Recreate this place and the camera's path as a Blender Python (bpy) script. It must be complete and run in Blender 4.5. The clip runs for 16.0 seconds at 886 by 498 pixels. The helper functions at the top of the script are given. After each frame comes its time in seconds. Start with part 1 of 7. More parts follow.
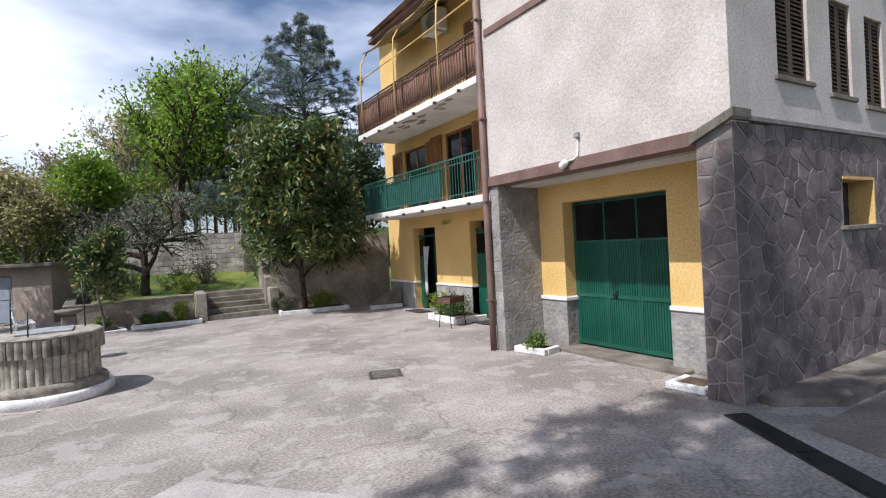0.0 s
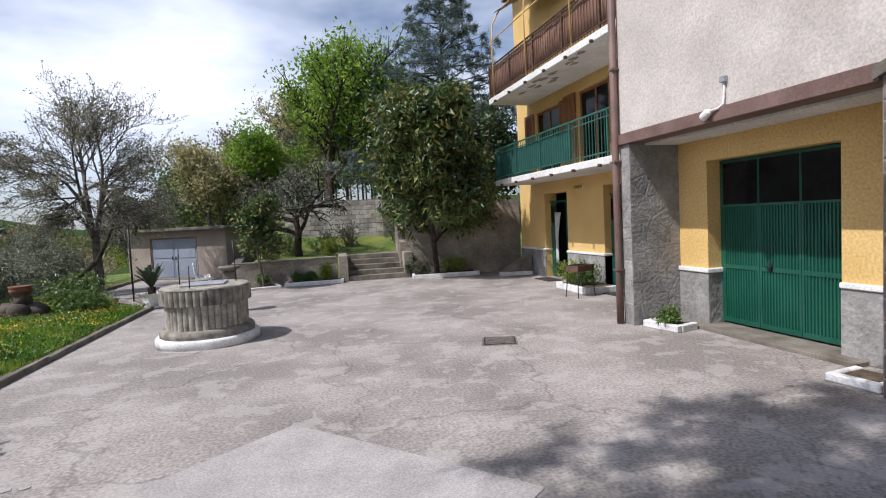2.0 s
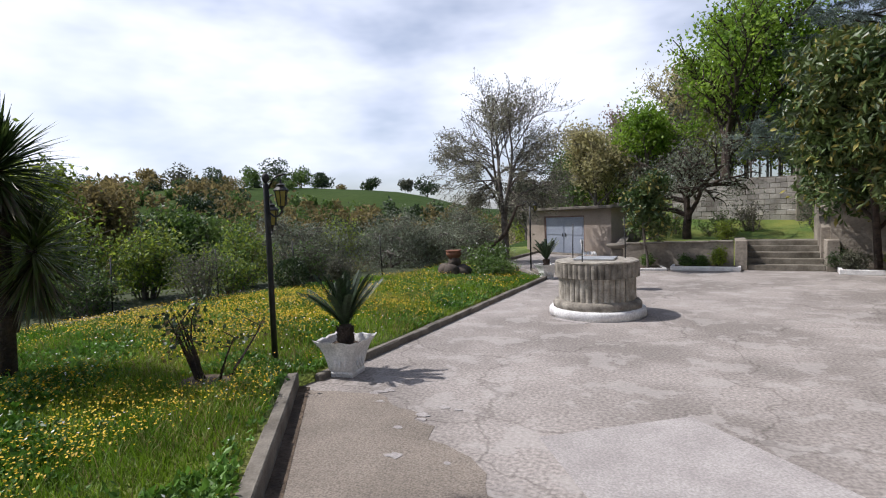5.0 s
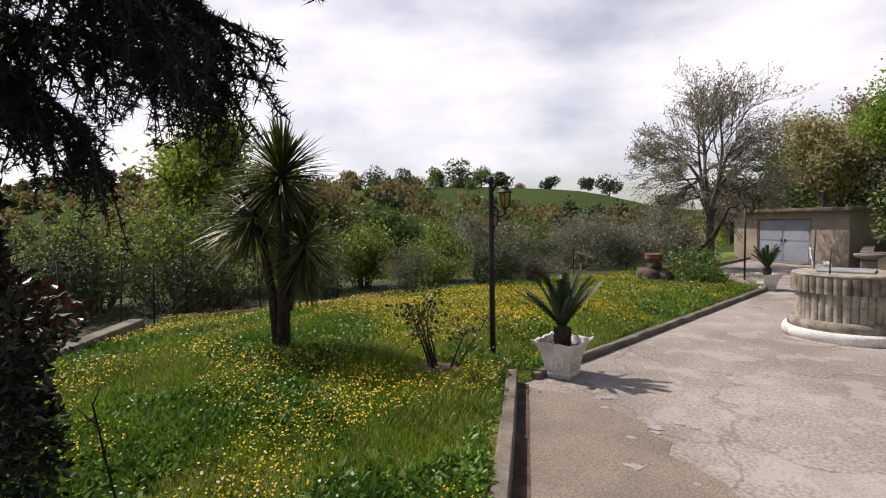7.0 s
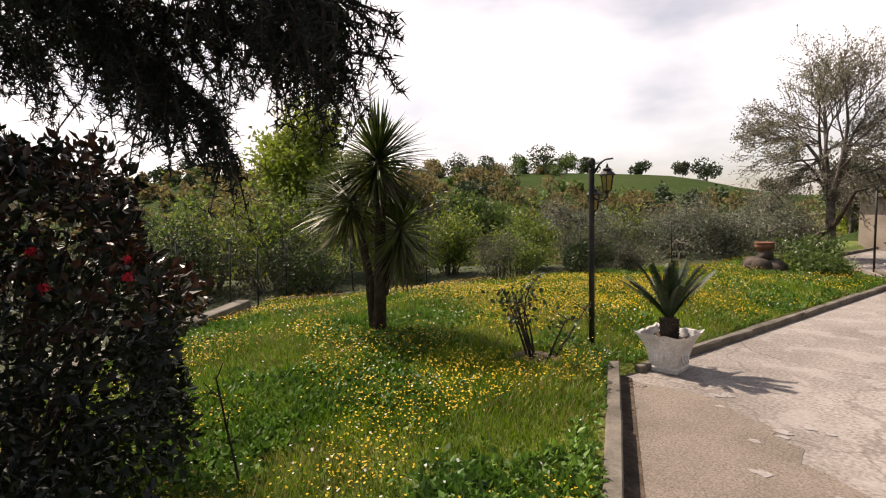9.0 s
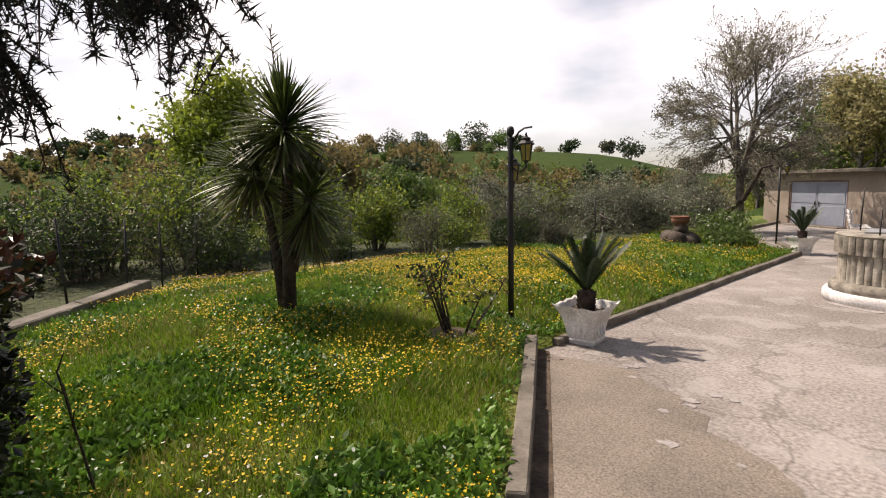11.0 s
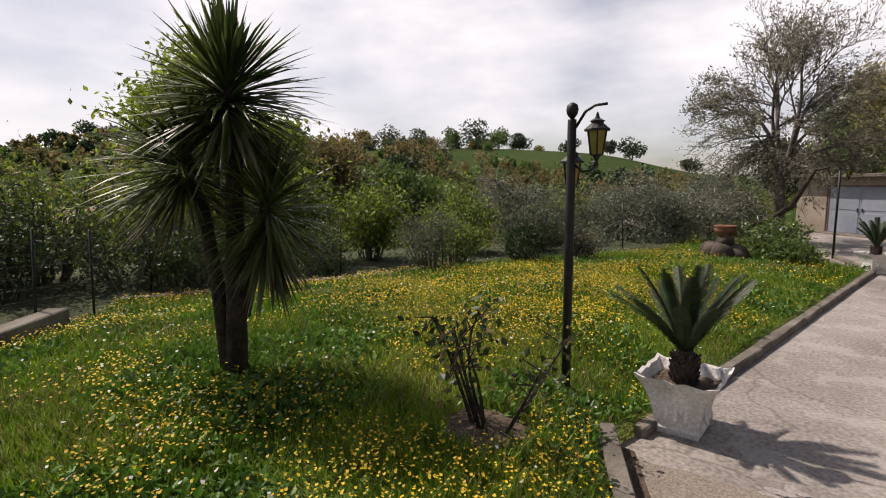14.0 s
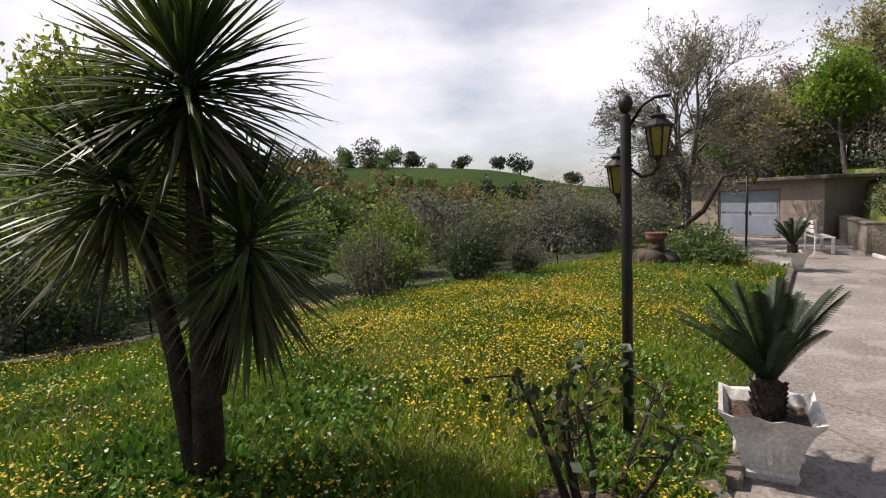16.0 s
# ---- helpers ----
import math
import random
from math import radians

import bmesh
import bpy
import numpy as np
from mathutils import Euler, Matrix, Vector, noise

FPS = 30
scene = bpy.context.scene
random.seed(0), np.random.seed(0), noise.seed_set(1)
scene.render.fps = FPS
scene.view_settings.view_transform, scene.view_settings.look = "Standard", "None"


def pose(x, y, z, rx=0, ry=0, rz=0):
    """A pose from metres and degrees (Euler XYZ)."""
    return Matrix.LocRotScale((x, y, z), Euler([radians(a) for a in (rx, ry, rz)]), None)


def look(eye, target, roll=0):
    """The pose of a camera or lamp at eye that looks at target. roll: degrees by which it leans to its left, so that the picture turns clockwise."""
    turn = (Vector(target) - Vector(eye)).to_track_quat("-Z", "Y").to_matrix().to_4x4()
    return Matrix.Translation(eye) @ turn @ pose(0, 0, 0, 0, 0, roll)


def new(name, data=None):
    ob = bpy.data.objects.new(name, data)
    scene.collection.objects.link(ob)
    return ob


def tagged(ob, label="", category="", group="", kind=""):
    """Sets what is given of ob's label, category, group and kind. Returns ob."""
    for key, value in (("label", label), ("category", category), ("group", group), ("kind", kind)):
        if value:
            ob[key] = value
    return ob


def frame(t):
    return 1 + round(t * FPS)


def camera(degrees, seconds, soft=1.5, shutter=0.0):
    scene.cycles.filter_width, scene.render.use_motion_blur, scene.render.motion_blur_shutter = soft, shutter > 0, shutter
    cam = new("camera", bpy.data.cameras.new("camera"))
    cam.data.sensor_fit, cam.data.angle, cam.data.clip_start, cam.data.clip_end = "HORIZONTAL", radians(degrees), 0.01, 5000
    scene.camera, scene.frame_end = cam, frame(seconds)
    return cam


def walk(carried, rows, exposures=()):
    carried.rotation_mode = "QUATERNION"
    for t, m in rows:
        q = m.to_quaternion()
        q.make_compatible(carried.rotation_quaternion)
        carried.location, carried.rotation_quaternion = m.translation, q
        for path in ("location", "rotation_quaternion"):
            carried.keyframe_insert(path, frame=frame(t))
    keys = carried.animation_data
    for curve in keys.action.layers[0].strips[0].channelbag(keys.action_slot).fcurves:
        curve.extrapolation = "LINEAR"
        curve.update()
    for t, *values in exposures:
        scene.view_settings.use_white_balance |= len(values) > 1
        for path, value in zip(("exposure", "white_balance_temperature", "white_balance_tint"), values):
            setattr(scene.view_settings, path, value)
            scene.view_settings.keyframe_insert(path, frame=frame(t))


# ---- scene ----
cam = camera(80, 16.0, soft=1.1)
PATH = [
    (0.0, pose(-1.331, 0.010, 2.012, 89.33, 3.12, -31.32)),
    (0.5, pose(-1.086, 0.069, 1.880, 91.53, 3.41, -25.38)),
    (1.0, pose(-0.885, 0.136, 1.867, 90.94, 3.62, -21.02)),
    (1.5, pose(-0.866, 0.118, 1.908, 88.68, 3.46, -18.65)),
    (2.0, pose(-0.833, 0.098, 1.924, 86.68, 2.88, -15.83)),
    (2.5, pose(-0.813, 0.199, 1.891, 85.40, 2.78, -12.37)),
    (3.0, pose(-0.853, 0.096, 1.915, 84.59, 2.48, -7.34)),
    (3.5, pose(-1.009, -0.027, 1.908, 84.48, 1.99, -1.70)),
    (4.0, pose(-1.068, 0.048, 1.904, 84.72, 1.62, 5.88)),
    (4.5, pose(-1.095, 0.257, 1.843, 85.55, 1.79, 14.42)),
    (5.0, pose(-1.054, 0.285, 1.845, 86.48, 1.94, 23.76)),
    (7.5, pose(-1.599, -0.098, 1.898, 86.97, 1.14, 46.77)),
    (8.0, pose(-1.664, -0.077, 1.865, 86.96, 1.31, 50.60)),
    (10.5, pose(-1.686, -0.123, 1.856, 84.09, 1.28, 50.71)),
    (11.0, pose(-1.760, 0.286, 1.779, 83.09, 1.08, 44.45)),
    (11.5, pose(-1.931, 0.583, 1.766, 82.43, 1.08, 42.55)),
    (12.0, pose(-2.127, 0.792, 1.781, 82.41, 1.25, 44.15)),
    (12.5, pose(-2.401, 1.044, 1.763, 82.48, 1.30, 45.43)),
    (13.0, pose(-2.718, 1.220, 1.790, 82.60, 1.05, 46.16)),
    (13.5, pose(-2.988, 1.412, 1.811, 82.66, 0.89, 46.04)),
    (14.0, pose(-3.341, 1.577, 1.832, 82.87, 0.28, 44.09)),
    (14.5, pose(-3.684, 1.647, 1.835, 83.72, 0.24, 41.59)),
    (15.0, pose(-4.006, 1.722, 1.851, 84.45, 0.75, 38.86)),
    (15.5, pose(-4.315, 1.745, 1.851, 84.75, 1.09, 35.77)),
    (16.0, pose(-4.634, 1.686, 1.824, 84.59, 2.44, 32.43)),
]
walk(cam, PATH, exposures=[
    (0.0, 0.36, 5800, 14), (1.5, 0.22, 5800, 14), (4.5, 0.18, 5850, 14), (6.5, 0.14, 6450, 17), (8.0, 0.12, 7100, 19), (10.4, 0.8, 7400, 20), (11.0, 0.36, 7100, 19), (13.0, 0.12, 6900, 18), (14.5, -0.02, 6750, 18), (16.0, 0.1, 6600, 17)])

# ---- light ----
SUN_DIR = Vector((1.0, 0.20, -1.45)).normalized()
sun = new("sun", bpy.data.lights.new("sun", "SUN"))
sun.data.energy, sun.data.angle, sun.data.color = 4.3, radians(0.55), (1.0, 0.93, 0.82)
sun.rotation_euler = SUN_DIR.to_track_quat("-Z", "Y").to_euler()

world = bpy.data.worlds.new("sky")
scene.world = world
world.use_nodes = True
wt = world.node_tree
wt.nodes.clear()
w_out = wt.nodes.new("ShaderNodeOutputWorld")
w_bg = wt.nodes.new("ShaderNodeBackground")
w_sky = wt.nodes.new("ShaderNodeTexSky")
w_sky.sky_type, w_sky.sun_disc = "NISHITA", False
w_sky.sun_elevation, w_sky.sun_rotation = math.asin(-SUN_DIR.z), math.atan2(-SUN_DIR.x, -SUN_DIR.y)
w_sky.air_density, w_sky.dust_density = 1.0, 1.2
w_co = wt.nodes.new("ShaderNodeTexCoord")
w_map = wt.nodes.new("ShaderNodeMapping")
w_map.inputs["Scale"].default_value = (1.0, 1.0, 2.6)
w_n = wt.nodes.new("ShaderNodeTexNoise")
w_n.inputs["Scale"].default_value, w_n.inputs["Detail"].default_value, w_n.inputs["Roughness"].default_value = 1.7, 5.0, 0.52
w_r = wt.nodes.new("ShaderNodeValToRGB")
w_r.color_ramp.elements[0].position, w_r.color_ramp.elements[1].position = 0.40, 0.70
# thin cloud thickens towards the sun
w_dot = wt.nodes.new("ShaderNodeVectorMath")
w_dot.operation = "DOT_PRODUCT"
w_dot.inputs[1].default_value = (-0.16, -0.02, -0.06)
w_add = wt.nodes.new("ShaderNodeMath")
w_add.operation = "ADD"
w_mix = wt.nodes.new("ShaderNodeMixRGB")
w_mix.inputs["Color2"].default_value = (11.8, 11.9, 12.3, 1)
wt.links.new(w_co.outputs["Generated"], w_map.inputs["Vector"])
wt.links.new(w_map.outputs["Vector"], w_n.inputs["Vector"])
wt.links.new(w_co.outputs["Generated"], w_dot.inputs[0])
wt.links.new(w_n.outputs["Fac"], w_add.inputs[0])
wt.links.new(w_dot.outputs["Value"], w_add.inputs[1])
wt.links.new(w_add.outputs["Value"], w_r.inputs["Fac"])
wt.links.new(w_r.outputs["Color"], w_mix.inputs["Fac"])
wt.links.new(w_sky.outputs["Color"], w_mix.inputs["Color1"])
wt.links.new(w_mix.outputs["Color"], w_bg.inputs["Color"])
w_bg.inputs["Strength"].default_value = 0.085
wt.links.new(w_bg.outputs["Background"], w_out.inputs["Surface"])


# ---- materials ----
def mat(name, a, b, scale=4.0, rough=0.8, bump=0.2, fine=40.0, metal=0.0, c=None, spread=(0.35, 0.65), vary=0.0, island=0.0, thin=0.0, dist=0.01, shade=(0.82, 1.16)):
    """Two colours mixed by coarse noise, darker specks by fine noise, relief from both. vary: change from object to object; island: from leaf to leaf."""
    m = bpy.data.materials.new(name)
    m.use_nodes = True
    t = m.node_tree
    bs = t.nodes["Principled BSDF"]
    co = t.nodes.new("ShaderNodeTexCoord")
    geo = t.nodes.new("ShaderNodeNewGeometry")
    n1 = t.nodes.new("ShaderNodeTexNoise")
    n1.inputs["Scale"].default_value, n1.inputs["Detail"].default_value = scale, 6.0
    n2 = t.nodes.new("ShaderNodeTexNoise")
    n2.inputs["Scale"].default_value, n2.inputs["Detail"].default_value = fine, 3.0
    t.links.new(geo.outputs["Position"], n1.inputs["Vector"])
    t.links.new(geo.outputs["Position"], n2.inputs["Vector"])
    r1 = t.nodes.new("ShaderNodeValToRGB")
    e = r1.color_ramp.elements
    e[0].position, e[1].position = spread
    e[0].color, e[1].color = (*a, 1), (*b, 1)
    if c:
        k = e.new(0.5)
        k.color = (*c, 1)
    t.links.new(n1.outputs["Fac"], r1.inputs["Fac"])
    out = r1.outputs["Color"]
    hsv = t.nodes.new("ShaderNodeHueSaturation")
    mr = t.nodes.new("ShaderNodeMapRange")
    mr.inputs["From Min"].default_value, mr.inputs["From Max"].default_value = 0.3, 0.7
    mr.inputs["To Min"].default_value, mr.inputs["To Max"].default_value = shade
    t.links.new(n2.outputs["Fac"], mr.inputs["Value"])
    val = mr.outputs["Result"]
    for amount, node, key in ((vary, "ShaderNodeObjectInfo", "Random"), (island, None, "Random Per Island")):
        if amount:
            src = t.nodes.new(node) if node else geo
            m2 = t.nodes.new("ShaderNodeMapRange")
            m2.inputs["To Min"].default_value, m2.inputs["To Max"].default_value = 1 - amount, 1 + amount
            t.links.new(src.outputs[key], m2.inputs["Value"])
            mul = t.nodes.new("ShaderNodeMath")
            mul.operation = "MULTIPLY"
            t.links.new(val, mul.inputs[0])
            t.links.new(m2.outputs["Result"], mul.inputs[1])
            val = mul.outputs["Value"]
    t.links.new(val, hsv.inputs["Value"])
    t.links.new(out, hsv.inputs["Color"])
    t.links.new(hsv.outputs["Color"], bs.inputs["Base Color"])
    bs.inputs["Roughness"].default_value, bs.inputs["Metallic"].default_value = rough, metal
    if bump:
        ad = t.nodes.new("ShaderNodeMath")
        ad.operation = "ADD"
        t.links.new(n1.outputs["Fac"], ad.inputs[0])
        t.links.new(n2.outputs["Fac"], ad.inputs[1])
        bp = t.nodes.new("ShaderNodeBump")
        bp.inputs["Strength"].default_value, bp.inputs["Distance"].default_value = bump, dist
        t.links.new(ad.outputs["Value"], bp.inputs["Height"])
        t.links.new(bp.outputs["Normal"], bs.inputs["Normal"])
    if thin:
        tr = t.nodes.new("ShaderNodeBsdfTranslucent")
        mx = t.nodes.new("ShaderNodeMixShader")
        mx.inputs["Fac"].default_value = thin
        t.links.new(hsv.outputs["Color"], tr.inputs["Color"])
        t.links.new(bs.outputs["BSDF"], mx.inputs[1])
        t.links.new(tr.outputs["BSDF"], mx.inputs[2])
        t.links.new(mx.outputs["Shader"], t.nodes["Material Output"].inputs["Surface"])
    return m


def concrete():
    """Old yard concrete: pale and dark stains, worn gritty areas, hairline cracks."""
    m = mat("yard_concrete", (0.215, 0.190, 0.170), (0.325, 0.290, 0.264), 0.6, 0.9, 0.6, 30, spread=(0.40, 0.60), shade=(0.62, 1.32))
    t = m.node_tree
    geo = [n for n in t.nodes if n.type == "NEW_GEOMETRY"][0]
    bs = t.nodes["Principled BSDF"]
    hsv = [n for n in t.nodes if n.type == "HUE_SAT"][0]
    # blotches of worn paste
    n3 = t.nodes.new("ShaderNodeTexNoise")
    n3.inputs["Scale"].default_value, n3.inputs["Detail"].default_value, n3.inputs["Roughness"].default_value = 1.9, 11.0, 0.68
    r3 = t.nodes.new("ShaderNodeValToRGB")
    r3.color_ramp.elements[0].position, r3.color_ramp.elements[1].position = 0.535, 0.56
    r3.color_ramp.elements[0].color, r3.color_ramp.elements[1].color = (0.0, 0.0, 0.0, 1), (0.44, 0.44, 0.44, 1)
    mx = t.nodes.new("ShaderNodeMixRGB")
    mx.inputs["Color2"].default_value = (0.41, 0.378, 0.352, 1)
    # cracks, bent by noise
    wob = t.nodes.new("ShaderNodeVectorMath")
    wob.operation = "ADD"
    vo = t.nodes.new("ShaderNodeTexVoronoi")
    vo.feature = "DISTANCE_TO_EDGE"
    vo.inputs["Scale"].default_value = 0.33
    rc = t.nodes.new("ShaderNodeValToRGB")
    rc.color_ramp.elements[0].position, rc.color_ramp.elements[1].position = 0.002, 0.008
    rc.color_ramp.elements[0].color, rc.color_ramp.elements[1].color = (0.38, 0.36, 0.34, 1), (1, 1, 1, 1)
    mc = t.nodes.new("ShaderNodeMixRGB")
    mc.blend_type, mc.inputs["Fac"].default_value = "MULTIPLY", 0.5
    n4 = t.nodes.new("ShaderNodeTexNoise")
    n4.inputs["Scale"].default_value, n4.inputs["Detail"].default_value = 1.4, 5.0
    t.links.new(geo.outputs["Position"], n3.inputs["Vector"])
    t.links.new(geo.outputs["Position"], n4.inputs["Vector"])
    t.links.new(geo.outputs["Position"], wob.inputs[0])
    t.links.new(n4.outputs["Color"], wob.inputs[1])
    t.links.new(wob.outputs["Vector"], vo.inputs["Vector"])
    t.links.new(vo.outputs["Distance"], rc.inputs["Fac"])
    t.links.new(n3.outputs["Fac"], r3.inputs["Fac"])
    t.links.new(r3.outputs["Color"], mx.inputs["Fac"])
    t.links.new(hsv.outputs["Color"], mx.inputs["Color1"])
    t.links.new(mx.outputs["Color"], mc.inputs["Color1"])
    t.links.new(rc.outputs["Color"], mc.inputs["Color2"])
    t.links.new(mc.outputs["Color"], bs.inputs["Base Color"])
    return m


M_YARD = concrete()
M_PATCH = mat("patch_concrete", (0.31, 0.283, 0.267), (0.385, 0.355, 0.337), 2.2, 0.9, 0.4, 55, spread=(0.36, 0.64), shade=(0.75, 1.2))
M_GRIT = mat("gritty_concrete", (0.175, 0.148, 0.12), (0.25, 0.212, 0.175), 1.3, 0.95, 0.9, 60, shade=(0.6, 1.35))
M_KERB = mat("old_kerb_concrete", (0.11, 0.096, 0.076), (0.22, 0.195, 0.16), 3.0, 0.92, 0.6, 40)
M_STUCCO = mat("white_roughcast", (0.47, 0.425, 0.385), (0.585, 0.535, 0.49), 1.3, 0.92, 0.3, 36, dist=0.015)
M_YELLOW = mat("yellow_paint", (0.62, 0.41, 0.14), (0.72, 0.49, 0.19), 0.9, 0.85, 0, 30)
M_WHITE = mat("white_paint", (0.66, 0.64, 0.61), (0.80, 0.79, 0.76), 2.5, 0.75, 0.2, 40)
M_SOFFIT = mat("soffit_paint", (0.62, 0.60, 0.56), (0.76, 0.75, 0.72), 1.2, 0.85, 0.15, 30)
M_PEEL = mat("peeled_render", (0.22, 0.20, 0.17), (0.36, 0.33, 0.29), 5.0, 0.95, 0.6, 40)
M_BROWN = mat("brown_paint", (0.13, 0.075, 0.06), (0.20, 0.125, 0.105), 2.0, 0.6, 0.15, 40)
M_STONE = mat("crazy_paving_stone", (0.10, 0.08, 0.077), (0.19, 0.157, 0.147), 3.5, 0.85, 0.7, 22, vary=0.28)
M_JOINT = mat("stone_joint_mortar", (0.19, 0.175, 0.165), (0.27, 0.25, 0.237), 6.0, 0.95, 0.5, 60)
M_SLATE = mat("rough_grey_cladding", (0.21, 0.20, 0.19), (0.33, 0.315, 0.295), 2.6, 0.9, 0.9, 18, vary=0.12, dist=0.02)
M_GREEN = mat("green_enamel", (0.006, 0.07, 0.043), (0.014, 0.10, 0.064), 1.6, 0.42, 0.05, 60)
M_GREEN_D = mat("green_rail_paint", (0.02, 0.095, 0.07), (0.036, 0.13, 0.098), 2.5, 0.55, 0.1, 50)
M_MESH_G = mat("green_screen_cloth", (0.014, 0.075, 0.062), (0.024, 0.10, 0.084), 3.0, 0.8, 0.2, 90)
M_MESH_B = mat("brown_screen_cloth", (0.17, 0.085, 0.055), (0.25, 0.14, 0.095), 2.0, 0.85, 0.2, 90)
M_WOOD = mat("shutter_wood", (0.20, 0.075, 0.025), (0.30, 0.125, 0.045), 3.0, 0.55, 0.2, 45)
M_DARKWOOD = mat("dark_shutter_wood", (0.055, 0.035, 0.022), (0.095, 0.06, 0.04), 3.0, 0.65, 0.2, 45)
M_IRON = mat("black_iron", (0.012, 0.012, 0.012), (0.03, 0.028, 0.025), 6.0, 0.5, 0.2, 60, metal=0.3)
M_RUST = mat("rusty_iron", (0.06, 0.035, 0.022), (0.14, 0.075, 0.045), 9.0, 0.85, 0.4, 60)
M_STEEL = mat("grey_steel", (0.30, 0.31, 0.32), (0.42, 0.43, 0.44), 4.0, 0.5, 0.1, 40, metal=0.4)
M_SHEDDOOR = mat("grey_door_paint", (0.22, 0.25, 0.31), (0.29, 0.32, 0.38), 1.8, 0.6, 0.1, 40)
M_SHED = mat("shed_render", (0.25, 0.205, 0.165), (0.36, 0.30, 0.25), 1.2, 0.92, 0.4, 30)
M_WALLR = mat("garden_wall_render", (0.17, 0.145, 0.115), (0.33, 0.29, 0.235), 1.3, 0.95, 0.7, 14, dist=0.03)
M_BRICKW = mat("whitewashed_brick", (0.36, 0.32, 0.28), (0.56, 0.52, 0.47), 2.2, 0.92, 0.4, 30, vary=0.22)
M_STEP = mat("mossy_step_stone", (0.11, 0.095, 0.072), (0.23, 0.205, 0.165), 3.0, 0.95, 0.6, 26, vary=0.12)
M_WELL = mat("weathered_well_stone", (0.21, 0.188, 0.15), (0.42, 0.385, 0.325), 5.0, 0.95, 0.7, 30, vary=0.16)
M_WELLDARK = mat("lichened_well_stone", (0.13, 0.115, 0.093), (0.29, 0.262, 0.217), 6.0, 0.95, 0.7, 30, vary=0.2)
M_WHITEBASE = mat("whitewashed_base", (0.55, 0.53, 0.52), (0.76, 0.75, 0.73), 3.5, 0.9, 0.4, 30)
M_POT = mat("white_pot_cement", (0.60, 0.58, 0.55), (0.80, 0.78, 0.75), 5.0, 0.8, 0.4, 40)
M_SOIL = mat("soil", (0.06, 0.042, 0.028), (0.13, 0.095, 0.065), 6.0, 1.0, 1.0, 30, dist=0.03)
M_TERRA = mat("old_terracotta", (0.12, 0.05, 0.032), (0.24, 0.105, 0.06), 5.0, 0.9, 0.5, 30)
M_TILE = mat("roof_tile", (0.16, 0.09, 0.065), (0.30, 0.18, 0.13), 4.0, 0.9, 0.5, 20, vary=0.2)
M_BARK = mat("grey_bark", (0.075, 0.06, 0.05), (0.19, 0.165, 0.14), 8.0, 0.95, 0.9, 40, dist=0.03)
M_BARKPALE = mat("pale_bark", (0.17, 0.15, 0.135), (0.31, 0.285, 0.26), 7.0, 0.9, 0.6, 40)
M_BARKDARK = mat("dark_bark", (0.028, 0.02, 0.015), (0.075, 0.052, 0.038), 9.0, 0.95, 1.0, 45, dist=0.04)
M_LAWN = mat("lawn_ground", (0.07, 0.125, 0.016), (0.17, 0.19, 0.032), 1.1, 0.95, 0.8, 25, dist=0.05)
M_FIELD = mat("hill_field", (0.025, 0.05, 0.009), (0.048, 0.075, 0.016), 0.05, 0.98, 0.6, 1.2, dist=0.2)
M_FIELD.node_tree.nodes["Principled BSDF"].inputs["Specular IOR Level"].default_value = 0.1
M_SCRUBFLOOR = mat("scrub_floor", (0.03, 0.042, 0.014), (0.06, 0.072, 0.026), 0.4, 0.98, 0.8, 8, dist=0.1)
M_BLADE = mat("grass_blade", (0.08, 0.19, 0.010), (0.22, 0.31, 0.022), 0.7, 0.55, 0, 3, island=0.45, thin=0.45)
M_BLADEDRY = mat("dry_grass_blade", (0.22, 0.20, 0.06), (0.36, 0.30, 0.12), 0.9, 0.8, 0, 3, island=0.3, thin=0.3)
M_PETAL = mat("yellow_petal", (0.66, 0.42, 0.005), (0.78, 0.56, 0.015), 2.0, 0.6, 0, 8, island=0.2, thin=0.3)
M_DAISY = mat("white_petal", (0.7, 0.7, 0.66), (0.8, 0.8, 0.76), 2.0, 0.6, 0, 8, thin=0.3)
M_WEED = mat("broad_weed_leaf", (0.07, 0.165, 0.018), (0.13, 0.25, 0.035), 1.2, 0.5, 0, 6, island=0.45, thin=0.3)


def leafmat(name, a, b, gloss=0.55, thin=0.35, island=0.4):
    return mat(name, a, b, 0.8, gloss, 0, 5, island=island, thin=thin)


M_L_OAK = leafmat("spring_leaf", (0.15, 0.27, 0.025), (0.28, 0.40, 0.045), thin=0.5)
M_L_MAG = leafmat("glossy_dark_leaf", (0.040, 0.080, 0.018), (0.12, 0.16, 0.042), 0.42, 0.2)
M_L_MAGY = leafmat("yellowing_leaf", (0.22, 0.20, 0.045), (0.33, 0.29, 0.075), 0.45, 0.3)
M_L_OLIVE = leafmat("olive_leaf", (0.14, 0.165, 0.105), (0.27, 0.295, 0.205), 0.6, 0.2)
M_L_CEDAR = leafmat("blue_needle", (0.085, 0.12, 0.10), (0.17, 0.215, 0.185), 0.7, 0.2)
# needle green darkened to near black, so shade is in the colour itself
M_L_FIR = leafmat("shaded_needle", (0.006, 0.010, 0.007), (0.016, 0.024, 0.014), 0.8, 0.05)
M_L_BUD = leafmat("grey_green_bud", (0.20, 0.19, 0.13), (0.34, 0.33, 0.24), 0.7, 0.3)
M_L_TAN = leafmat("tan_bud", (0.36, 0.33, 0.15), (0.50, 0.45, 0.25), 0.8, 0.6)
M_L_BROWN = leafmat("brown_bud", (0.16, 0.13, 0.05), (0.27, 0.215, 0.09), 0.8, 0.45)
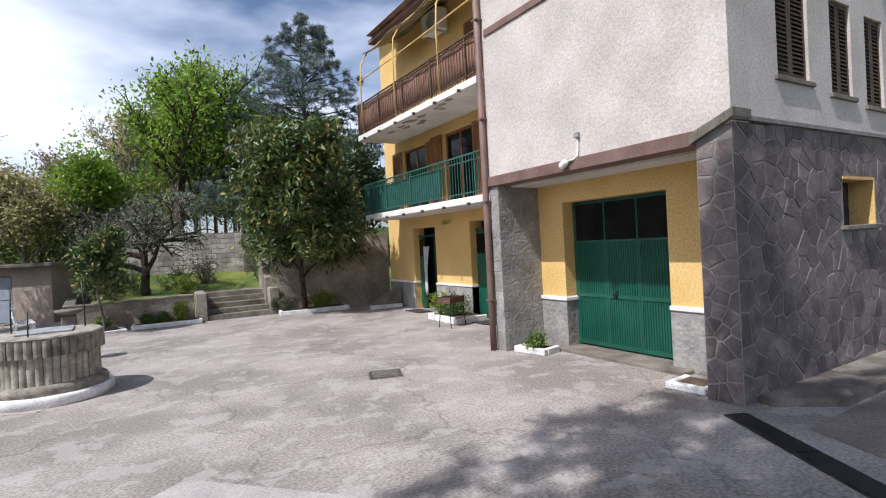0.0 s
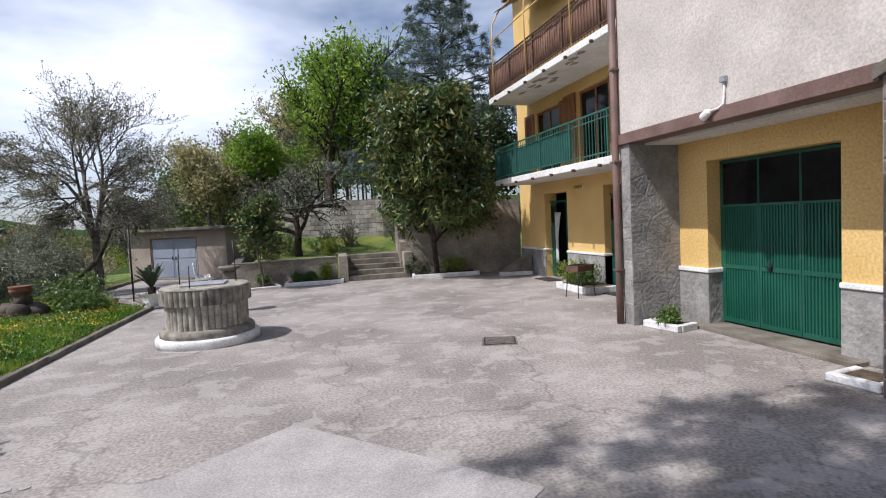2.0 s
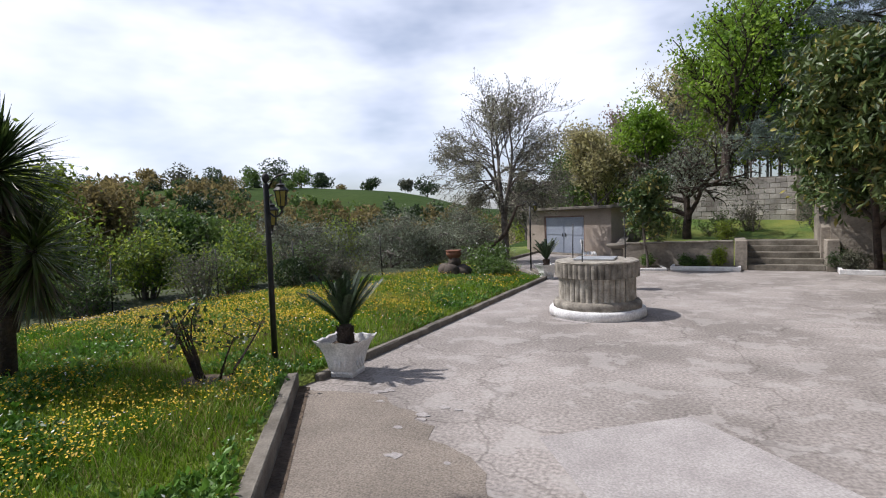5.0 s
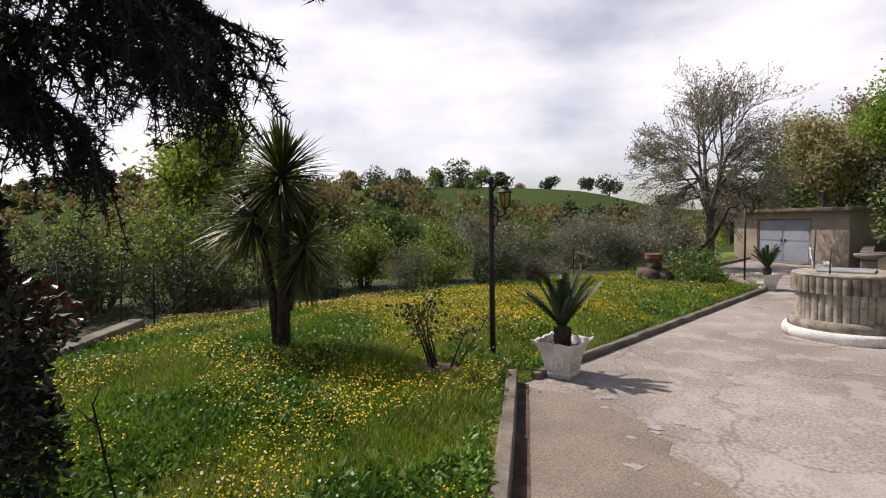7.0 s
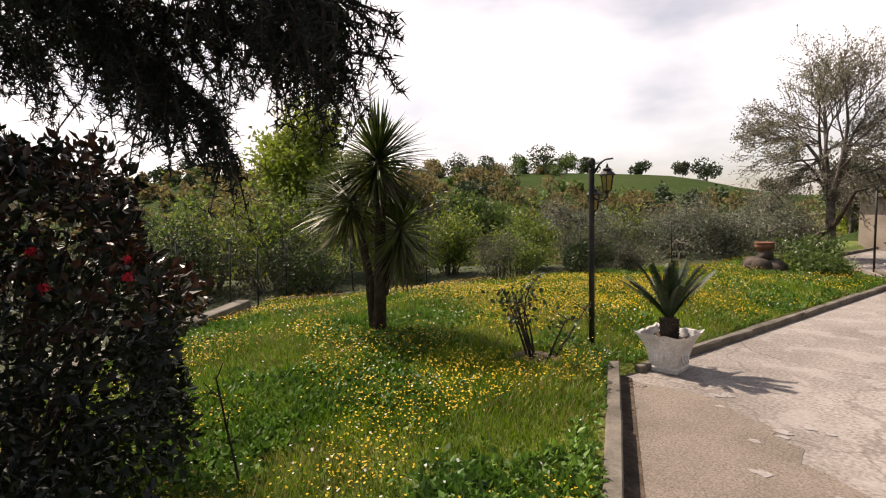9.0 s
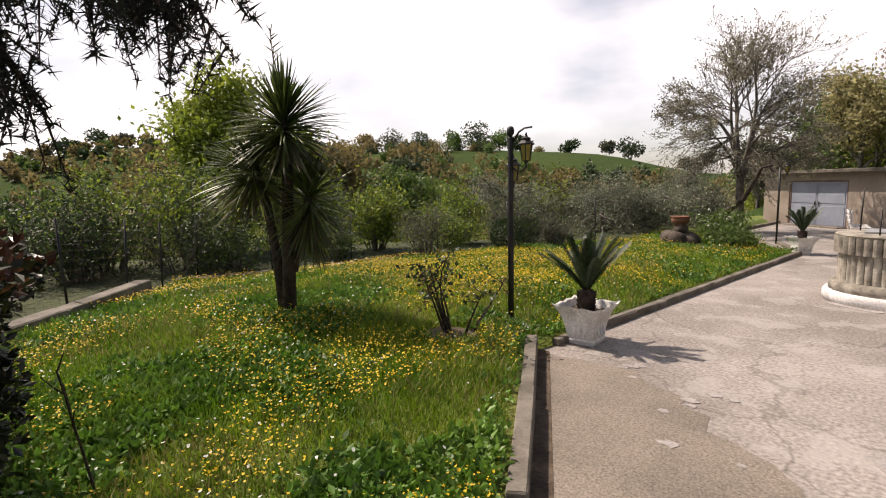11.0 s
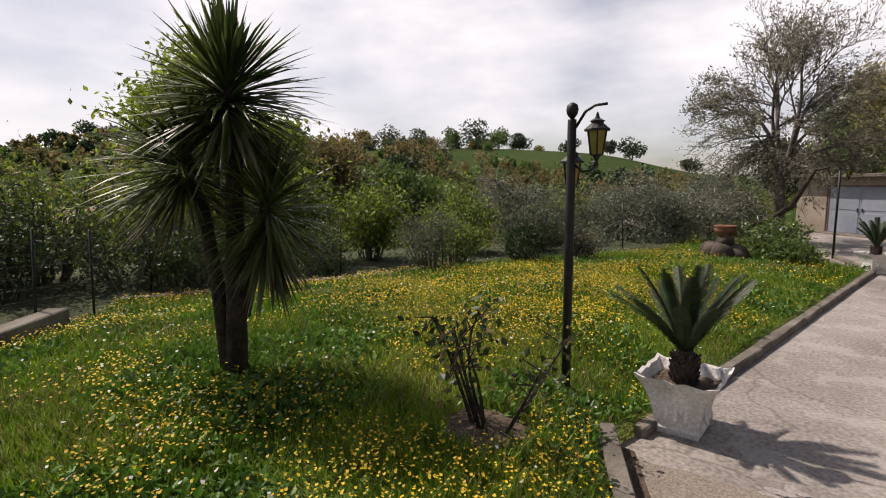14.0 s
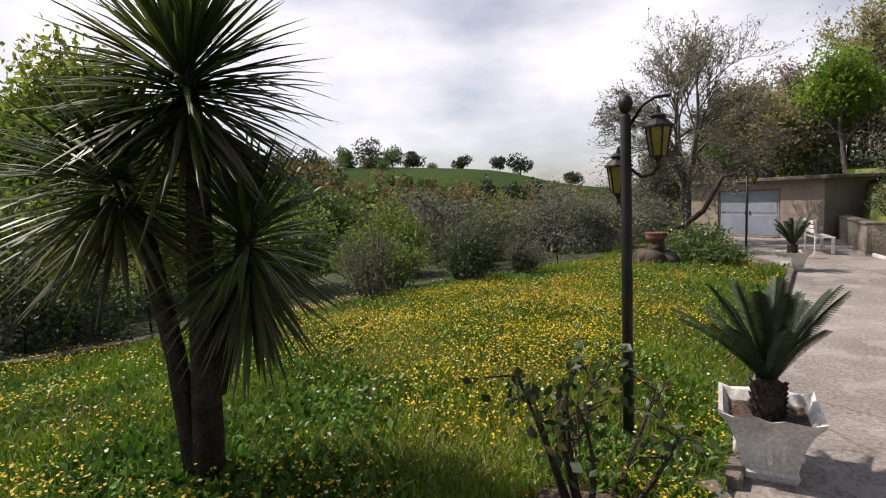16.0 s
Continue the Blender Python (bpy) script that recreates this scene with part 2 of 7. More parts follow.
M_L_PINK = leafmat("pinkish_twig", (0.33, 0.25, 0.21), (0.45, 0.36, 0.32), 0.8, 0.6)
M_L_LIME = leafmat("lime_leaf", (0.17, 0.24, 0.025), (0.30, 0.36, 0.05), thin=0.45)
M_L_MID = leafmat("mid_green_leaf", (0.07, 0.13, 0.025), (0.15, 0.22, 0.05), thin=0.35)
M_L_DARK = leafmat("dark_green_leaf", (0.025, 0.05, 0.015), (0.06, 0.09, 0.028), 0.5, 0.2)
M_L_GREY = leafmat("grey_scrub_leaf", (0.075, 0.08, 0.05), (0.16, 0.16, 0.11), 0.8, 0.35)
# camellia green taken down to near black, deep shade put into the colour
M_L_CAM = leafmat("shaded_camellia_leaf", (0.005, 0.010, 0.004), (0.016, 0.022, 0.008), 0.42, 0.05)
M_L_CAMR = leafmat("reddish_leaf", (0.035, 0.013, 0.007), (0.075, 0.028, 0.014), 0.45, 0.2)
M_RED = leafmat("red_flower", (0.5, 0.012, 0.03), (0.65, 0.03, 0.06), 0.5, 0.3, 0.1)
M_L_CYC = leafmat("cycad_leaf", (0.014, 0.032, 0.010), (0.04, 0.07, 0.02), 0.55, 0.12)
M_L_YUC = leafmat("sword_leaf", (0.03, 0.055, 0.014), (0.12, 0.15, 0.035), 0.42, 0.35)
M_L_YUCD = leafmat("old_sword_leaf", (0.055, 0.045, 0.025), (0.12, 0.10, 0.05), 0.7, 0.2)
M_BLACKGLASS = mat("dark_glass", (0.006, 0.006, 0.007), (0.012, 0.012, 0.013), 2.0, 0.08, 0, 10)
M_BLACKGLASS.node_tree.nodes["Principled BSDF"].inputs["Specular IOR Level"].default_value = 0.2
M_AMBER = mat("amber_glass", (0.50, 0.42, 0.10), (0.62, 0.54, 0.16), 3.0, 0.15, 0, 10, thin=0.5)
M_CURTAIN = mat("lace_curtain", (0.62, 0.62, 0.60), (0.74, 0.74, 0.72), 5.0, 0.9, 0.2, 60, thin=0.3)
# near-black colour of unlit rooms, also used on doormats and drain trough
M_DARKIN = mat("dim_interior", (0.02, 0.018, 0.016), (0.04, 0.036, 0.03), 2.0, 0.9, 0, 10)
M_PLASTIC = mat("white_plastic", (0.70, 0.70, 0.69), (0.78, 0.78, 0.77), 3.0, 0.5, 0, 20)


# ---- mesh tools ----
def thing(name, label, category, at=(0, 0, 0), turn=0.0, kind="", group=""):
    ob = new(name)
    ob.matrix_basis = pose(*at, 0, 0, turn)
    return tagged(ob, label, category, group, kind)


def link_mesh(name, me, material, parent=None, label=""):
    for m in material if isinstance(material, (list, tuple)) else (material,):
        me.materials.append(m)
    ob = new(name, me)
    if parent is not None:
        ob.parent = parent
    if label:
        tagged(ob, label)
    return ob


def part(name, bm, material, parent=None, label="", smooth=False):
    me = bpy.data.meshes.new(name)
    if smooth:
        for f in bm.faces:
            f.smooth = True
    bm.normal_update()
    bm.to_mesh(me)
    bm.free()
    return link_mesh(name, me, material, parent, label)


def raw(name, verts, faces, material, parent=None, label="", index=None, smooth=False):
    me = bpy.data.meshes.new(name)
    me.from_pydata([tuple(v) for v in verts] if not isinstance(verts, np.ndarray) else verts.tolist(), [], faces if isinstance(faces, list) else faces.tolist())
    if index is not None:
        me.polygons.foreach_set("material_index", np.asarray(index, dtype=np.int32))
    if smooth:
        me.polygons.foreach_set("use_smooth", np.ones(len(me.polygons), dtype=bool))
    me.update()
    return link_mesh(name, me, material, parent, label)


def box(bm, x0, x1, y0, y1, z0, z1, bevel=0.0, m=None):
    r = bmesh.ops.create_cube(bm, size=1.0)
    vs = r["verts"]
    bmesh.ops.scale(bm, vec=(abs(x1 - x0), abs(y1 - y0), abs(z1 - z0)), verts=vs)
    bmesh.ops.translate(bm, vec=((x0 + x1) / 2, (y0 + y1) / 2, (z0 + z1) / 2), verts=vs)
    if m is not None:
        bmesh.ops.transform(bm, matrix=m, verts=vs)
    if bevel:
        es = list({e for v in vs for e in v.link_edges})
        bmesh.ops.bevel(bm, geom=es, offset=bevel, segments=1, affect="EDGES")
    return bm


def boxpart(name, dims, material, parent=None, label="", bevel=0.006):
    return part(name, box(bmesh.new(), *dims, bevel), material, parent, label)


def lathe(profile, n=40, wobble=0.0, seed=0):
    """A turned solid from (radius, z) pairs, closed top and bottom."""
    bm = bmesh.new()
    rng = random.Random(seed)
    rings = []
    for r, z in profile:
        rings.append([bm.verts.new(((r + rng.uniform(-wobble, wobble)) * math.cos(2 * math.pi * k / n), (r + rng.uniform(-wobble, wobble)) * math.sin(2 * math.pi * k / n), z)) for k in range(n)])
    for a, b in zip(rings, rings[1:]):
        for k in range(n):
            bm.faces.new((a[k], a[(k + 1) % n], b[(k + 1) % n], b[k]))
    bm.faces.new(rings[0][::-1])
    bm.faces.new(rings[-1])
    return bm


def tubes(segs, sides=5):
    """Tapered tubes for segments (p0, p1, r0, r1): verts and faces as arrays."""
    s = np.array([[*a, *b, c, d] for a, b, c, d in segs], dtype=float)
    p0, p1, r0, r1 = s[:, :3], s[:, 3:6], s[:, 6], s[:, 7]
    d = p1 - p0
    d /= np.linalg.norm(d, axis=1, keepdims=True) + 1e-9
    ref = np.where(np.abs(d[:, 2:3]) < 0.9, np.array([[0, 0, 1.0]]), np.array([[1.0, 0, 0]]))
    u = np.cross(d, ref)
    u /= np.linalg.norm(u, axis=1, keepdims=True)
    w = np.cross(d, u)
    ang = np.arange(sides) * 2 * math.pi / sides
    ring = np.cos(ang)[None, :, None] * u[:, None] + np.sin(ang)[None, :, None] * w[:, None]
    v = np.concatenate([p0[:, None] + ring * r0[:, None, None], p1[:, None] + ring * r1[:, None, None]], 1).reshape(-1, 3)
    base = np.arange(len(s))[:, None] * 2 * sides
    k = np.arange(sides)
    f = np.stack([k, (k + 1) % sides, (k + 1) % sides + sides, k + sides], 1)[None] + base[:, :, None]
    return v, f.reshape(-1, 4)


def pipe(name, points, radius, material, parent=None, label="", sides=8):
    """A bent pipe through points, with closed ends."""
    bm = bmesh.new()
    pts = [Vector(p) for p in points]
    rings = []
    for i, p in enumerate(pts):
        d = (pts[min(i + 1, len(pts) - 1)] - pts[max(i - 1, 0)]).normalized()
        u = d.orthogonal().normalized() if i == 0 else (u_prev - d * u_prev.dot(d)).normalized()
        u_prev = u
        w = d.cross(u)
        rr = radius[i] if isinstance(radius, (list, tuple)) else radius
        rings.append([bm.verts.new(p + (u * math.cos(2 * math.pi * k / sides) + w * math.sin(2 * math.pi * k / sides)) * rr) for k in range(sides)])
    for a, b in zip(rings, rings[1:]):
        for k in range(sides):
            bm.faces.new((a[k], a[(k + 1) % sides], b[(k + 1) % sides], b[k]))
    bm.faces.new(rings[0][::-1])
    bm.faces.new(rings[-1])
    return part(name, bm, material, parent, label, smooth=True)


def leaves(points, size, rng, out=None, up=0.3, aspect=0.5, spread=0.35):
    """Small folded leaves round the points: 4 corners each, a pointed lozenge bent along its rib."""
    p = np.asarray(points, dtype=float)
    n = len(p)
    d = rng.normal(size=(n, 3))
    d[:, 2] += up
    if out is not None:
        d += out
    d /= np.linalg.norm(d, axis=1, keepdims=True) + 1e-9
    s = np.cross(d, rng.normal(size=(n, 3)))
    s /= np.linalg.norm(s, axis=1, keepdims=True) + 1e-9
    nn = np.cross(d, s)
    L = (size * rng.uniform(1 - spread, 1 + spread, n))[:, None]
    Wd = L * aspect
    a = p
    b = p + d * L * 0.5 + s * Wd * 0.5 + nn * L * 0.07
    c = p + d * L
    e = p + d * L * 0.5 - s * Wd * 0.5 + nn * L * 0.07
    v = np.stack([a, b, c, e], 1).reshape(-1, 3)
    f = np.arange(4 * n).reshape(-1, 4)
    return v, f


def needles(points, size, rng, spread=0.006, slim=0.12):
    """Thin one-triangle needles standing round twig points."""
    p = np.asarray(points, dtype=float)
    n = len(p)
    p = p + rng.normal(size=(n, 3)) * spread
    d = rng.normal(size=(n, 3))
    d /= np.linalg.norm(d, axis=1, keepdims=True) + 1e-9
    s = np.cross(d, rng.normal(size=(n, 3)))
    s /= np.linalg.norm(s, axis=1, keepdims=True) + 1e-9
    L = size * rng.uniform(0.7, 1.3, (n, 1))
    v = np.stack([p + s * L * slim, p - s * L * slim, p + d * L], 1).reshape(-1, 3)
    return v, np.arange(3 * n).reshape(-1, 3)


def join(*vf):
    vs, fs, o = [], [], 0
    for v, f in vf:
        vs.append(v)
        fs.append(f + o)
        o += len(v)
    return np.concatenate(vs), np.concatenate(fs)


def grow(rng, height, trunk, spread, levels=4, kids=(5, 5, 4, 4), bend=0.25, lift=0.35, first=0.35, radius=0.12, droop=0.0, shrink=0.62, thin_out=0.5):
    """A branching skeleton: segments (p0, p1, r0, r1) and the twig ends."""
    segs, tips = [], []

    def limb(p, d, length, r, level):
        steps = 5 if level == 0 else 4
        pts = [p]
        for k in range(steps):
            d = (d + Vector(rng.normal(size=3) * bend * 0.4) + Vector((0, 0, lift * 0.15 - droop * 0.2 * level))).normalized()
            q = pts[-1] + d * (length / steps)
            r2 = r * (1 - 0.45 * (k + 1) / steps)
            segs.append((pts[-1], q, r * (1 - 0.45 * k / steps), r2))
            pts.append(q)
        if level >= levels - 1:
            tips.extend(pts[1:])
            return
        for k in range(kids[level]):
            f = first + (1 - first) * (k + rng.uniform(0.2, 1.0)) / kids[level] if level == 0 else 0.25 + 0.75 * (k + rng.uniform(0, 1)) / kids[level]
            i = min(int(f * steps), steps - 1)
            q = pts[i].lerp(pts[i + 1], f * steps - i if f < 1 else 1.0)
            a = rng.uniform(0, 2 * math.pi) if level else k * 2.4 + rng.uniform(-0.4, 0.4)
            side = Vector((math.cos(a), math.sin(a), lift + rng.uniform(-0.15, 0.25)))
            nd = (d * 0.45 + side * (1.0 if level == 0 else 0.8)).normalized()
            nl = (spread if level == 0 else length * shrink) * rng.uniform(0.7, 1.15) * (1.0 if level else 1.1 - 0.45 * f)
            limb(q, nd, nl, max(r * thin_out, 0.005), level + 1)
        tips.append(pts[-1])

    limb(Vector((0, 0, -0.05)), Vector((0, 0, 1)), height * trunk, radius, 0)
    return segs, tips


def tree(name, label, at, height, trunk=0.75, spread=2.0, levels=4, kids=(6, 5, 4, 4), leaf=None, leaf_size=0.14, per=14, cloud=0.25, bark=None, radius=0.12, seed=1, turn=0.0, droop=0.0, lift=0.35, aspect=0.5, first=0.35, bend=0.25, up=0.3, second=None, share=0.25, category="tree", group="", shrink=0.62, thin_out=0.5):
    rng = np.random.default_rng(seed)
    t = thing(name, label, category, at, turn, group=group)
    segs, tips = grow(rng, height, trunk, spread, levels, kids, bend, lift, first, radius, droop, shrink, thin_out)
    v, f = tubes(segs, 5)
    top = v[:, 2].max()
    k = height / top
    v = v * np.array([1, 1, k])
    raw("trunk", v, f, bark or M_BARK, t, smooth=True)
    if leaf is not None:
        tp = np.array([tuple(p) for p in tips]) * np.array([1, 1, k])
        pts = np.repeat(tp, per, axis=0) + np.clip(rng.normal(size=(len(tp) * per, 3)), -1.6, 1.6) * cloud
        pts[:, 2] = np.maximum(pts[:, 2], 0.12)
        v, f = leaves(pts, leaf_size, rng, up=up, aspect=aspect)
        if second is not None:
            raw("crown", v, f, [leaf, second], t, index=(rng.random(len(f)) < share).astype(np.int32))
        else:
            raw("crown", v, f, leaf, t)
    return t


def round_tree(name, label, at, height, width, leaf, seed, leaf_size=0.3, n=700, bare=0.22, group="", category="tree"):
    """A far round-headed tree: short trunk, forking limbs and an uneven lobed crown with gaps."""
    rng = np.random.default_rng(seed)
    t = thing(name, label, category, at, group=group)
    lobes = []
    for k in range(7):
        a = k * 2.4 + rng.uniform(-0.3, 0.3)
        o = rng.uniform(0.12, 0.33) * width * (k > 0)
        lobes.append((o * math.cos(a), o * math.sin(a), height * rng.uniform(0.24, 0.70) * (1 - 0.35 * o / width), width * rng.uniform(0.19, 0.29)))
    segs = [(Vector((0, 0, -0.3)), Vector((0, 0, height * 0.5)), height * 0.03, height * 0.018)]
    pts = []
    for x, y, z, r in lobes:
        segs.append((Vector((0, 0, height * 0.3)), Vector((x, y, z)), height * 0.014, height * 0.006))
        d = rng.normal(size=(n // 7, 3))
        d /= np.linalg.norm(d, axis=1, keepdims=True)
        pts.append(d * rng.uniform(0.35, 1.0, (n // 7, 1)) ** 0.5 * r * np.array([1, 1, 0.95]) + np.array([x, y, z]))
    v, f = tubes(segs, 5)
    raw("trunk", v, f, M_BARKDARK, t)
    p = np.concatenate(pts)
    p = p[p[:, 2] > height * bare * rng.uniform(0.5, 1.2, len(p))]
    v, f = leaves(p, leaf_size, rng, aspect=0.6)
    raw("crown", v, f, leaf, t)
    return t


def stems_bush(name, label, at, height, width, leaf, n_stems=16, leaf_size=0.09, per=10, cloud=0.1, bark=None, seed=1, aspect=0.5, second=None, share=0.2, category="shrub", up=0.3, low=0.25, group=""):
    """Many stems from one root, leafed from low up."""
    rng = np.random.default_rng(seed)
    t = thing(name, label, category, at, group=group)
    segs, pts = [], []
    for i in range(n_stems):
        a, o = rng.uniform(0, 2 * math.pi), rng.uniform(0.15, 1.0)
        p = Vector((math.cos(a) * width * 0.15 * o, math.sin(a) * width * 0.15 * o, -0.03))
        h = height * rng.uniform(0.65, 1.0) * (1.05 - 0.35 * o * o)
        end = Vector((math.cos(a) * width * 0.5 * o, math.sin(a) * width * 0.5 * o, h))
        mid = p.lerp(end, 0.5) + Vector((rng.normal() * 0.06, rng.normal() * 0.06, h * 0.08))
        prev, r = p, 0.012 + 0.008 * height
        for k in range(1, 6):
            u = k / 5
            q = p * (1 - u) ** 2 + mid * 2 * u * (1 - u) + end * u * u
            segs.append((prev, q, r * (1 - 0.8 * (u - 0.2)), r * (1 - 0.8 * u) + 0.002))
            if u > low:
                pts.append(q)
                for _ in range(2):
                    tw = q + Vector(rng.normal(size=3)) * width * 0.1
                    segs.append((q, tw, 0.006, 0.003))
                    pts.append(tw)
            prev = q
    v, f = tubes(segs, 4)
    raw("stem_work", v, f, bark or M_BARK, t)
    tp = np.array([tuple(p) for p in pts])
    pp = np.repeat(tp, per, axis=0) + rng.normal(size=(len(tp) * per, 3)) * cloud
    pp[:, 2] = np.maximum(pp[:, 2], 0.05)
    v, f = leaves(pp, leaf_size, rng, up=up, aspect=aspect)
    if second is not None:
        raw("foliage", v, f, [leaf, second], t, index=(rng.random(len(f)) < share).astype(np.int32))
    else:
        raw("foliage", v, f, leaf, t)
    return t


# ---- ground ----
def smooth(a, b, x):
    u = min(1.0, max(0.0, (x - a) / (b - a)))
    return u * u * (3 - 2 * u)


RIDGE = ((-90, 1.4), (-10, 1.5), (4, 2.3), (8, 3.1), (13.3, 3.9), (25, 3.6), (33, 3.3), (40, 3.5), (47, 3.6), (54, 3.4), (60, 2.9), (63, 2.75), (70, 0.95), (82, -0.6), (180, 0.0))


def ridge(theta):
    for (a, p), (b, q) in zip(RIDGE, RIDGE[1:]):
        if a <= theta <= b:
            return p + (q - p) * (theta - a) / (b - a)
    return 2.0


def kerb_x(y):
    return -4.98 + (4.95 - y) * 0.66 if y < 4.95 else -4.98 + 0.045 * (y - 4.95)


LAWN_EDGE = ((-3.0, -5.6), (-0.5, -7.5), (1.5, -9.5), (2.9, -10.9), (3.9, -12.9), (5.5, -12.4), (7.4, -11.9), (9.5, -10.9), (11.3, -10.0), (14.0, -8.9), (17.5, -8.4))


def lawn_edge(y):
    """Outer limit of the lawn along the low boundary walls."""
    return float(np.interp(y, [p[0] for p in LAWN_EDGE], [p[1] for p in LAWN_EDGE]))


def ground_z(x, y):
    """Height of the land: lawn with a soft rise, the valley beyond it, the hill across, the terrace behind the steps."""
    dx, dy = x + 4.0, y - 4.0
    r, th = math.hypot(dx, dy), math.degrees(math.atan2(dy, -dx))
    # open land on the west and north-west
    west = smooth(-10.5, -14.5, x) if y < 19 else smooth(-9.5, -12.5, x)
    lawn = 0.10 + 0.24 * math.exp(-((x + 7.6) ** 2 / 9 + (y - 4) ** 2 / 40)) + 0.03 * noise.noise((x * 0.7, y * 0.7, 0))
    lawn -= 0.20 * smooth(-9.5, -12.5, x)
    if y < 15:
        near_kerb = 1 - smooth(0.05, 0.9, kerb_x(y) - x)
        lawn += ((0.07 if y > 5 else 0.13) - lawn) * near_kerb
    if (x > kerb_x(y) + (0.101 if y > 5 else 0.001) if y < 15 else x > -5.2 and y < 19):
        lawn = -0.12
    if y >= 15 and x > -7.4 and y < 28:
        lawn = -0.12 if x > -5.0 - (y - 15) * 0.5 or y > 19.4 else lawn
    if x > -2.4 and y > 18.75:
        lawn = 0.78 + 1.5 * smooth(20, 27, y) + 2.0 * smooth(27, 60, y)
    drop = -3.2 * smooth(11, 34, r) + (ridge(th) * 0.0175 * 120 + 5.1) * smooth(38, 118, r)
    if r > 118:
        drop -= (r - 118) * 0.03
    drop = max(drop, -14.0)
    rough = 0.5 * noise.noise((x * 0.08, y * 0.08, 3.0)) * smooth(16, 40, r)
    if west > 0:
        return lawn * (1 - west) + (drop + rough) * west
    if y > 26 and x <= -2.4:
        u = smooth(26, 40, y)
        return lawn * (1 - u) + (0.5 + rough) * u
    return lawn


def axis(lo, hi, step, far):
    a = list(np.arange(lo, hi + 1e-6, step))
    left, right, s = [lo], [hi], step
    while left[-1] > -far:
        s *= 1.16
        left.append(left[-1] - s)
        right.append(right[-1] + s)
    return np.array(left[:0:-1] + a + right[1:])


gx, gy = axis(-16, 7, 0.3, 2500), axis(-5, 27, 0.3, 2500)
gv = np.array([(x, y, ground_z(x, y)) for y in gy for x in gx])
nx_ = len(gx)
# the lawn's edge follows the kerb
for row, y in enumerate(gy):
    if -1.3 < y < 14.9:
        K = kerb_x(y) + (0.10 if y > 5 else 0.0)
        j = int(np.searchsorted(gx, K))
        gv[row * nx_ + j - 1] = (K, y, ground_z(K, y))
        gv[row * nx_ + j] = (K + 0.02, y, -0.12)
gi = (np.arange(len(gy) - 1)[:, None] * nx_ + np.arange(nx_ - 1)[None]).ravel()
gf = np.stack([gi, gi + 1, gi + 1 + nx_, gi + nx_], 1)
gc = gv[gf].mean(1)
near = (np.hypot(gc[:, 0] + 4, gc[:, 1] - 4) > 24).astype(np.int32)
wild_ = (np.hypot(gc[:, 0] + 4, gc[:, 1] - 4) < 70) & ((gc[:, 0] < np.array([lawn_edge(y) for y in gc[:, 1]])) & (gc[:, 1] < 17.5) & (gc[:, 1] > -3) | (gc[:, 0] < -13.2) | (gc[:, 1] < gc[:, 0] * -0.9 - 9.2) & (gc[:, 0] < -6))
near[wild_] = 2
land = raw("ground", gv, gf, [M_LAWN, M_FIELD, M_SCRUBFLOOR], None, index=near, smooth=True)
tagged(land, "grassy land falling to a valley and rising to a green hill", "ground", kind="structure")


def plate(name, outline, z, thick, material, label, category="paving", kind="structure", parent=None):
    bm = bmesh.new()
    top = [bm.verts.new((x, y, z)) for x, y in outline]
    bot = [bm.verts.new((x, y, z - thick)) for x, y in outline]
    bm.faces.new(top)
    bm.faces.new(bot[::-1])
    n = len(outline)
    for k in range(n):
        bm.faces.new((top[k], bot[k], bot[(k + 1) % n], top[(k + 1) % n]))
    bmesh.ops.recalc_face_normals(bm, faces=bm.faces)
    ob = part(name, bm, material, parent)
    if parent is None:
        tagged(ob, label, category, kind=kind)
    return ob


yard = plate("pavement", [(-4.9, 4.95), (-4.45, 14.9), (-5.5, 17.1), (-7.1, 19.4), (-6.9, 27.5), (-2.4, 27.5), (-2.4, 18.7), (14, 18.7), (14, -14), (8.7, -14), (-0.64, -1.6)], 0.0, 0.10, M_YARD, "stained grey concrete yard with cracks and worn patches")
plate("concrete_patch", [(-0.95, 5.33), (-2.10, 4.47), (-1.55, 3.6), (-1.1, 2.9), (-0.5, 2.4), (0.75, 3.4), (-0.2, 4.5)], 0.005, 0.02, M_PATCH, "paler repaired patch of yard concrete", "concrete patch")
rngs = random.Random(31)
ragged = [(-4.80, 4.86)]
for (xa, ya), (xb, yb) in zip(((-4.80, 4.86), (-3.9, 4.98), (-2.95, 4.3), (-1.95, 3.3), (-1.2, 1.6), (-0.4, -0.4)), ((-3.9, 4.98), (-2.95, 4.3), (-1.95, 3.3), (-1.2, 1.6), (-0.4, -0.4), (-0.4, -1.4))):
    for q in range(1, 11):
        u = q / 10
        wob = 0.16 * noise.noise((u * 4 + xa * 3, ya, 1.0)) + rngs.uniform(-0.035, 0.035)
        ragged.append((xa + (xb - xa) * u + wob * 0.8, ya + (yb - ya) * u + wob * 0.6))
ragged.append((-0.58, -1.36))
strip = plate("gritty_strip", ragged, 0.004, 0.02, M_GRIT, "gritty brownish strip of worn concrete beside the kerb", "concrete strip")
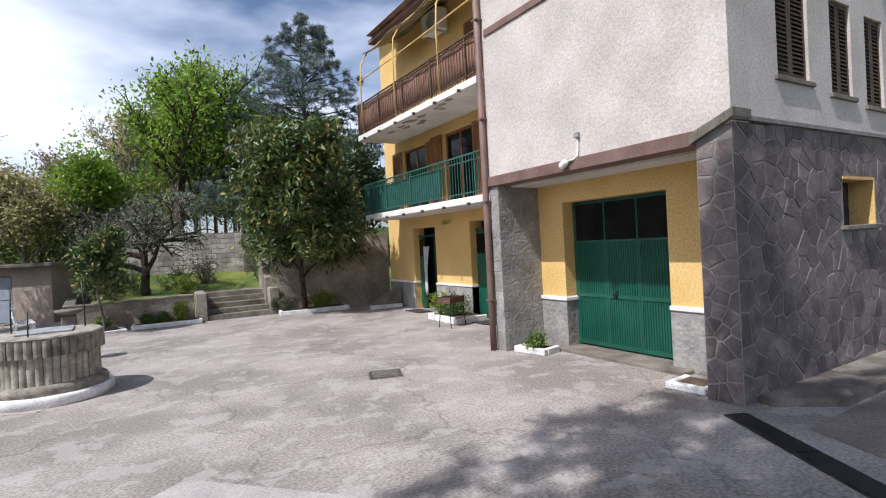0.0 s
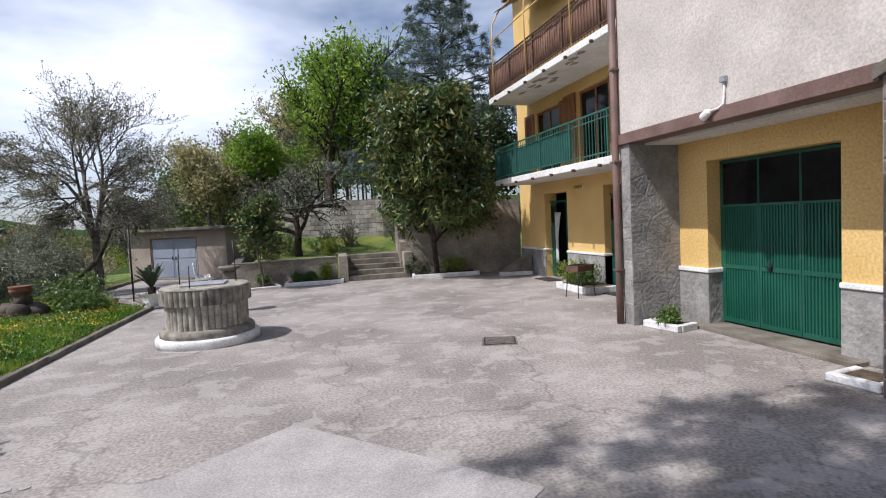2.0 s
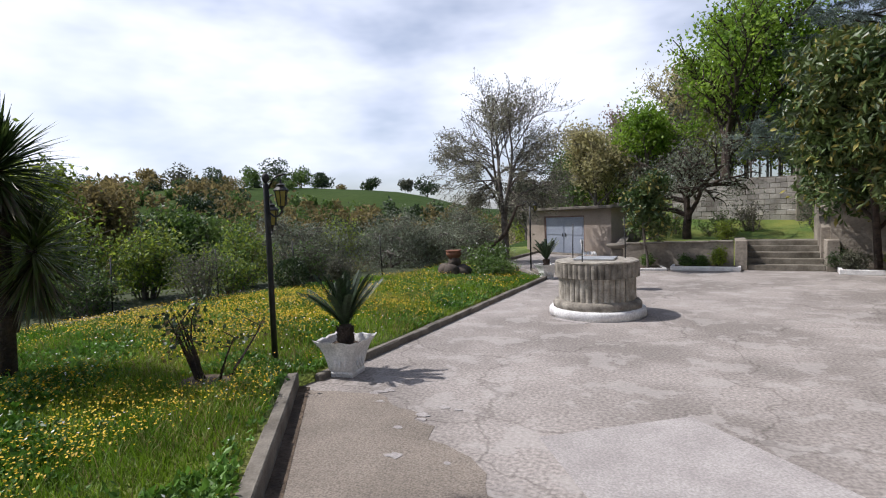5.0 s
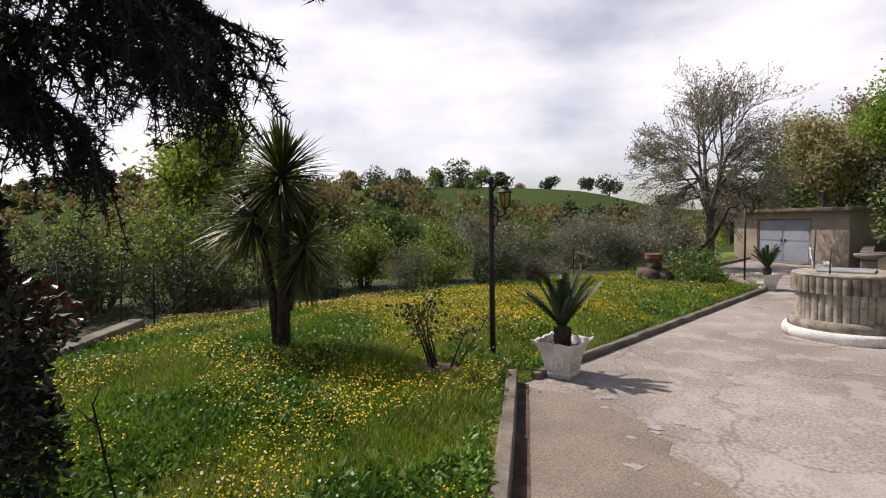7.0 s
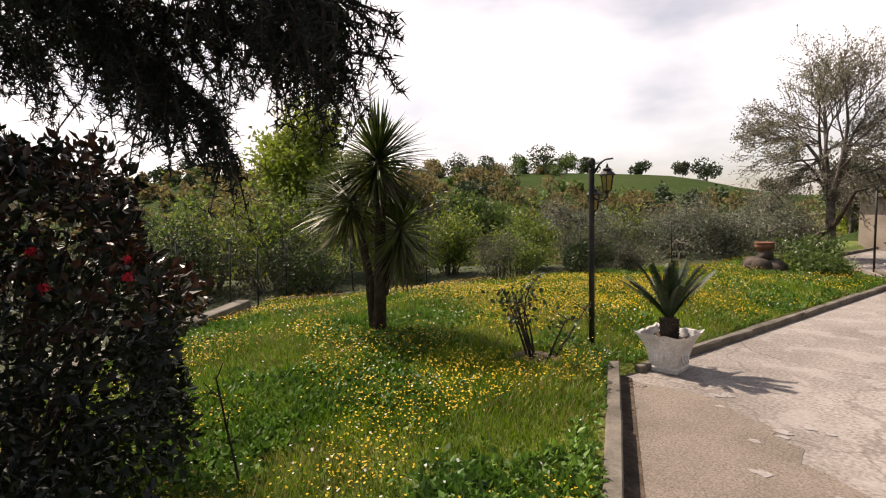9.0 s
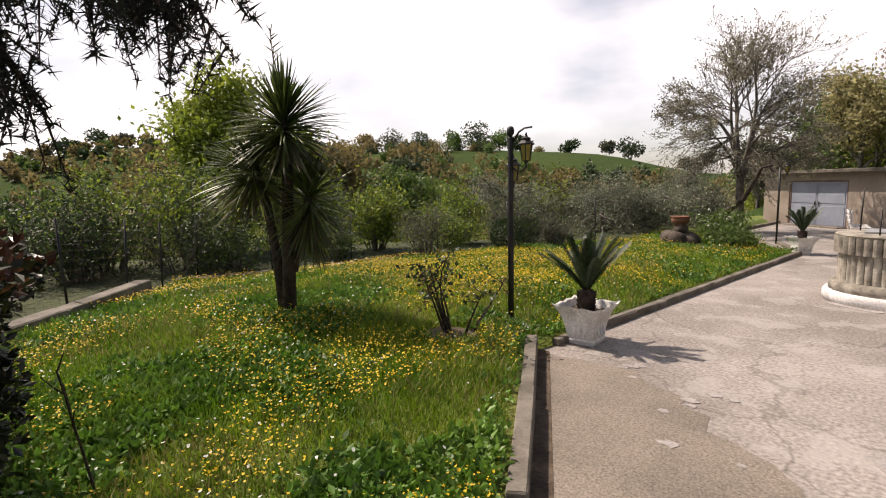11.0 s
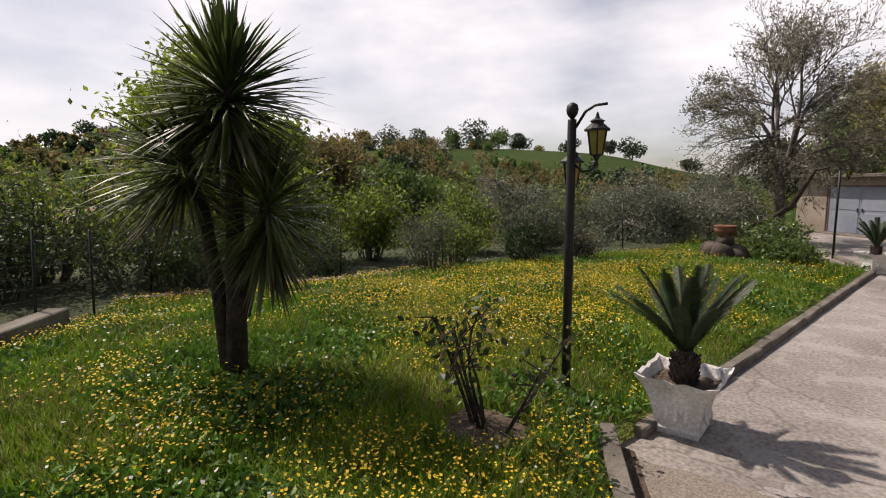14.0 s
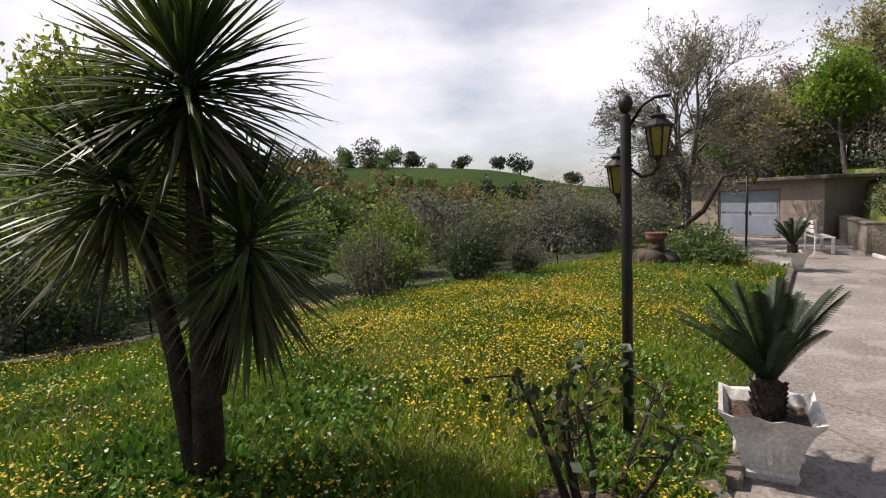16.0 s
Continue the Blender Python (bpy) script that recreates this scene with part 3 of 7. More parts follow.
# flakes of smooth topping left along the worn edge
for q in range(26):
    xa, ya = ragged[rngs.randrange(3, 52)]
    cx, cy, sz = xa + rngs.uniform(-0.45, 0.3), ya + rngs.uniform(-0.35, 0.25), rngs.uniform(0.02, 0.085)
    if cx < kerb_x(cy) + 0.4:
        continue
    plate("flake", [(cx + sz * rngs.uniform(0.5, 1.4) * math.cos(2 * math.pi * i / 11), cy + 0.7 * sz * rngs.uniform(0.5, 1.4) * math.sin(2 * math.pi * i / 11)) for i in range(11)], 0.0065 + 0.0001 * q, 0.012, M_PATCH, "", parent=strip)


def kerb_line(name, pts, width, z0, z1, label, parent_name="kerb", step=0.9, seed=1, material=None):
    """A kerb of separate worn lengths along a broken line."""
    rng = random.Random(seed)
    t = thing(parent_name, label, "kerb", kind="structure")
    for a, b in zip(pts, pts[1:]):
        a, b = Vector(a), Vector(b)
        n = max(1, round((b - a).length / step))
        ang = math.degrees(math.atan2((b - a).y, (b - a).x))
        for k in range(n):
            p = a.lerp(b, (k + 0.5) / n)
            L = (b - a).length / n - 0.012
            bm = box(bmesh.new(), -L / 2, L / 2, -width / 2, width / 2, z0, z1 + rng.uniform(-0.012, 0.012), 0.014)
            for v in bm.verts:
                v.co += Vector((rng.uniform(-1, 1), rng.uniform(-1, 1), rng.uniform(-1, 1))) * 0.006
            o = part("kerb_stone", bm, material or M_KERB, t)
            o.matrix_basis = pose(p.x, p.y, 0, 0, 0, ang + rng.uniform(-0.5, 0.5))
    return t


kerb_line("kerb", [(-4.86, 5.15), (-4.41, 14.95), (-5.3, 17.0)], 0.11, -0.1, 0.085, "low mossy concrete kerb between lawn and yard")
kerb_line("kerb", [(-4.98, 4.90), (-0.80, -1.42)], 0.125, -0.12, 0.17, "raised weathered concrete kerb edging the lawn", step=1.6, seed=3)
kerb_line("kerb", [(-5.9, 17.3), (-7.25, 19.45), (-7.0, 25.5)], 0.12, -0.12, 0.1, "dark concrete kerb along the path", seed=5)
gap = plate("gutter", [(-4.95, 4.92), (-4.78, 4.93), (-0.58, -1.38), (-0.80, -1.42)], 0.008, 0.02, M_SOIL, "narrow earth-filled gutter beside the kerb", "gutter")
kerb_line("edge_wall", [(-7.4, -0.5), (-9.4, 1.5), (-10.8, 2.8)], 0.24, -0.5, 0.40, "low concrete boundary wall of the garden", step=1.5, seed=7, parent_name="boundary_wall")
kerb_line("edge_wall", [(-12.9, 3.95), (-12.4, 5.5), (-11.9, 7.4), (-10.9, 9.5), (-10.0, 11.3), (-8.9, 14.0), (-8.5, 16.5)], 0.2, -0.6, 0.02, "low concrete edging at the end of the lawn", step=1.4, seed=8, parent_name="boundary_wall")

# ---- house ----
house = thing("house", "three-storey house with white roughcast, yellow walls and stone base", "house")
XF, XG, XD, XW = 4.46, 5.40, 5.70, 6.5
Y0, Y1, Y2 = 3.30, 7.80, 16.4
ZT = 8.9


def wall_x(name, x0, x1, y0, y1, z0, z1, holes, material, parent, label=""):
    """A wall along y with openings (ya, yb, za, zb) through it."""
    bm = bmesh.new()
    ys = sorted({y0, y1, *(h[0] for h in holes), *(h[1] for h in holes)})
    zs = sorted({z0, z1, *(h[2] for h in holes), *(h[3] for h in holes)})
    for a, b in zip(ys, ys[1:]):
        for c, d in zip(zs, zs[1:]):
            if not any(h[0] <= a and b <= h[1] and h[2] <= c and d <= h[3] for h in holes):
                box(bm, x0, x1, a, b, c, d)
    return solid(name, bm, material, parent, label)


def solid(name, bm, material, parent, label=""):
    bmesh.ops.remove_doubles(bm, verts=bm.verts, dist=1e-5)
    seen = {}
    for f in bm.faces:
        seen.setdefault(tuple(round(c, 4) for c in f.calc_center_median()), []).append(f)
    bmesh.ops.delete(bm, geom=[f for fs in seen.values() if len(fs) > 1 for f in fs], context="FACES")
    return part(name, bm, material, parent, label)


def wall_y(name, y0, y1, x0, x1, z0, z1, holes, material, parent, label=""):
    bm = bmesh.new()
    xs = sorted({x0, x1, *(h[0] for h in holes), *(h[1] for h in holes)})
    zs = sorted({z0, z1, *(h[2] for h in holes), *(h[3] for h in holes)})
    for a, b in zip(xs, xs[1:]):
        for c, d in zip(zs, zs[1:]):
            if not any(h[0] <= a and b <= h[1] and h[2] <= c and d <= h[3] for h in holes):
                box(bm, a, b, y0, y1, c, d)
    return solid(name, bm, material, parent, label)


SIDE_WIN = [(7.05, 8.0, 1.95, 2.6)]
UP_WIN = [(5.5, 6.28, 3.8, 5.2), (6.88, 7.5, 3.72, 5.0), (7.95, 8.55, 3.65, 4.95), (9.6, 10.2, 3.65, 4.95)]
# white upper storeys over the garage
wall_x("front_wall", XF, XF + 0.35, Y0, Y1, 3.16, ZT, [], M_STUCCO, house, "white roughcast upper wall")
wall_y("side_wall", Y0, Y0 + 0.35, XF + 0.352, 13.5, 3.2, ZT, UP_WIN, M_STUCCO, house, "white roughcast side wall")
boxpart("beam", (XF - 0.05, XF + 0.30, 3.73, Y1, 2.98, 3.155), M_BROWN, house, "brown-painted lintel beam")
boxpart("soffit", (XF + 0.302, XG + 0.2, 3.73, 7.55, 2.95, 3.12), M_SOFFIT, house, "white-painted soffit", 0)
# brown string course
boxpart("string_course", (XF - 0.03, XF - 0.002, Y0, Y1 - 0.1, 5.68, 5.80), M_BROWN, house)
boxpart("string_course", (XF - 0.03, 13.5, Y0 - 0.03, Y0 - 0.002, 5.68, 5.80), M_BROWN, house)
# garage recess
wall_x("garage_wall", XG, XD, 3.73, 7.55, 0.02, 2.948, [(4.83, 6.93, 0.02, 2.61)], M_YELLOW, house, "yellow painted garage wall")
boxpart("garage_step", (XG - 0.25, XD + 0.3, 4.5, 7.1, -0.05, 0.06), M_KERB, house, "worn concrete garage sill", 0.01)
# pilaster bases with white caps
for a, b in ((6.93, 7.55), (4.15, 4.83)):
    boxpart("pilaster_base", (XG - 0.03, XD + 0.01, a - 0.02, b, 0.0, 0.86), M_SLATE, house, "grey stone-faced pilaster base", 0.01)
    boxpart("pilaster_cap", (XG - 0.055, XD + 0.01, a - 0.045, b, 0.86, 0.93), M_WHITE, house, "white moulded cap", 0.012)
# flat near-black panels stand in for the unlit inside of the house
boxpart("dark_backing", (XD + 0.5, XD + 0.6, 3.72, 7.54, 0.0, 2.94), M_DARKIN, house, "", 0)


def voronoi(w, h, n, seed, gap_=0.02):
    """Irregular convex stones filling a w x h field, shrunk by the joint."""
    rng = random.Random(seed)
    pts = []
    while len(pts) < n:
        c = max(((rng.uniform(0, w), rng.uniform(0, h)) for _ in range(6)), key=lambda q: min([(q[0] - p[0]) ** 2 + (q[1] - p[1]) ** 2 for p in pts] or [1]))
        pts.append(c)
    out = []
    for i, p in enumerate(pts):
        poly = [(0, 0), (w, 0), (w, h), (0, h)]
        for j, q in enumerate(pts):
            if i == j:
                continue
            dx, dy = q[0] - p[0], q[1] - p[1]
            L = math.hypot(dx, dy)
            if L > 1.3:
                continue
            lim = L / 2 - gap_ / 2
            res = []
            for k in range(len(poly)):
                a, b = poly[k], poly[(k + 1) % len(poly)]
                da = ((a[0] - p[0]) * dx + (a[1] - p[1]) * dy) / L - lim
                db = ((b[0] - p[0]) * dx + (b[1] - p[1]) * dy) / L - lim
                if da <= 0:
                    res.append(a)
                if da * db < 0:
                    u = da / (da - db)
                    res.append((a[0] + (b[0] - a[0]) * u, a[1] + (b[1] - a[1]) * u))
            poly = res
            if len(poly) < 3:
                break
        if len(poly) >= 3:
            out.append(poly)
    return out


def stone_face(parent, origin, u, v, w, h, n, seed, material, depth=0.022, skip=None, limit=None):
    """Crazy paving on a wall: each stone a chamfered piece proud of the mortar."""
    o, u, v = Vector(origin), Vector(u), Vector(v)
    nn = u.cross(v)
    rng = random.Random(seed + 1)
    for poly in voronoi(w, h, n, seed):
        cx, cy = sum(p[0] for p in poly) / len(poly), sum(p[1] for p in poly) / len(poly)
        if skip and skip(cx, cy):
            continue
        if limit:
            poly = [(p[0], min(p[1], limit(p[0]))) for p in poly]
        d = depth * rng.uniform(0.6, 1.3)
        bm = bmesh.new()
        low = [bm.verts.new(o + u * p[0] + v * p[1]) for p in poly]
        top = [bm.verts.new(o + u * (cx + (p[0] - cx) * 0.93) + v * (cy + (p[1] - cy) * 0.93) + nn * d * rng.uniform(0.85, 1.1)) for p in poly]
        k = len(poly)
        for i in range(k):
            bm.faces.new((low[i], low[(i + 1) % k], top[(i + 1) % k], top[i]))
        bm.faces.new(top)
        part("stone", bm, material, parent)


# stone-clad corner pier and side wall
pier = part("stone_pier", box(bmesh.new(), XF, XF + 0.75, Y0, 3.728, 0.0, 3.155), M_JOINT, house, "stone-clad corner pier")
bm = bmesh.new()
vs = [bm.verts.new(p) for p in ((XF - 0.07, Y0 - 0.06, 3.22), (XF + 0.30, Y0 - 0.06, 3.22), (XF + 0.30, 3.77, 3.0), (XF - 0.07, 3.77, 3.0), (XF - 0.07, Y0 - 0.06, 3.32), (XF + 0.30, Y0 - 0.06, 3.32), (XF + 0.30, 3.77, 3.12), (XF - 0.07, 3.77, 3.12))]
for f in ((3, 2, 1, 0), (4, 5, 6, 7), (0, 1, 5, 4), (1, 2, 6, 5), (2, 3, 7, 6), (3, 0, 4, 7)):
    bm.faces.new([vs[i] for i in f])
part("coping", bm, M_KERB, house, "sloping grey coping over the pier")
side_base = wall_y("stone_base", Y0, Y0 + 0.4, XF + 0.752, 13.5, 0.0, 3.195, SIDE_WIN, M_JOINT, house, "crazy-paved stone base wall")
wing = wall_y("wing_wall", 7.55, Y1, XF, XW, 0.0, 2.978, [], M_SLATE, house, "stone-faced wing wall")
boxpart("band", (XF - 0.02, 13.5, Y0 - 0.045, Y0 - 0.002, 3.2, 3.25), M_JOINT, house, "", 0)
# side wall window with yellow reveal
# first piece: dark panel painted as the unlit room behind the opening
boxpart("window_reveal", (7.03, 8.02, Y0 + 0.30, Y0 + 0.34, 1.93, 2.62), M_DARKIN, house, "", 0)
boxpart("window_reveal", (7.99, 8.02, Y0 - 0.02, Y0 + 0.3, 1.93, 2.62), M_YELLOW, house, "yellow painted window reveal", 0)
boxpart("window_reveal", (7.03, 7.988, Y0 - 0.02, Y0 + 0.3, 2.58, 2.62), M_YELLOW, house, "", 0)
boxpart("window_sill", (6.95, 8.1, Y0 - 0.09, Y0 + 0.3, 1.89, 1.95), M_KERB, house, "", 0.008)


def shutter(parent, x0, x1, z0, z1, y):
    w = thing("window", "tall window with closed dark brown louvred shutters", "")
    w.parent = parent
    for a, b in ((x0, (x0 + x1) / 2 - 0.005), ((x0 + x1) / 2 + 0.005, x1)):
        bm = bmesh.new()
        for q in ((a, a + 0.05, z0, z1), (b - 0.05, b, z0, z1), (a + 0.05, b - 0.05, z0, z0 + 0.06), (a + 0.05, b - 0.05, z1 - 0.06, z1)):
            box(bm, q[0], q[1], y - 0.02, y + 0.025, q[2], q[3])
        part("shutter", bm, M_DARKWOOD, w)
        n = int((z1 - z0 - 0.12) / 0.055)
        slat = None
        for k in range(n):
            zc = z0 + 0.06 + (k + 0.5) * (z1 - z0 - 0.12) / n
            if slat is None:
                slat = boxpart("slat", (a + 0.05, b - 0.05, -0.006, 0.006, -0.03, 0.03), M_DARKWOOD, w, "", 0)
                o = slat
            else:
                o = new("slat", slat.data)
                o.parent = w
            o.matrix_basis = pose(0, y, zc, -35, 0, 0)
    boxpart("sill", (x0 - 0.08, x1 + 0.08, y - 0.1, y + 0.1, z0 - 0.06, z0), M_KERB, w, "grey stone sill", 0.006)
    return w


for x0, x1, z0, z1 in UP_WIN:
    shutter(house, x0, x1, z0, z1, Y0 + 0.06)
    boxpart("dark_backing", (x0 - 0.02, x1 + 0.02, Y0 + 0.34, Y0 + 0.36, z0, z1), M_DARKIN, house, "", 0)
# set-back yellow part with balconies
W_BACK = [(13.3, 14.65, 0.0, 2.5), (9.7, 11.5, 0.0, 2.54), (13.5, 15.1, 3.15, 4.98), (11.1, 12.6, 3.15, 5.05), (8.6, 9.8, 3.15, 5.05), (9.4, 10.6, 5.75, 7.6)]
wall_x("back_wall", XW, XW + 0.4, Y1, Y2, 0.0, ZT, W_BACK, M_YELLOW, house, "yellow painted balcony wall")
boxpart("dark_backing", (XW + 0.75, XW + 0.8, Y1, Y2, 0.0, ZT), M_DARKIN, house, "", 0)
wall_y("end_wall", Y2 - 0.4, Y2 + 0.002, XW + 0.402, 13.5, 0.0, ZT, [], M_YELLOW, house)
wall_y("return_wall", Y1 - 0.3, Y1, XF + 0.352, XW, 2.96, ZT, [], M_STUCCO, house)
for a, b in ((11.5, 13.3), (14.65, Y2), (Y1 + 0.02, 9.7)):
    boxpart("plinth", (XW - 0.03, XW + 0.39, a + 0.0, b + 0.012, 0.0, 0.80), M_SLATE, house, "grey stone-faced plinth", 0.008)
    boxpart("plinth_cap", (XW - 0.05, XW + 0.38, a - 0.02, b + 0.02, 0.80, 0.86), M_WHITE, house, "", 0.01)
for z, x0 in ((2.84, 5.28), (5.32, 5.18)):
    boxpart("balcony_slab", (x0, XW, Y1 + 0.02, 15.48, z, z + 0.16), M_SOFFIT, house, "white balcony slab with flaking soffit", 0.01)
# flaked render under the upper balcony
rngf = random.Random(4)
for k in range(16):
    cx, cy = rngf.uniform(5.3, 5.9), rngf.uniform(8.5, 14.8)
    n = 9
    plate("flake", [(cx + 0.09 * rngf.uniform(0.5, 1.2) * math.cos(2 * math.pi * i / n), cy + 0.22 * rngf.uniform(0.4, 1.2) * math.sin(2 * math.pi * i / n)) for i in range(n)], 5.319, 0.003, M_PEEL, "", parent=house)
# roof
bm = bmesh.new()
box(bm, 6.2, 13.8, 7.9, 16.6, ZT, ZT + 0.12)
box(bm, 4.2, 13.8, 3.0, 7.895, ZT, ZT + 0.12)
part("eaves_board", bm, M_BROWN, house, "brown eaves board")
bm = bmesh.new()
vs = [bm.verts.new(p) for p in ((6.0, 2.4, ZT + 0.15), (13.9, 2.4, ZT + 0.15), (13.9, 16.3, ZT + 0.15), (6.0, 16.3, ZT + 0.15), (9.8, 2.4, ZT + 1.6), (9.8, 16.3, ZT + 1.6))]
for f in ((0, 4, 5, 3), (1, 2, 5, 4), (0, 1, 4), (2, 3, 5), (3, 2, 1, 0)):
    bm.faces.new([vs[i] for i in f])
part("roof", bm, M_TILE, house, "weathered tiled roof")
wall_x("rear_wall", 13.2, 13.5, Y0 + 0.4, Y2 - 0.4, 0.0, ZT, [], M_STUCCO, house)


def railing(x, y0, y1, z, height, paint, cloth, label):
    t = thing("balcony_railing", label, "")
    t.parent = house
    for zz, hh in ((z + 0.08, 0.025), (z + height - 0.03, 0.035)):
        boxpart("rail", (x - 0.02, x + 0.02, y0, y1, zz, zz + hh), paint, t, "", 0.004)
    boxpart("rail", (x - 0.012, x + 0.012, y0, y1, z + height - 0.16, z + height - 0.14), paint, t, "", 0)
    n = int((y1 - y0) / 0.115)
    me = None
    for k in range(n + 1):
        y = y0 + k * (y1 - y0) / n
        if me is None:
            b = part("bar", box(bmesh.new(), -0.007, 0.007, -0.007, 0.007, 0.0, height - 0.02), paint, t)
            me = b.data
        else:
            b = new("bar", me)
            b.parent = t
        b.matrix_basis = pose(x, y, z + 0.01, 0, 0, 0)
    for k in range(6):
        y = y0 + 0.02 + k * (y1 - y0 - 0.04) / 5
        boxpart("post", (x - 0.02, x + 0.02, y - 0.02, y + 0.02, z - 0.12, z + height), paint, t, "", 0.003)
    if cloth:
        bm = bmesh.new()
        ys = np.linspace(y0, y1, 60)
        fr = [[bm.verts.new((x + 0.035 + 0.006 * math.sin(y * 9 + q), y, z + 0.09 + q * (height - 0.14))) for q in (0, 0.5, 1)] for y in ys]
        for a, b in zip(fr, fr[1:]):
            for i in (0, 1):
                bm.faces.new((a[i], b[i], b[i + 1], a[i + 1]))
        o = part("screen", bm, cloth, t, "cloth windscreen", True)
        sm = o.modifiers.new("thick", "SOLIDIFY")
        sm.thickness = 0.004
    return t


railing(5.31, Y1 + 0.1, 15.45, 3.0, 0.95, M_GREEN_D, None, "green iron balcony railing with thin upright bars")
boxpart("screen_panel", (5.335, 5.343, 10.9, 15.43, 3.1, 3.78), M_MESH_G, house, "green windscreen cloth behind the railing", 0)
boxpart("screen_panel", (5.30, XW, 15.415, 15.423, 3.1, 3.84), M_MESH_G, house, "green windscreen cloth at the balcony end", 0)
railing(5.21, Y1 + 0.1, 15.45, 5.48, 0.95, M_RUST, M_MESH_B, "rusty balcony railing covered with brown cloth")
boxpart("screen_panel", (5.22, XW, 15.42, 15.43, 5.56, 6.4), M_MESH_B, house, "brown windscreen cloth at the balcony end", 0)
# drip spouts under the slab edges
for z, x in ((2.82, 5.26), (5.30, 5.16)):
    for k in range(7):
        y = 8.6 + k * 1.05
        boxpart("spout", (x - 0.05, x + 0.03, y - 0.03, y + 0.03, z - 0.01, z + 0.05), M_RUST, house, "", 0.004)
pipe("downpipe", [(XF - 0.07, Y1 + 0.02, 0.0), (XF - 0.07, Y1 + 0.02, 1.0), (XF - 0.07, Y1 + 0.02, 2.0), (XF - 0.07, Y1 + 0.02, 8.8)], 0.062, M_BROWN, house, "brown downpipe", 12)
for z in (0.9, 2.7, 4.2, 6.0, 7.6):
    boxpart("pipe_clip", (XF - 0.14, XF, Y1 - 0.055, Y1 + 0.095, z, z + 0.03), M_BROWN, house, "", 0.003)


def garage_door():
    d = thing("garage_door", "green ribbed steel garage door with dark top panes", "")
    d.parent = house
    x, y0, y1, z0, z1 = XD - 0.03, 4.84, 6.92, 0.07, 2.60
    bm = bmesh.new()
    for q in ((y0, y0 + 0.05, z0, z1), (y1 - 0.05, y1, z0, z1), (y0 + 0.05, y1 - 0.05, z1 - 0.05, z1)):
        box(bm, x - 0.03, x + 0.05, *q)
    part("frame", bm, M_GREEN, d)
    n = 3
    w = (y1 - y0 - 0.1) / n
    for k in range(n):
        a, b = y0 + 0.05 + k * w + 0.004, y0 + 0.05 + (k + 1) * w - 0.004
        bm = bmesh.new()
        for q in ((a, a + 0.035, z0 + 0.02, z1 - 0.052), (b - 0.035, b, z0 + 0.02, z1 - 0.052), (a + 0.035, b - 0.035, z0 + 0.02, z0 + 0.09), (a + 0.035, b - 0.035, 0.93, 0.99), (a + 0.035, b - 0.035, 1.88, 1.93), (a + 0.035, b - 0.035, z1 - 0.1, z1 - 0.052)):
            box(bm, x - 0.03, x + 0.01, *q)
        leaf_ = part("leaf_frame", bm, M_GREEN, d)
        bm = bmesh.new()
        m = 12
        for za, zb in ((z0 + 0.09, 0.93), (0.99, 1.88)):
            prof = []
            for i in range(m):
                s = (b - a - 0.07) / m
                y = a + 0.035 + i * s
                prof += [(y, x - 0.004), (y + s * 0.35, x - 0.004), (y + s * 0.5, x - 0.022), (y + s * 0.85, x - 0.022)]
            prof.append((b - 0.035, x - 0.004))
            lo = [bm.verts.new((px, py, za)) for py, px in prof]
            hi = [bm.verts.new((px, py, zb)) for py, px in prof]
            for i in range(len(prof) - 1):
                bm.faces.new((lo[i], hi[i], hi[i + 1], lo[i + 1]))
        o = part("ribbed_panel", bm, M_GREEN, d)
        o.modifiers.new("thick", "SOLIDIFY").thickness = 0.003
        boxpart("pane", (x - 0.036, x - 0.031, a + 0.014, b - 0.014, 1.915, z1 - 0.051), M_BLACKGLASS, d, "dark glass pane", 0)
    boxpart("handle", (x - 0.075, x - 0.03, 5.98, 6.08, 0.98, 1.01), M_IRON, d, "", 0.006)
    boxpart("lock_plate", (x - 0.036, x - 0.03, 6.0, 6.05, 0.93, 1.06), M_IRON, d, "", 0)


garage_door()


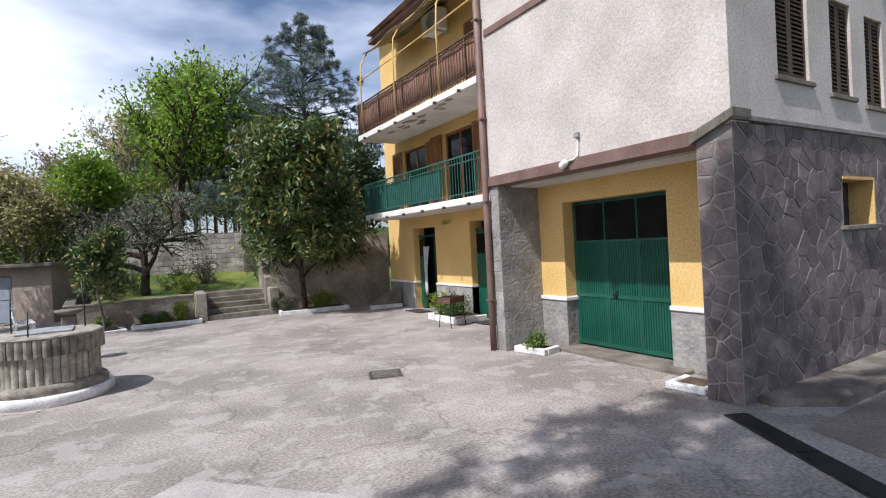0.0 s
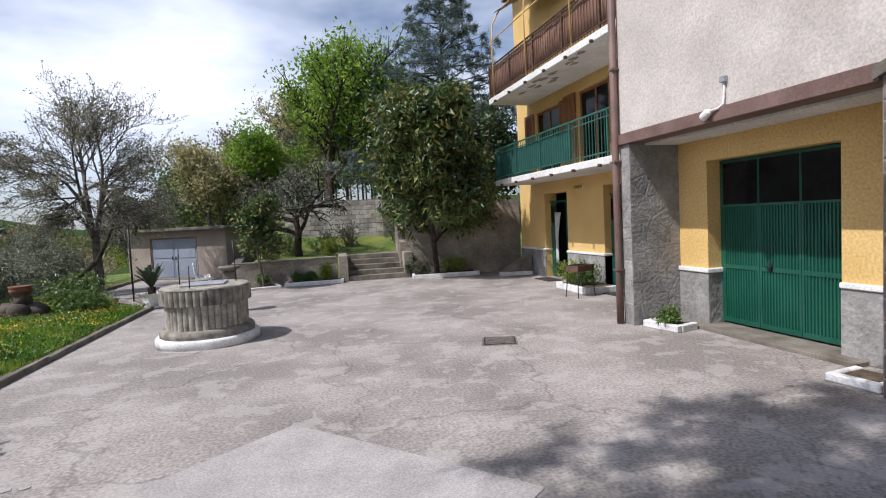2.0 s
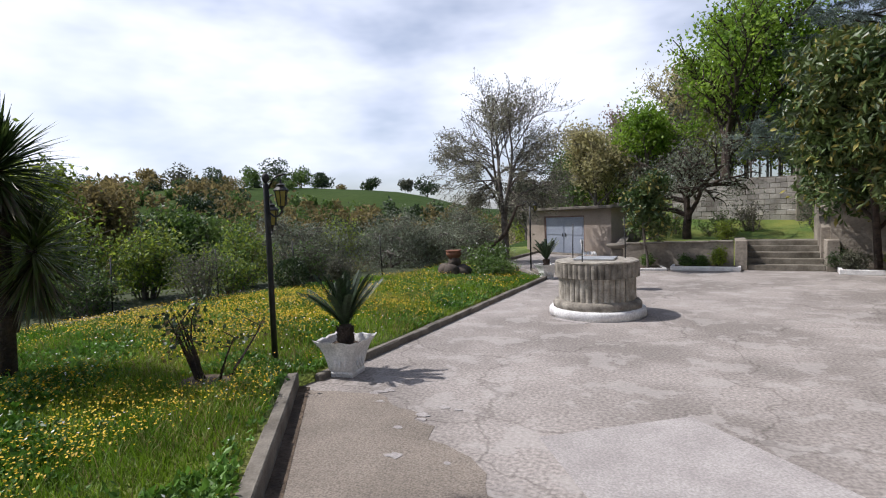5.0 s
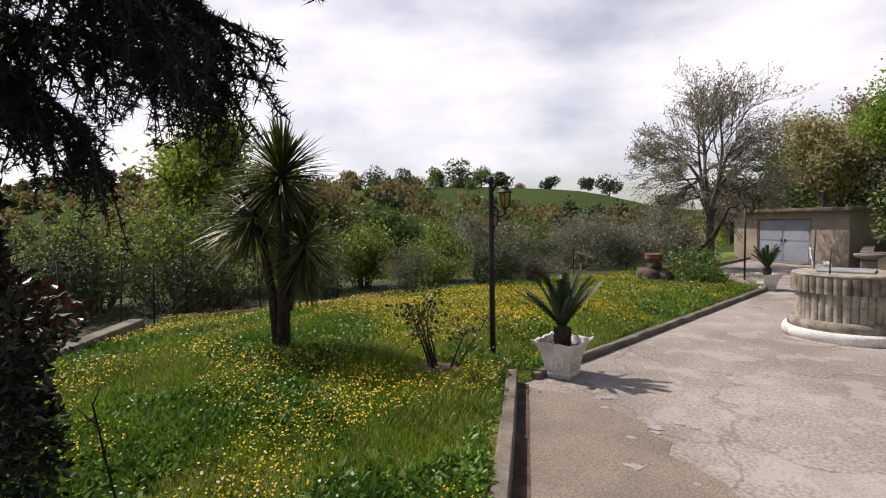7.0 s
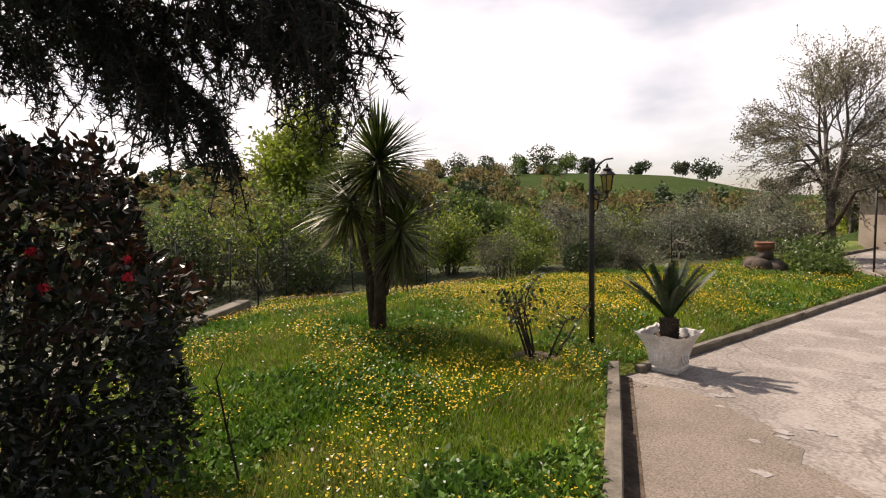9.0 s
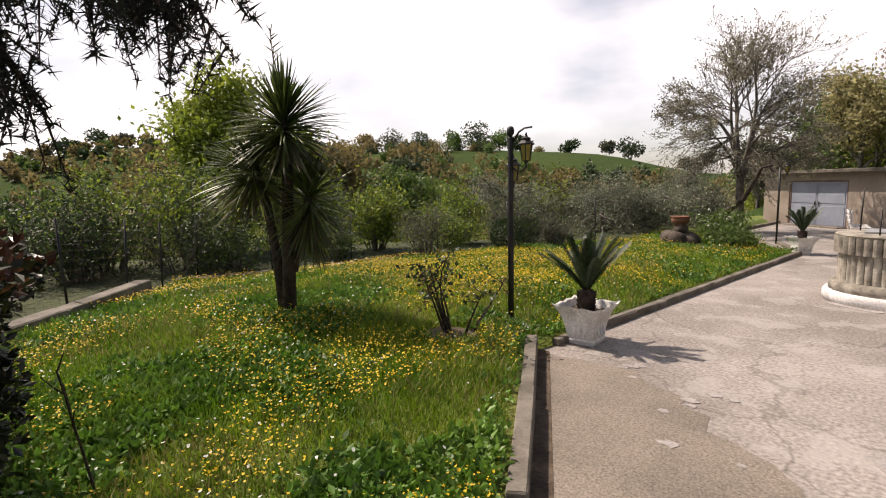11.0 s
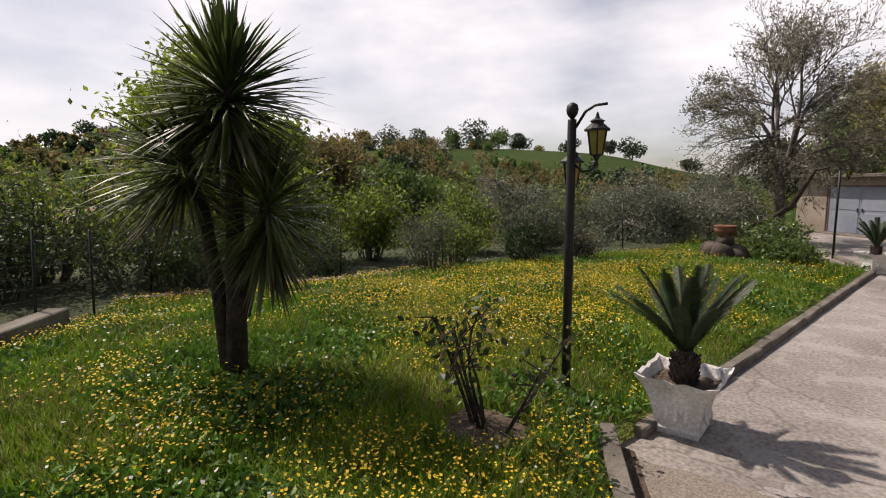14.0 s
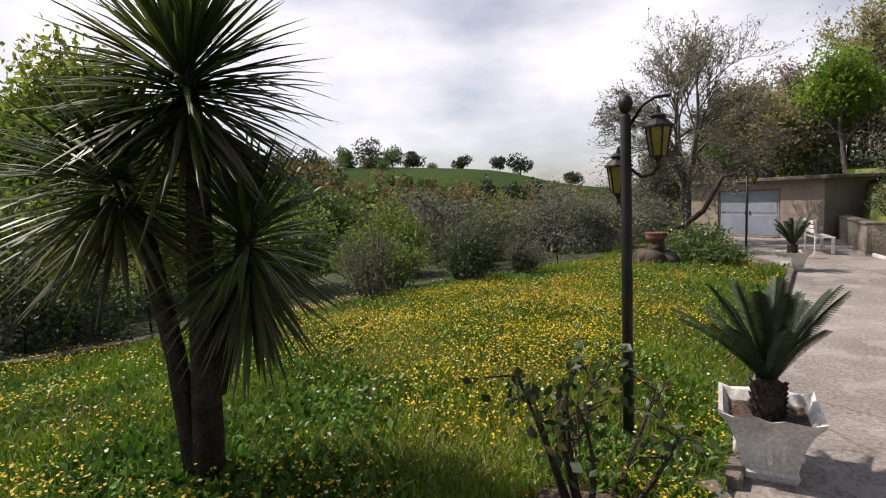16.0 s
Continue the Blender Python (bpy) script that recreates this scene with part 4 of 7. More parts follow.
def house_door(y0, y1, z1, open_=False):
    d = thing("door", "green panelled door with lace curtain, partly open" if open_ else "green panelled steel door", "")
    d.parent = house
    x = XW + 0.22
    bm = bmesh.new()
    for q in ((y0, y0 + 0.06, 0.0, z1), (y1 - 0.06, y1, 0.0, z1), (y0 + 0.06, y1 - 0.06, z1 - 0.06, z1)):
        box(bm, x - 0.04, x + 0.05, *q)
    part("frame", bm, M_GREEN, d)
    half = (y0 + y1) / 2
    for a, b in ((y0 + 0.06, half - 0.004), (half + 0.004, y1 - 0.06)):
        if open_ and a < half - 0.01:
            continue
        bm = bmesh.new()
        box(bm, x - 0.015, x + 0.02, a, b, 0.03, z1 - 0.062)
        for za, zb in ((0.12, 0.75), (0.85, z1 - 0.75)):
            box(bm, x - 0.028, x - 0.0152, a + 0.06, b - 0.06, za, zb, 0.005)
        part("leaf", bm, M_GREEN, d)
        boxpart("pane", (x - 0.02, x - 0.0155, a + 0.06, b - 0.06, z1 - 0.65, z1 - 0.14), M_BLACKGLASS, d, "dark glass pane", 0)
    boxpart("handle", (x - 0.08, x - 0.016, half + 0.03, half + 0.05, 1.02, 1.05), M_IRON, d, "", 0.004)
    if open_:
        bm = bmesh.new()
        rows_ = []
        for k in range(9):
            u = k / 8
            z = z1 - 0.35 - u * 1.5
            wdt = 0.40 * (1 - 0.55 * math.sin(min(u * 1.6, 1) * math.pi / 2))
            rows_.append([bm.verts.new((x - 0.05 + 0.015 * math.sin(i * 2.1), half - 0.02 - wdt * i / 8, z)) for i in range(9)])
        for a, b in zip(rows_, rows_[1:]):
            for i in range(8):
                bm.faces.new((a[i], b[i], b[i + 1], a[i + 1]))
        o = part("curtain", bm, M_CURTAIN, d, "gathered white lace curtain", True)
        o.modifiers.new("thick", "SOLIDIFY").thickness = 0.003


house_door(13.65, 15.1, 2.28, True)
house_door(9.9, 11.95, 2.34)


def balcony_window(y0, y1, z0, z1):
    w = thing("window", "balcony window with open brown wooden shutters", "")
    w.parent = house
    for a, b in ((y0 - 0.62, y0 - 0.02), (y1 + 0.02, y1 + 0.62)):
        bm = bmesh.new()
        for q in ((a, a + 0.07, z0, z1), (b - 0.07, b, z0, z1), (a + 0.07, b - 0.07, z0, z0 + 0.08), (a + 0.07, b - 0.07, z1 - 0.08, z1), (a + 0.07, b - 0.07, (z0 + z1) / 2 - 0.04, (z0 + z1) / 2 + 0.04)):
            box(bm, XW - 0.055, XW - 0.012, *q)
        n = 30
        for k in range(n):
            zc = z0 + 0.08 + (k + 0.5) * (z1 - z0 - 0.16) / n
            box(bm, -0.005, 0.005, a + 0.07, b - 0.07, -0.03, 0.03, 0, pose(XW - 0.033, 0, zc, 0, -30, 0))
        part("shutter", bm, M_WOOD, w)
    bm = bmesh.new()
    for q in ((y0, y0 + 0.07, z0, z1), (y1 - 0.07, y1, z0, z1), (y0 + 0.07, y1 - 0.07, z1 - 0.07, z1), ((y0 + y1) / 2 - 0.035, (y0 + y1) / 2 + 0.035, z0, z1 - 0.07)):
        box(bm, XW + 0.1, XW + 0.16, *q)
    part("window_frame", bm, M_WOOD, w)
    for a, b in ((y0 + 0.07, (y0 + y1) / 2 - 0.035), ((y0 + y1) / 2 + 0.035, y1 - 0.07)):
        boxpart("pane", (XW + 0.12, XW + 0.126, a, b, z0 + 0.02, z1 - 0.07), M_BLACKGLASS, w, "dark reflecting pane", 0)


for q in W_BACK[2:]:
    balcony_window(*q)

# things on the house
lamp = thing("wall_light", "small oblong yellow wall light above the doors", "wall light", (XW, 12.6, 2.56))
boxpart("back_plate", (-0.02, 0.0, -0.2, 0.2, -0.045, 0.045), M_WHITE, lamp, "", 0.006)
boxpart("diffuser", (-0.085, -0.0205, -0.18, 0.18, -0.035, 0.04), M_AMBER, lamp, "", 0.015)
cam_ = thing("wall_lamp", "white wall lamp on a bent conduit below the lintel", "wall lamp", (XF, 5.62, 3.1))
pipe("conduit", [(-0.015, -0.06, 0.36), (-0.02, -0.06, 0.2), (-0.02, -0.05, 0.08), (-0.06, 0.0, 0.03), (-0.09, 0.1, 0.02)], 0.016, M_WHITE, cam_)
boxpart("junction_box", (-0.06, 0.0, -0.1, -0.02, 0.34, 0.42), M_STEEL, cam_, "grey junction box", 0.006)
bm = lathe([(0.03, 0.0), (0.05, -0.02), (0.055, -0.12), (0.045, -0.14)], 14)
o = part("lamp_head", bm, M_WHITE, cam_, "", True)
o.matrix_basis = pose(-0.1, 0.1, 0.02, 60, 0, 0)
ac = thing("air_conditioner", "white outdoor air conditioning unit on the upper wall", "air conditioner", (XW, 12.4, 7.75))
boxpart("casing", (-0.36, -0.02, -0.42, 0.42, 0.0, 0.58), M_PLASTIC, ac, "", 0.02)
o = part("fan_grille", lathe([(0.22, 0), (0.22, 0.015), (0.19, 0.02), (0.03, 0.012)], 24), M_STEEL, ac, "round fan grille")
o.matrix_basis = pose(-0.362, -0.1, 0.29, 0, -90, 0)
for y in (-0.3, 0.3):
    boxpart("bracket", (-0.34, 0.0, y - 0.02, y + 0.02, -0.05, -0.003), M_STEEL, ac, "", 0.003)
awning = thing("awning_frame", "bent cream pipe frame over the upper balcony", "awning frame")
for y in (8.2, 10.5, 12.8, 15.05):
    pipe("hoop", [(5.19, y, 5.5), (5.17, y, 7.0), (5.22, y, 7.6), (5.45, y, 8.0), (6.0, y, 8.35), (XW, y, 8.5)], 0.022, M_YELLOW, awning)
for x, z in ((5.18, 7.1), (5.5, 8.05), (6.1, 8.38)):
    pipe("purlin", [(x, 8.1, z), (x, 12, z - 0.02), (x, 15.2, z)], 0.018, M_YELLOW, awning)
bm = bmesh.new()
rr = [[bm.verts.new((x, y, z + 0.06 * math.sin(y * 3) * math.sin(x * 5))) for x, z in ((5.3, 7.9), (5.7, 8.2), (6.1, 8.42), (6.48, 8.53))] for y in np.linspace(10.4, 15.1, 16)]
for a, b in zip(rr, rr[1:]):
    for i in range(3):
        bm.faces.new((a[i], a[i + 1], b[i + 1], b[i]))
o = part("rolled_cover", bm, M_WALLR, awning, "grey netting over the hoops", True)
o.modifiers.new("thick", "SOLIDIFY").thickness = 0.02

# side pavement, gutter, drain
plate("side_pavement", [(4.75, 3.29), (13.5, 3.29), (13.5, 2.65), (5.3, 2.65), (4.75, 3.1)], 0.09, 0.14, M_KERB, "raised pavement of dark stone pieces along the house", "pavement")
side_road = plate("side_road", [(4.3, 2.6), (14, 2.6), (14, -14), (9, -14), (3.5, 0.5)], 0.006, 0.05, M_GRIT, "worn concrete drive beside the house", "drive")
ch = thing("drain_channel", "dark rusty iron drain channel across the drive", "drain")
cdir = Vector((3.35, 1.75)) - Vector((4.16, 3.2))
cang = math.degrees(math.atan2(cdir.y, cdir.x))
ch.matrix_basis = pose(4.20, 3.26, 0, 0, 0, cang)
boxpart("trough", (0.0, 3.2, -0.13, 0.13, -0.06, 0.010), M_DARKIN, ch, "", 0)
for k in range(3):
    boxpart("cover_plate", (0.02 + k * 1.06, 1.05 + k * 1.06, -0.11, 0.11, 0.012, 0.02), M_IRON, ch, "", 0.003)
M_DRAIN = mat("worn_grating", (0.10, 0.085, 0.07), (0.19, 0.17, 0.15), 9.0, 0.75, 0.4, 60)
dr = thing("drain_cover", "square worn iron drain cover in the yard", "drain cover", (2.10, 7.60, 0.0), -20)
boxpart("rim", (-0.27, 0.27, -0.27, 0.27, -0.02, 0.008), M_KERB, dr, "", 0.003)
boxpart("grating", (-0.24, 0.24, -0.24, 0.24, 0.009, 0.014), M_IRON, dr, "", 0.002)
for k in range(11):
    boxpart("slat", (-0.22, 0.22, -0.21 + k * 0.042 - 0.012, -0.21 + k * 0.042 + 0.012, 0.0145, 0.02), M_DRAIN, dr, "", 0)


# ---- yard: well, pots, lamps ----
def wedge(a0, a1, r0, r1, z0, z1, bulge=0.0):
    """A curved block of a ring, rounded outwards like a half-round tile."""
    bm = bmesh.new()
    n = 4
    lo, hi = [], []
    for k in range(n + 1):
        u = k / n
        a = a0 + (a1 - a0) * u
        r = r1 + bulge * math.sin(math.pi * u)
        lo.append(bm.verts.new((r * math.cos(a), r * math.sin(a), z0)))
        hi.append(bm.verts.new((r * math.cos(a), r * math.sin(a), z1)))
    il = [bm.verts.new((r0 * math.cos(a), r0 * math.sin(a), z0)) for a in (a0, a1)]
    ih = [bm.verts.new((r0 * math.cos(a), r0 * math.sin(a), z1)) for a in (a0, a1)]
    for k in range(n):
        bm.faces.new((lo[k], lo[k + 1], hi[k + 1], hi[k]))
    bm.faces.new((il[0], *lo, il[1])[::-1])
    bm.faces.new((ih[0], *hi, ih[1]))
    bm.faces.new((il[0], ih[0], hi[0], lo[0]))
    bm.faces.new((il[1], lo[-1], hi[-1], ih[1]))
    bm.faces.new((il[0], il[1], ih[1], ih[0]))
    bmesh.ops.recalc_face_normals(bm, faces=bm.faces)
    return bm


def ring_parts(name, n, r0, r1, z0, z1, bulge, material, parent, seed, gap_=0.006):
    rng = random.Random(seed)
    for k in range(n):
        a0, a1 = 2 * math.pi * k / n + gap_, 2 * math.pi * (k + 1) / n - gap_
        j = rng.uniform(-0.008, 0.008)
        part(name, wedge(a0, a1, r0, r1 + j, z0, z1 + rng.uniform(-0.01, 0.004), bulge), material, parent)


well = thing("well", "round garden well of weathered fluted stone on a whitewashed base", "well", (-2.37, 10.05, 0))
part("base", lathe([(0.84, 0.0), (0.845, 0.12), (0.82, 0.155), (0.70, 0.16)], 56, 0.006, 2), M_WHITEBASE, well, "whitewashed base ring", True)
part("plinth", lathe([(0.765, 0.15), (0.77, 0.24), (0.74, 0.275), (0.70, 0.29), (0.62, 0.30)], 56, 0.008, 3), M_WELLDARK, well, "", True)
part("drum", lathe([(0.62, 0.28), (0.62, 0.72)], 48), M_WELLDARK, well)
ring_parts("stave", 40, 0.59, 0.65, 0.29, 0.70, 0.02, M_WELL, well, 5)
part("rim", lathe([(0.665, 0.69), (0.665, 0.95), (0.48, 0.955)], 48), M_WELLDARK, well)
ring_parts("rim_stone", 40, 0.63, 0.705, 0.70, 0.945, 0.026, M_WELLDARK, well, 6)
part("top_slab", lathe([(0.71, 0.94), (0.72, 0.965), (0.70, 0.985), (0.2, 0.99)], 48, 0.008, 8), M_WELL, well, "grey stone top")
boxpart("cover", (-0.36, 0.34, -0.30, 0.30, 0.992, 1.02), M_STEEL, well, "grey sheet-metal cover", 0.006)
for a, h in ((0.5, 1.72), (2.6, 1.62), (4.4, 1.35)):
    x, y = 0.54 * math.cos(a), 0.54 * math.sin(a)
    pipe("upright", [(x, y, 0.97), (x, y, h * 0.75), (x * 0.97, y * 0.97, h)], 0.011, M_IRON, well, "thin iron upright", 6)
tap = thing("stone_tap", "small pale stone water post beside the well", "tap", (-2.32, 13.2, 0))
bm = box(bmesh.new(), -0.13, 0.13, -0.13, 0.13, 0.0, 0.95, 0.02)
part("post", bm, M_KERB, tap)
part("bowl", lathe([(0.05, 0.9), (0.12, 0.96), (0.24, 1.02), (0.25, 1.07), (0.2, 1.06)], 20), M_KERB, tap, "", True)
plate("slab", [(-3.05, 9.35), (-2.45, 9.05), (-2.3, 9.3), (-2.9, 9.62)], 0.008, 0.02, M_PATCH, "pale flat slab beside the well", "slab", "")


def square_ring(h, w, lobes=0.0, z=0.0, n=8):
    """Outline of a square pot at a height; lobes: scalloped rim."""
    pts = []
    for s in range(4):
        for k in range(n):
            u = -1 + 2 * k / n
            x, y = (u, -1) if s == 0 else (1, u) if s == 1 else (-u, 1) if s == 2 else (-1, -u)
            c = abs(u)
            pts.append((x * w, y * w, h + lobes * (c ** 2 * 0.15 - 0.22 * math.cos(u * 3 * math.pi)) + z))
    return pts


def pot(parent, s=1.0):
    bm = bmesh.new()
    prof = [(0.0, 0.165, 0), (0.05, 0.18, 0), (0.07, 0.165, 0), (0.16, 0.18, 0), (0.28, 0.205, 0), (0.38, 0.245, 0.02), (0.45, 0.295, 0.05), (0.48, 0.308, 0.06), (0.47, 0.28, 0.05), (0.40, 0.245, 0.0), (0.37, 0.24, 0)]
    rings = [[bm.verts.new((x * s, y * s, z * s)) for x, y, z in square_ring(h, w, lob)] for h, w, lob in prof]
    for a, b in zip(rings, rings[1:]):
        n = len(a)
        for k in range(n):
            bm.faces.new((a[k], a[(k + 1) % n], b[(k + 1) % n], b[k]))
    bm.faces.new(rings[0][::-1])
    bm.faces.new(rings[-1])
    bmesh.ops.recalc_face_normals(bm, faces=bm.faces)
    body_ = part("pot", bm, M_POT, parent, "white square pot with a scalloped rim")
    # raised relief on the sides
    for k in range(4):
        for i in (-1, 0, 1):
            m = pose(0, 0, 0, 0, 0, 90 * k) @ pose(0.075 * i * s, -0.19 * s, 0.2 * s, -12, 0, 0)
            bl = bmesh.new()
            r = bmesh.ops.create_icosphere(bl, subdivisions=1, radius=1.0)
            bmesh.ops.scale(bl, vec=(0.026 * s, 0.018 * s, 0.11 * s), verts=r["verts"])
            bmesh.ops.transform(bl, matrix=m, verts=r["verts"])
            part("relief", bl, M_POT, body_, "", True)
    bm = bmesh.new()
    bmesh.ops.create_grid(bm, x_segments=8, y_segments=8, size=0.235 * s)
    rng = random.Random(3)
    for v in bm.verts:
        v.co.z = (0.385 + rng.uniform(-0.012, 0.02)) * s
    part("soil", bm, M_SOIL, parent)


def frond(rng, length, a, rise, sag, base, pairs=46, width=0.16):
    """One feather leaf: rib points and leaflets, returned as vertex and face arrays."""
    vs, fs = [], []
    d = Vector((math.cos(a), math.sin(a), 0))
    side = Vector((-math.sin(a), math.cos(a), 0))
    pts = []
    for k in range(pairs + 1):
        u = k / pairs
        pts.append(base + d * (length * math.sin(rise) * (u + 0.35 * u * u) * 0.8) + Vector((0, 0, length * (math.cos(rise) * u - sag * u * u * u))))
    for k in range(pairs):
        u = k / pairs
        t = (pts[k + 1] - pts[k]).normalized()
        nrm = side.cross(t)
        w = width * (0.35 + 1.2 * u) * (1.12 - u) ** 0.6 if u < 0.95 else width * 0.3
        for sgn in (-1, 1):
            o = len(vs)
            tip = pts[k] + side * sgn * w * 0.8 + t * w * 0.75 + nrm * w * 0.35
            vs += [pts[k] - t * 0.004, pts[k] + t * 0.012, tip + t * 0.006, tip]
            fs.append((o, o + 1, o + 2, o + 3))
        o = len(vs)
        q = 0.009 * (1 - 0.7 * u)
        vs += [pts[k] - side * q, pts[k] + side * q, pts[k + 1] + side * q * 0.95, pts[k + 1] - side * q * 0.95]
        fs.append((o, o + 1, o + 2, o + 3))
    return vs, fs


def cycad(at, s, n, seed, label):
    t = thing("cycad_pot", label, "potted cycad", at, 5 if s > 0.9 else 40, group="white pots with cycads")
    pot(t, s)
    rng = random.Random(seed)
    bm = lathe([(0.085 * s, 0.38 * s), (0.10 * s, 0.46 * s), (0.105 * s, 0.56 * s), (0.085 * s, 0.64 * s), (0.04 * s, 0.67 * s)], 18, 0.012 * s, seed)
    part("trunk", bm, M_BARKDARK, t, "dark scaly stem")
    # old leaf bases as scales
    bm = bmesh.new()
    bmesh.ops.create_cone(bm, cap_ends=True, segments=4, radius1=0.022 * s, radius2=0.004, depth=0.06 * s)
    first_scale = part("leaf_base", bm, M_BARKDARK, t)
    for k in range(70):
        a, z = k * 2.4, (0.42 + 0.22 * (k / 70)) * s
        o = first_scale
        if k:
            o = new("leaf_base", first_scale.data)
            o.parent = t
        o.matrix_basis = pose(0.1 * s * math.cos(a), 0.1 * s * math.sin(a), z, 0, 40, math.degrees(a))
    for k in range(n):
        a = k * 2.4 + rng.uniform(-0.2, 0.2)
        rise = radians(rng.uniform(6, 46))
        v, f = frond(rng, s * rng.uniform(0.66, 0.86), a, rise, rng.uniform(0.02, 0.16), Vector((0, 0, 0.63 * s)), width=0.11 * s)
        raw("leaf", v, f, M_L_CYC, t)
    return t


cycad((-4.68, 5.51, 0.0), 0.91, 26, 11, "white scalloped pot with a dark green cycad")
cycad((-4.40, 15.0, 0.0), 0.85, 20, 12, "white pot with a smaller cycad by the kerb")


def lantern(parent, at, s=1.0):
    t = thing("lantern", "black six-sided lantern with amber glass", "")
    t.parent = parent
    t.matrix_basis = pose(*at)
    n = 6
    top = [(0.085 * s, 0.0), (0.055 * s, -0.20 * s)]
    for k in range(n):
        a = 2 * math.pi * k / n
        p = Vector((top[0][0] * math.cos(a), top[0][0] * math.sin(a), 0))
        q = Vector((top[1][0] * math.cos(a), top[1][0] * math.sin(a), top[1][1]))
        m = look(p.lerp(q, 0.5), q)
        part("cage_bar", box(bmesh.new(), -0.005, 0.005, -0.005, 0.005, -(q - p).length / 2, (q - p).length / 2, 0, m), M_IRON, t)
    for k in range(n):
        a0, a1 = 2 * math.pi * k / n, 2 * math.pi * (k + 1) / n
        vs = [(r * 0.97 * math.cos(a), r * 0.97 * math.sin(a), z) for r, z, a in ((top[1][0], top[1][1], a0), (top[1][0], top[1][1], a1), (top[0][0], 0, a1), (top[0][0], 0, a0))]
        raw("pane", vs, [(0, 1, 2, 3)], M_AMBER, t).modifiers.new("thick", "SOLIDIFY").thickness = 0.002
    part("roof", lathe([(0.105 * s, -0.005), (0.105 * s, 0.008), (0.06 * s, 0.05 * s), (0.05 * s, 0.055 * s), (0.05 * s, 0.07 * s), (0.065 * s, 0.075 * s), (0.02 * s, 0.10 * s), (0.012 * s, 0.13 * s), (0.004, 0.15 * s)], 12), M_IRON, t)
    part("foot", lathe([(0.008, -0.30 * s), (0.02 * s, -0.28 * s), (0.012, -0.25 * s), (0.03 * s, -0.215 * s), (0.06 * s, -0.20 * s)], 12), M_IRON, t)


def lamp_post():
    t = thing("lamp_post", "black iron garden lamp post with two amber lanterns", "lamp post", (-5.46, 5.16, 0.16))
    part("pole", lathe([(0.035, -0.1), (0.035, 1.0), (0.033, 2.13), (0.03, 2.14)], 14), M_IRON, t, "", True)
    part("ball", lathe([(0.008, 2.13), (0.02, 2.15), (0.038, 2.175), (0.046, 2.21), (0.038, 2.245), (0.015, 2.262)], 14), M_IRON, t, "", True)
    for a, z in ((12, 2.02), (118, 1.80)):
        c, s_ = math.cos(radians(a)), math.sin(radians(a))
        pipe("arm", [(0.03 * c, 0.03 * s_, z + 0.06), (0.10 * c, 0.10 * s_, z + 0.17), (0.17 * c, 0.17 * s_, z + 0.21), (0.26 * c, 0.26 * s_, z + 0.215)], 0.011, M_IRON, t, "", 6)
        pipe("arm", [(0.03 * c, 0.03 * s_, z - 0.22), (0.09 * c, 0.09 * s_, z - 0.27), (0.15 * c, 0.15 * s_, z - 0.26), (0.185 * c, 0.185 * s_, z - 0.22)], 0.011, M_IRON, t, "", 6)
        lantern(t, (0.19 * c, 0.19 * s_, z + 0.03), 0.88)
    part("footing", lathe([(0.09, -0.1), (0.085, 0.0), (0.05, 0.03)], 10, 0.01, 1), M_POT, t, "small pale cement footing", True)


lamp_post()
lp = thing("lamp_post", "slim black iron lamp post with a scrolled top by the path", "lamp post", (-5.34, 16.93, -0.02))
pipe("pole", [(0, 0, -0.05), (0, 0, 1.2), (0, 0, 2.1)], 0.026, M_IRON, lp)
for sx in (-1, 1):
    pipe("scroll", [(0, 0, 2.05)] + [(sx * (0.12 - 0.11 * math.cos(a)), 0.02 * sx, 2.12 + 0.14 * math.sin(a)) for a in np.linspace(0.2, 4.6, 12)], 0.014, M_IRON, lp, "", 6)
lantern(lp, (0.16, 0.05, 2.12), 0.8)


# ---- steps, beds and walls behind the yard ----
steps = thing("stone_steps", "six worn stone steps up to the terrace", "steps", (1.75, 17.62, 0), -4)
for k in range(5):
    bm = box(bmesh.new(), -0.92, 0.92, k * 0.30, 1.9, k * 0.16, (k + 1) * 0.16, 0.012)
    rng = random.Random(k)
    for v in bm.verts:
        v.co += Vector((rng.uniform(-1, 1), rng.uniform(-1, 1), rng.uniform(-1, 1))) * 0.008
    part("step", bm, M_STEP, steps)
for x in (-1.08, 1.08):
    boxpart("cheek_wall", (x - 0.15, x + 0.15, -0.05, 1.9, 0.0, 0.86), M_WALLR, steps, "rendered cheek wall", 0.015)


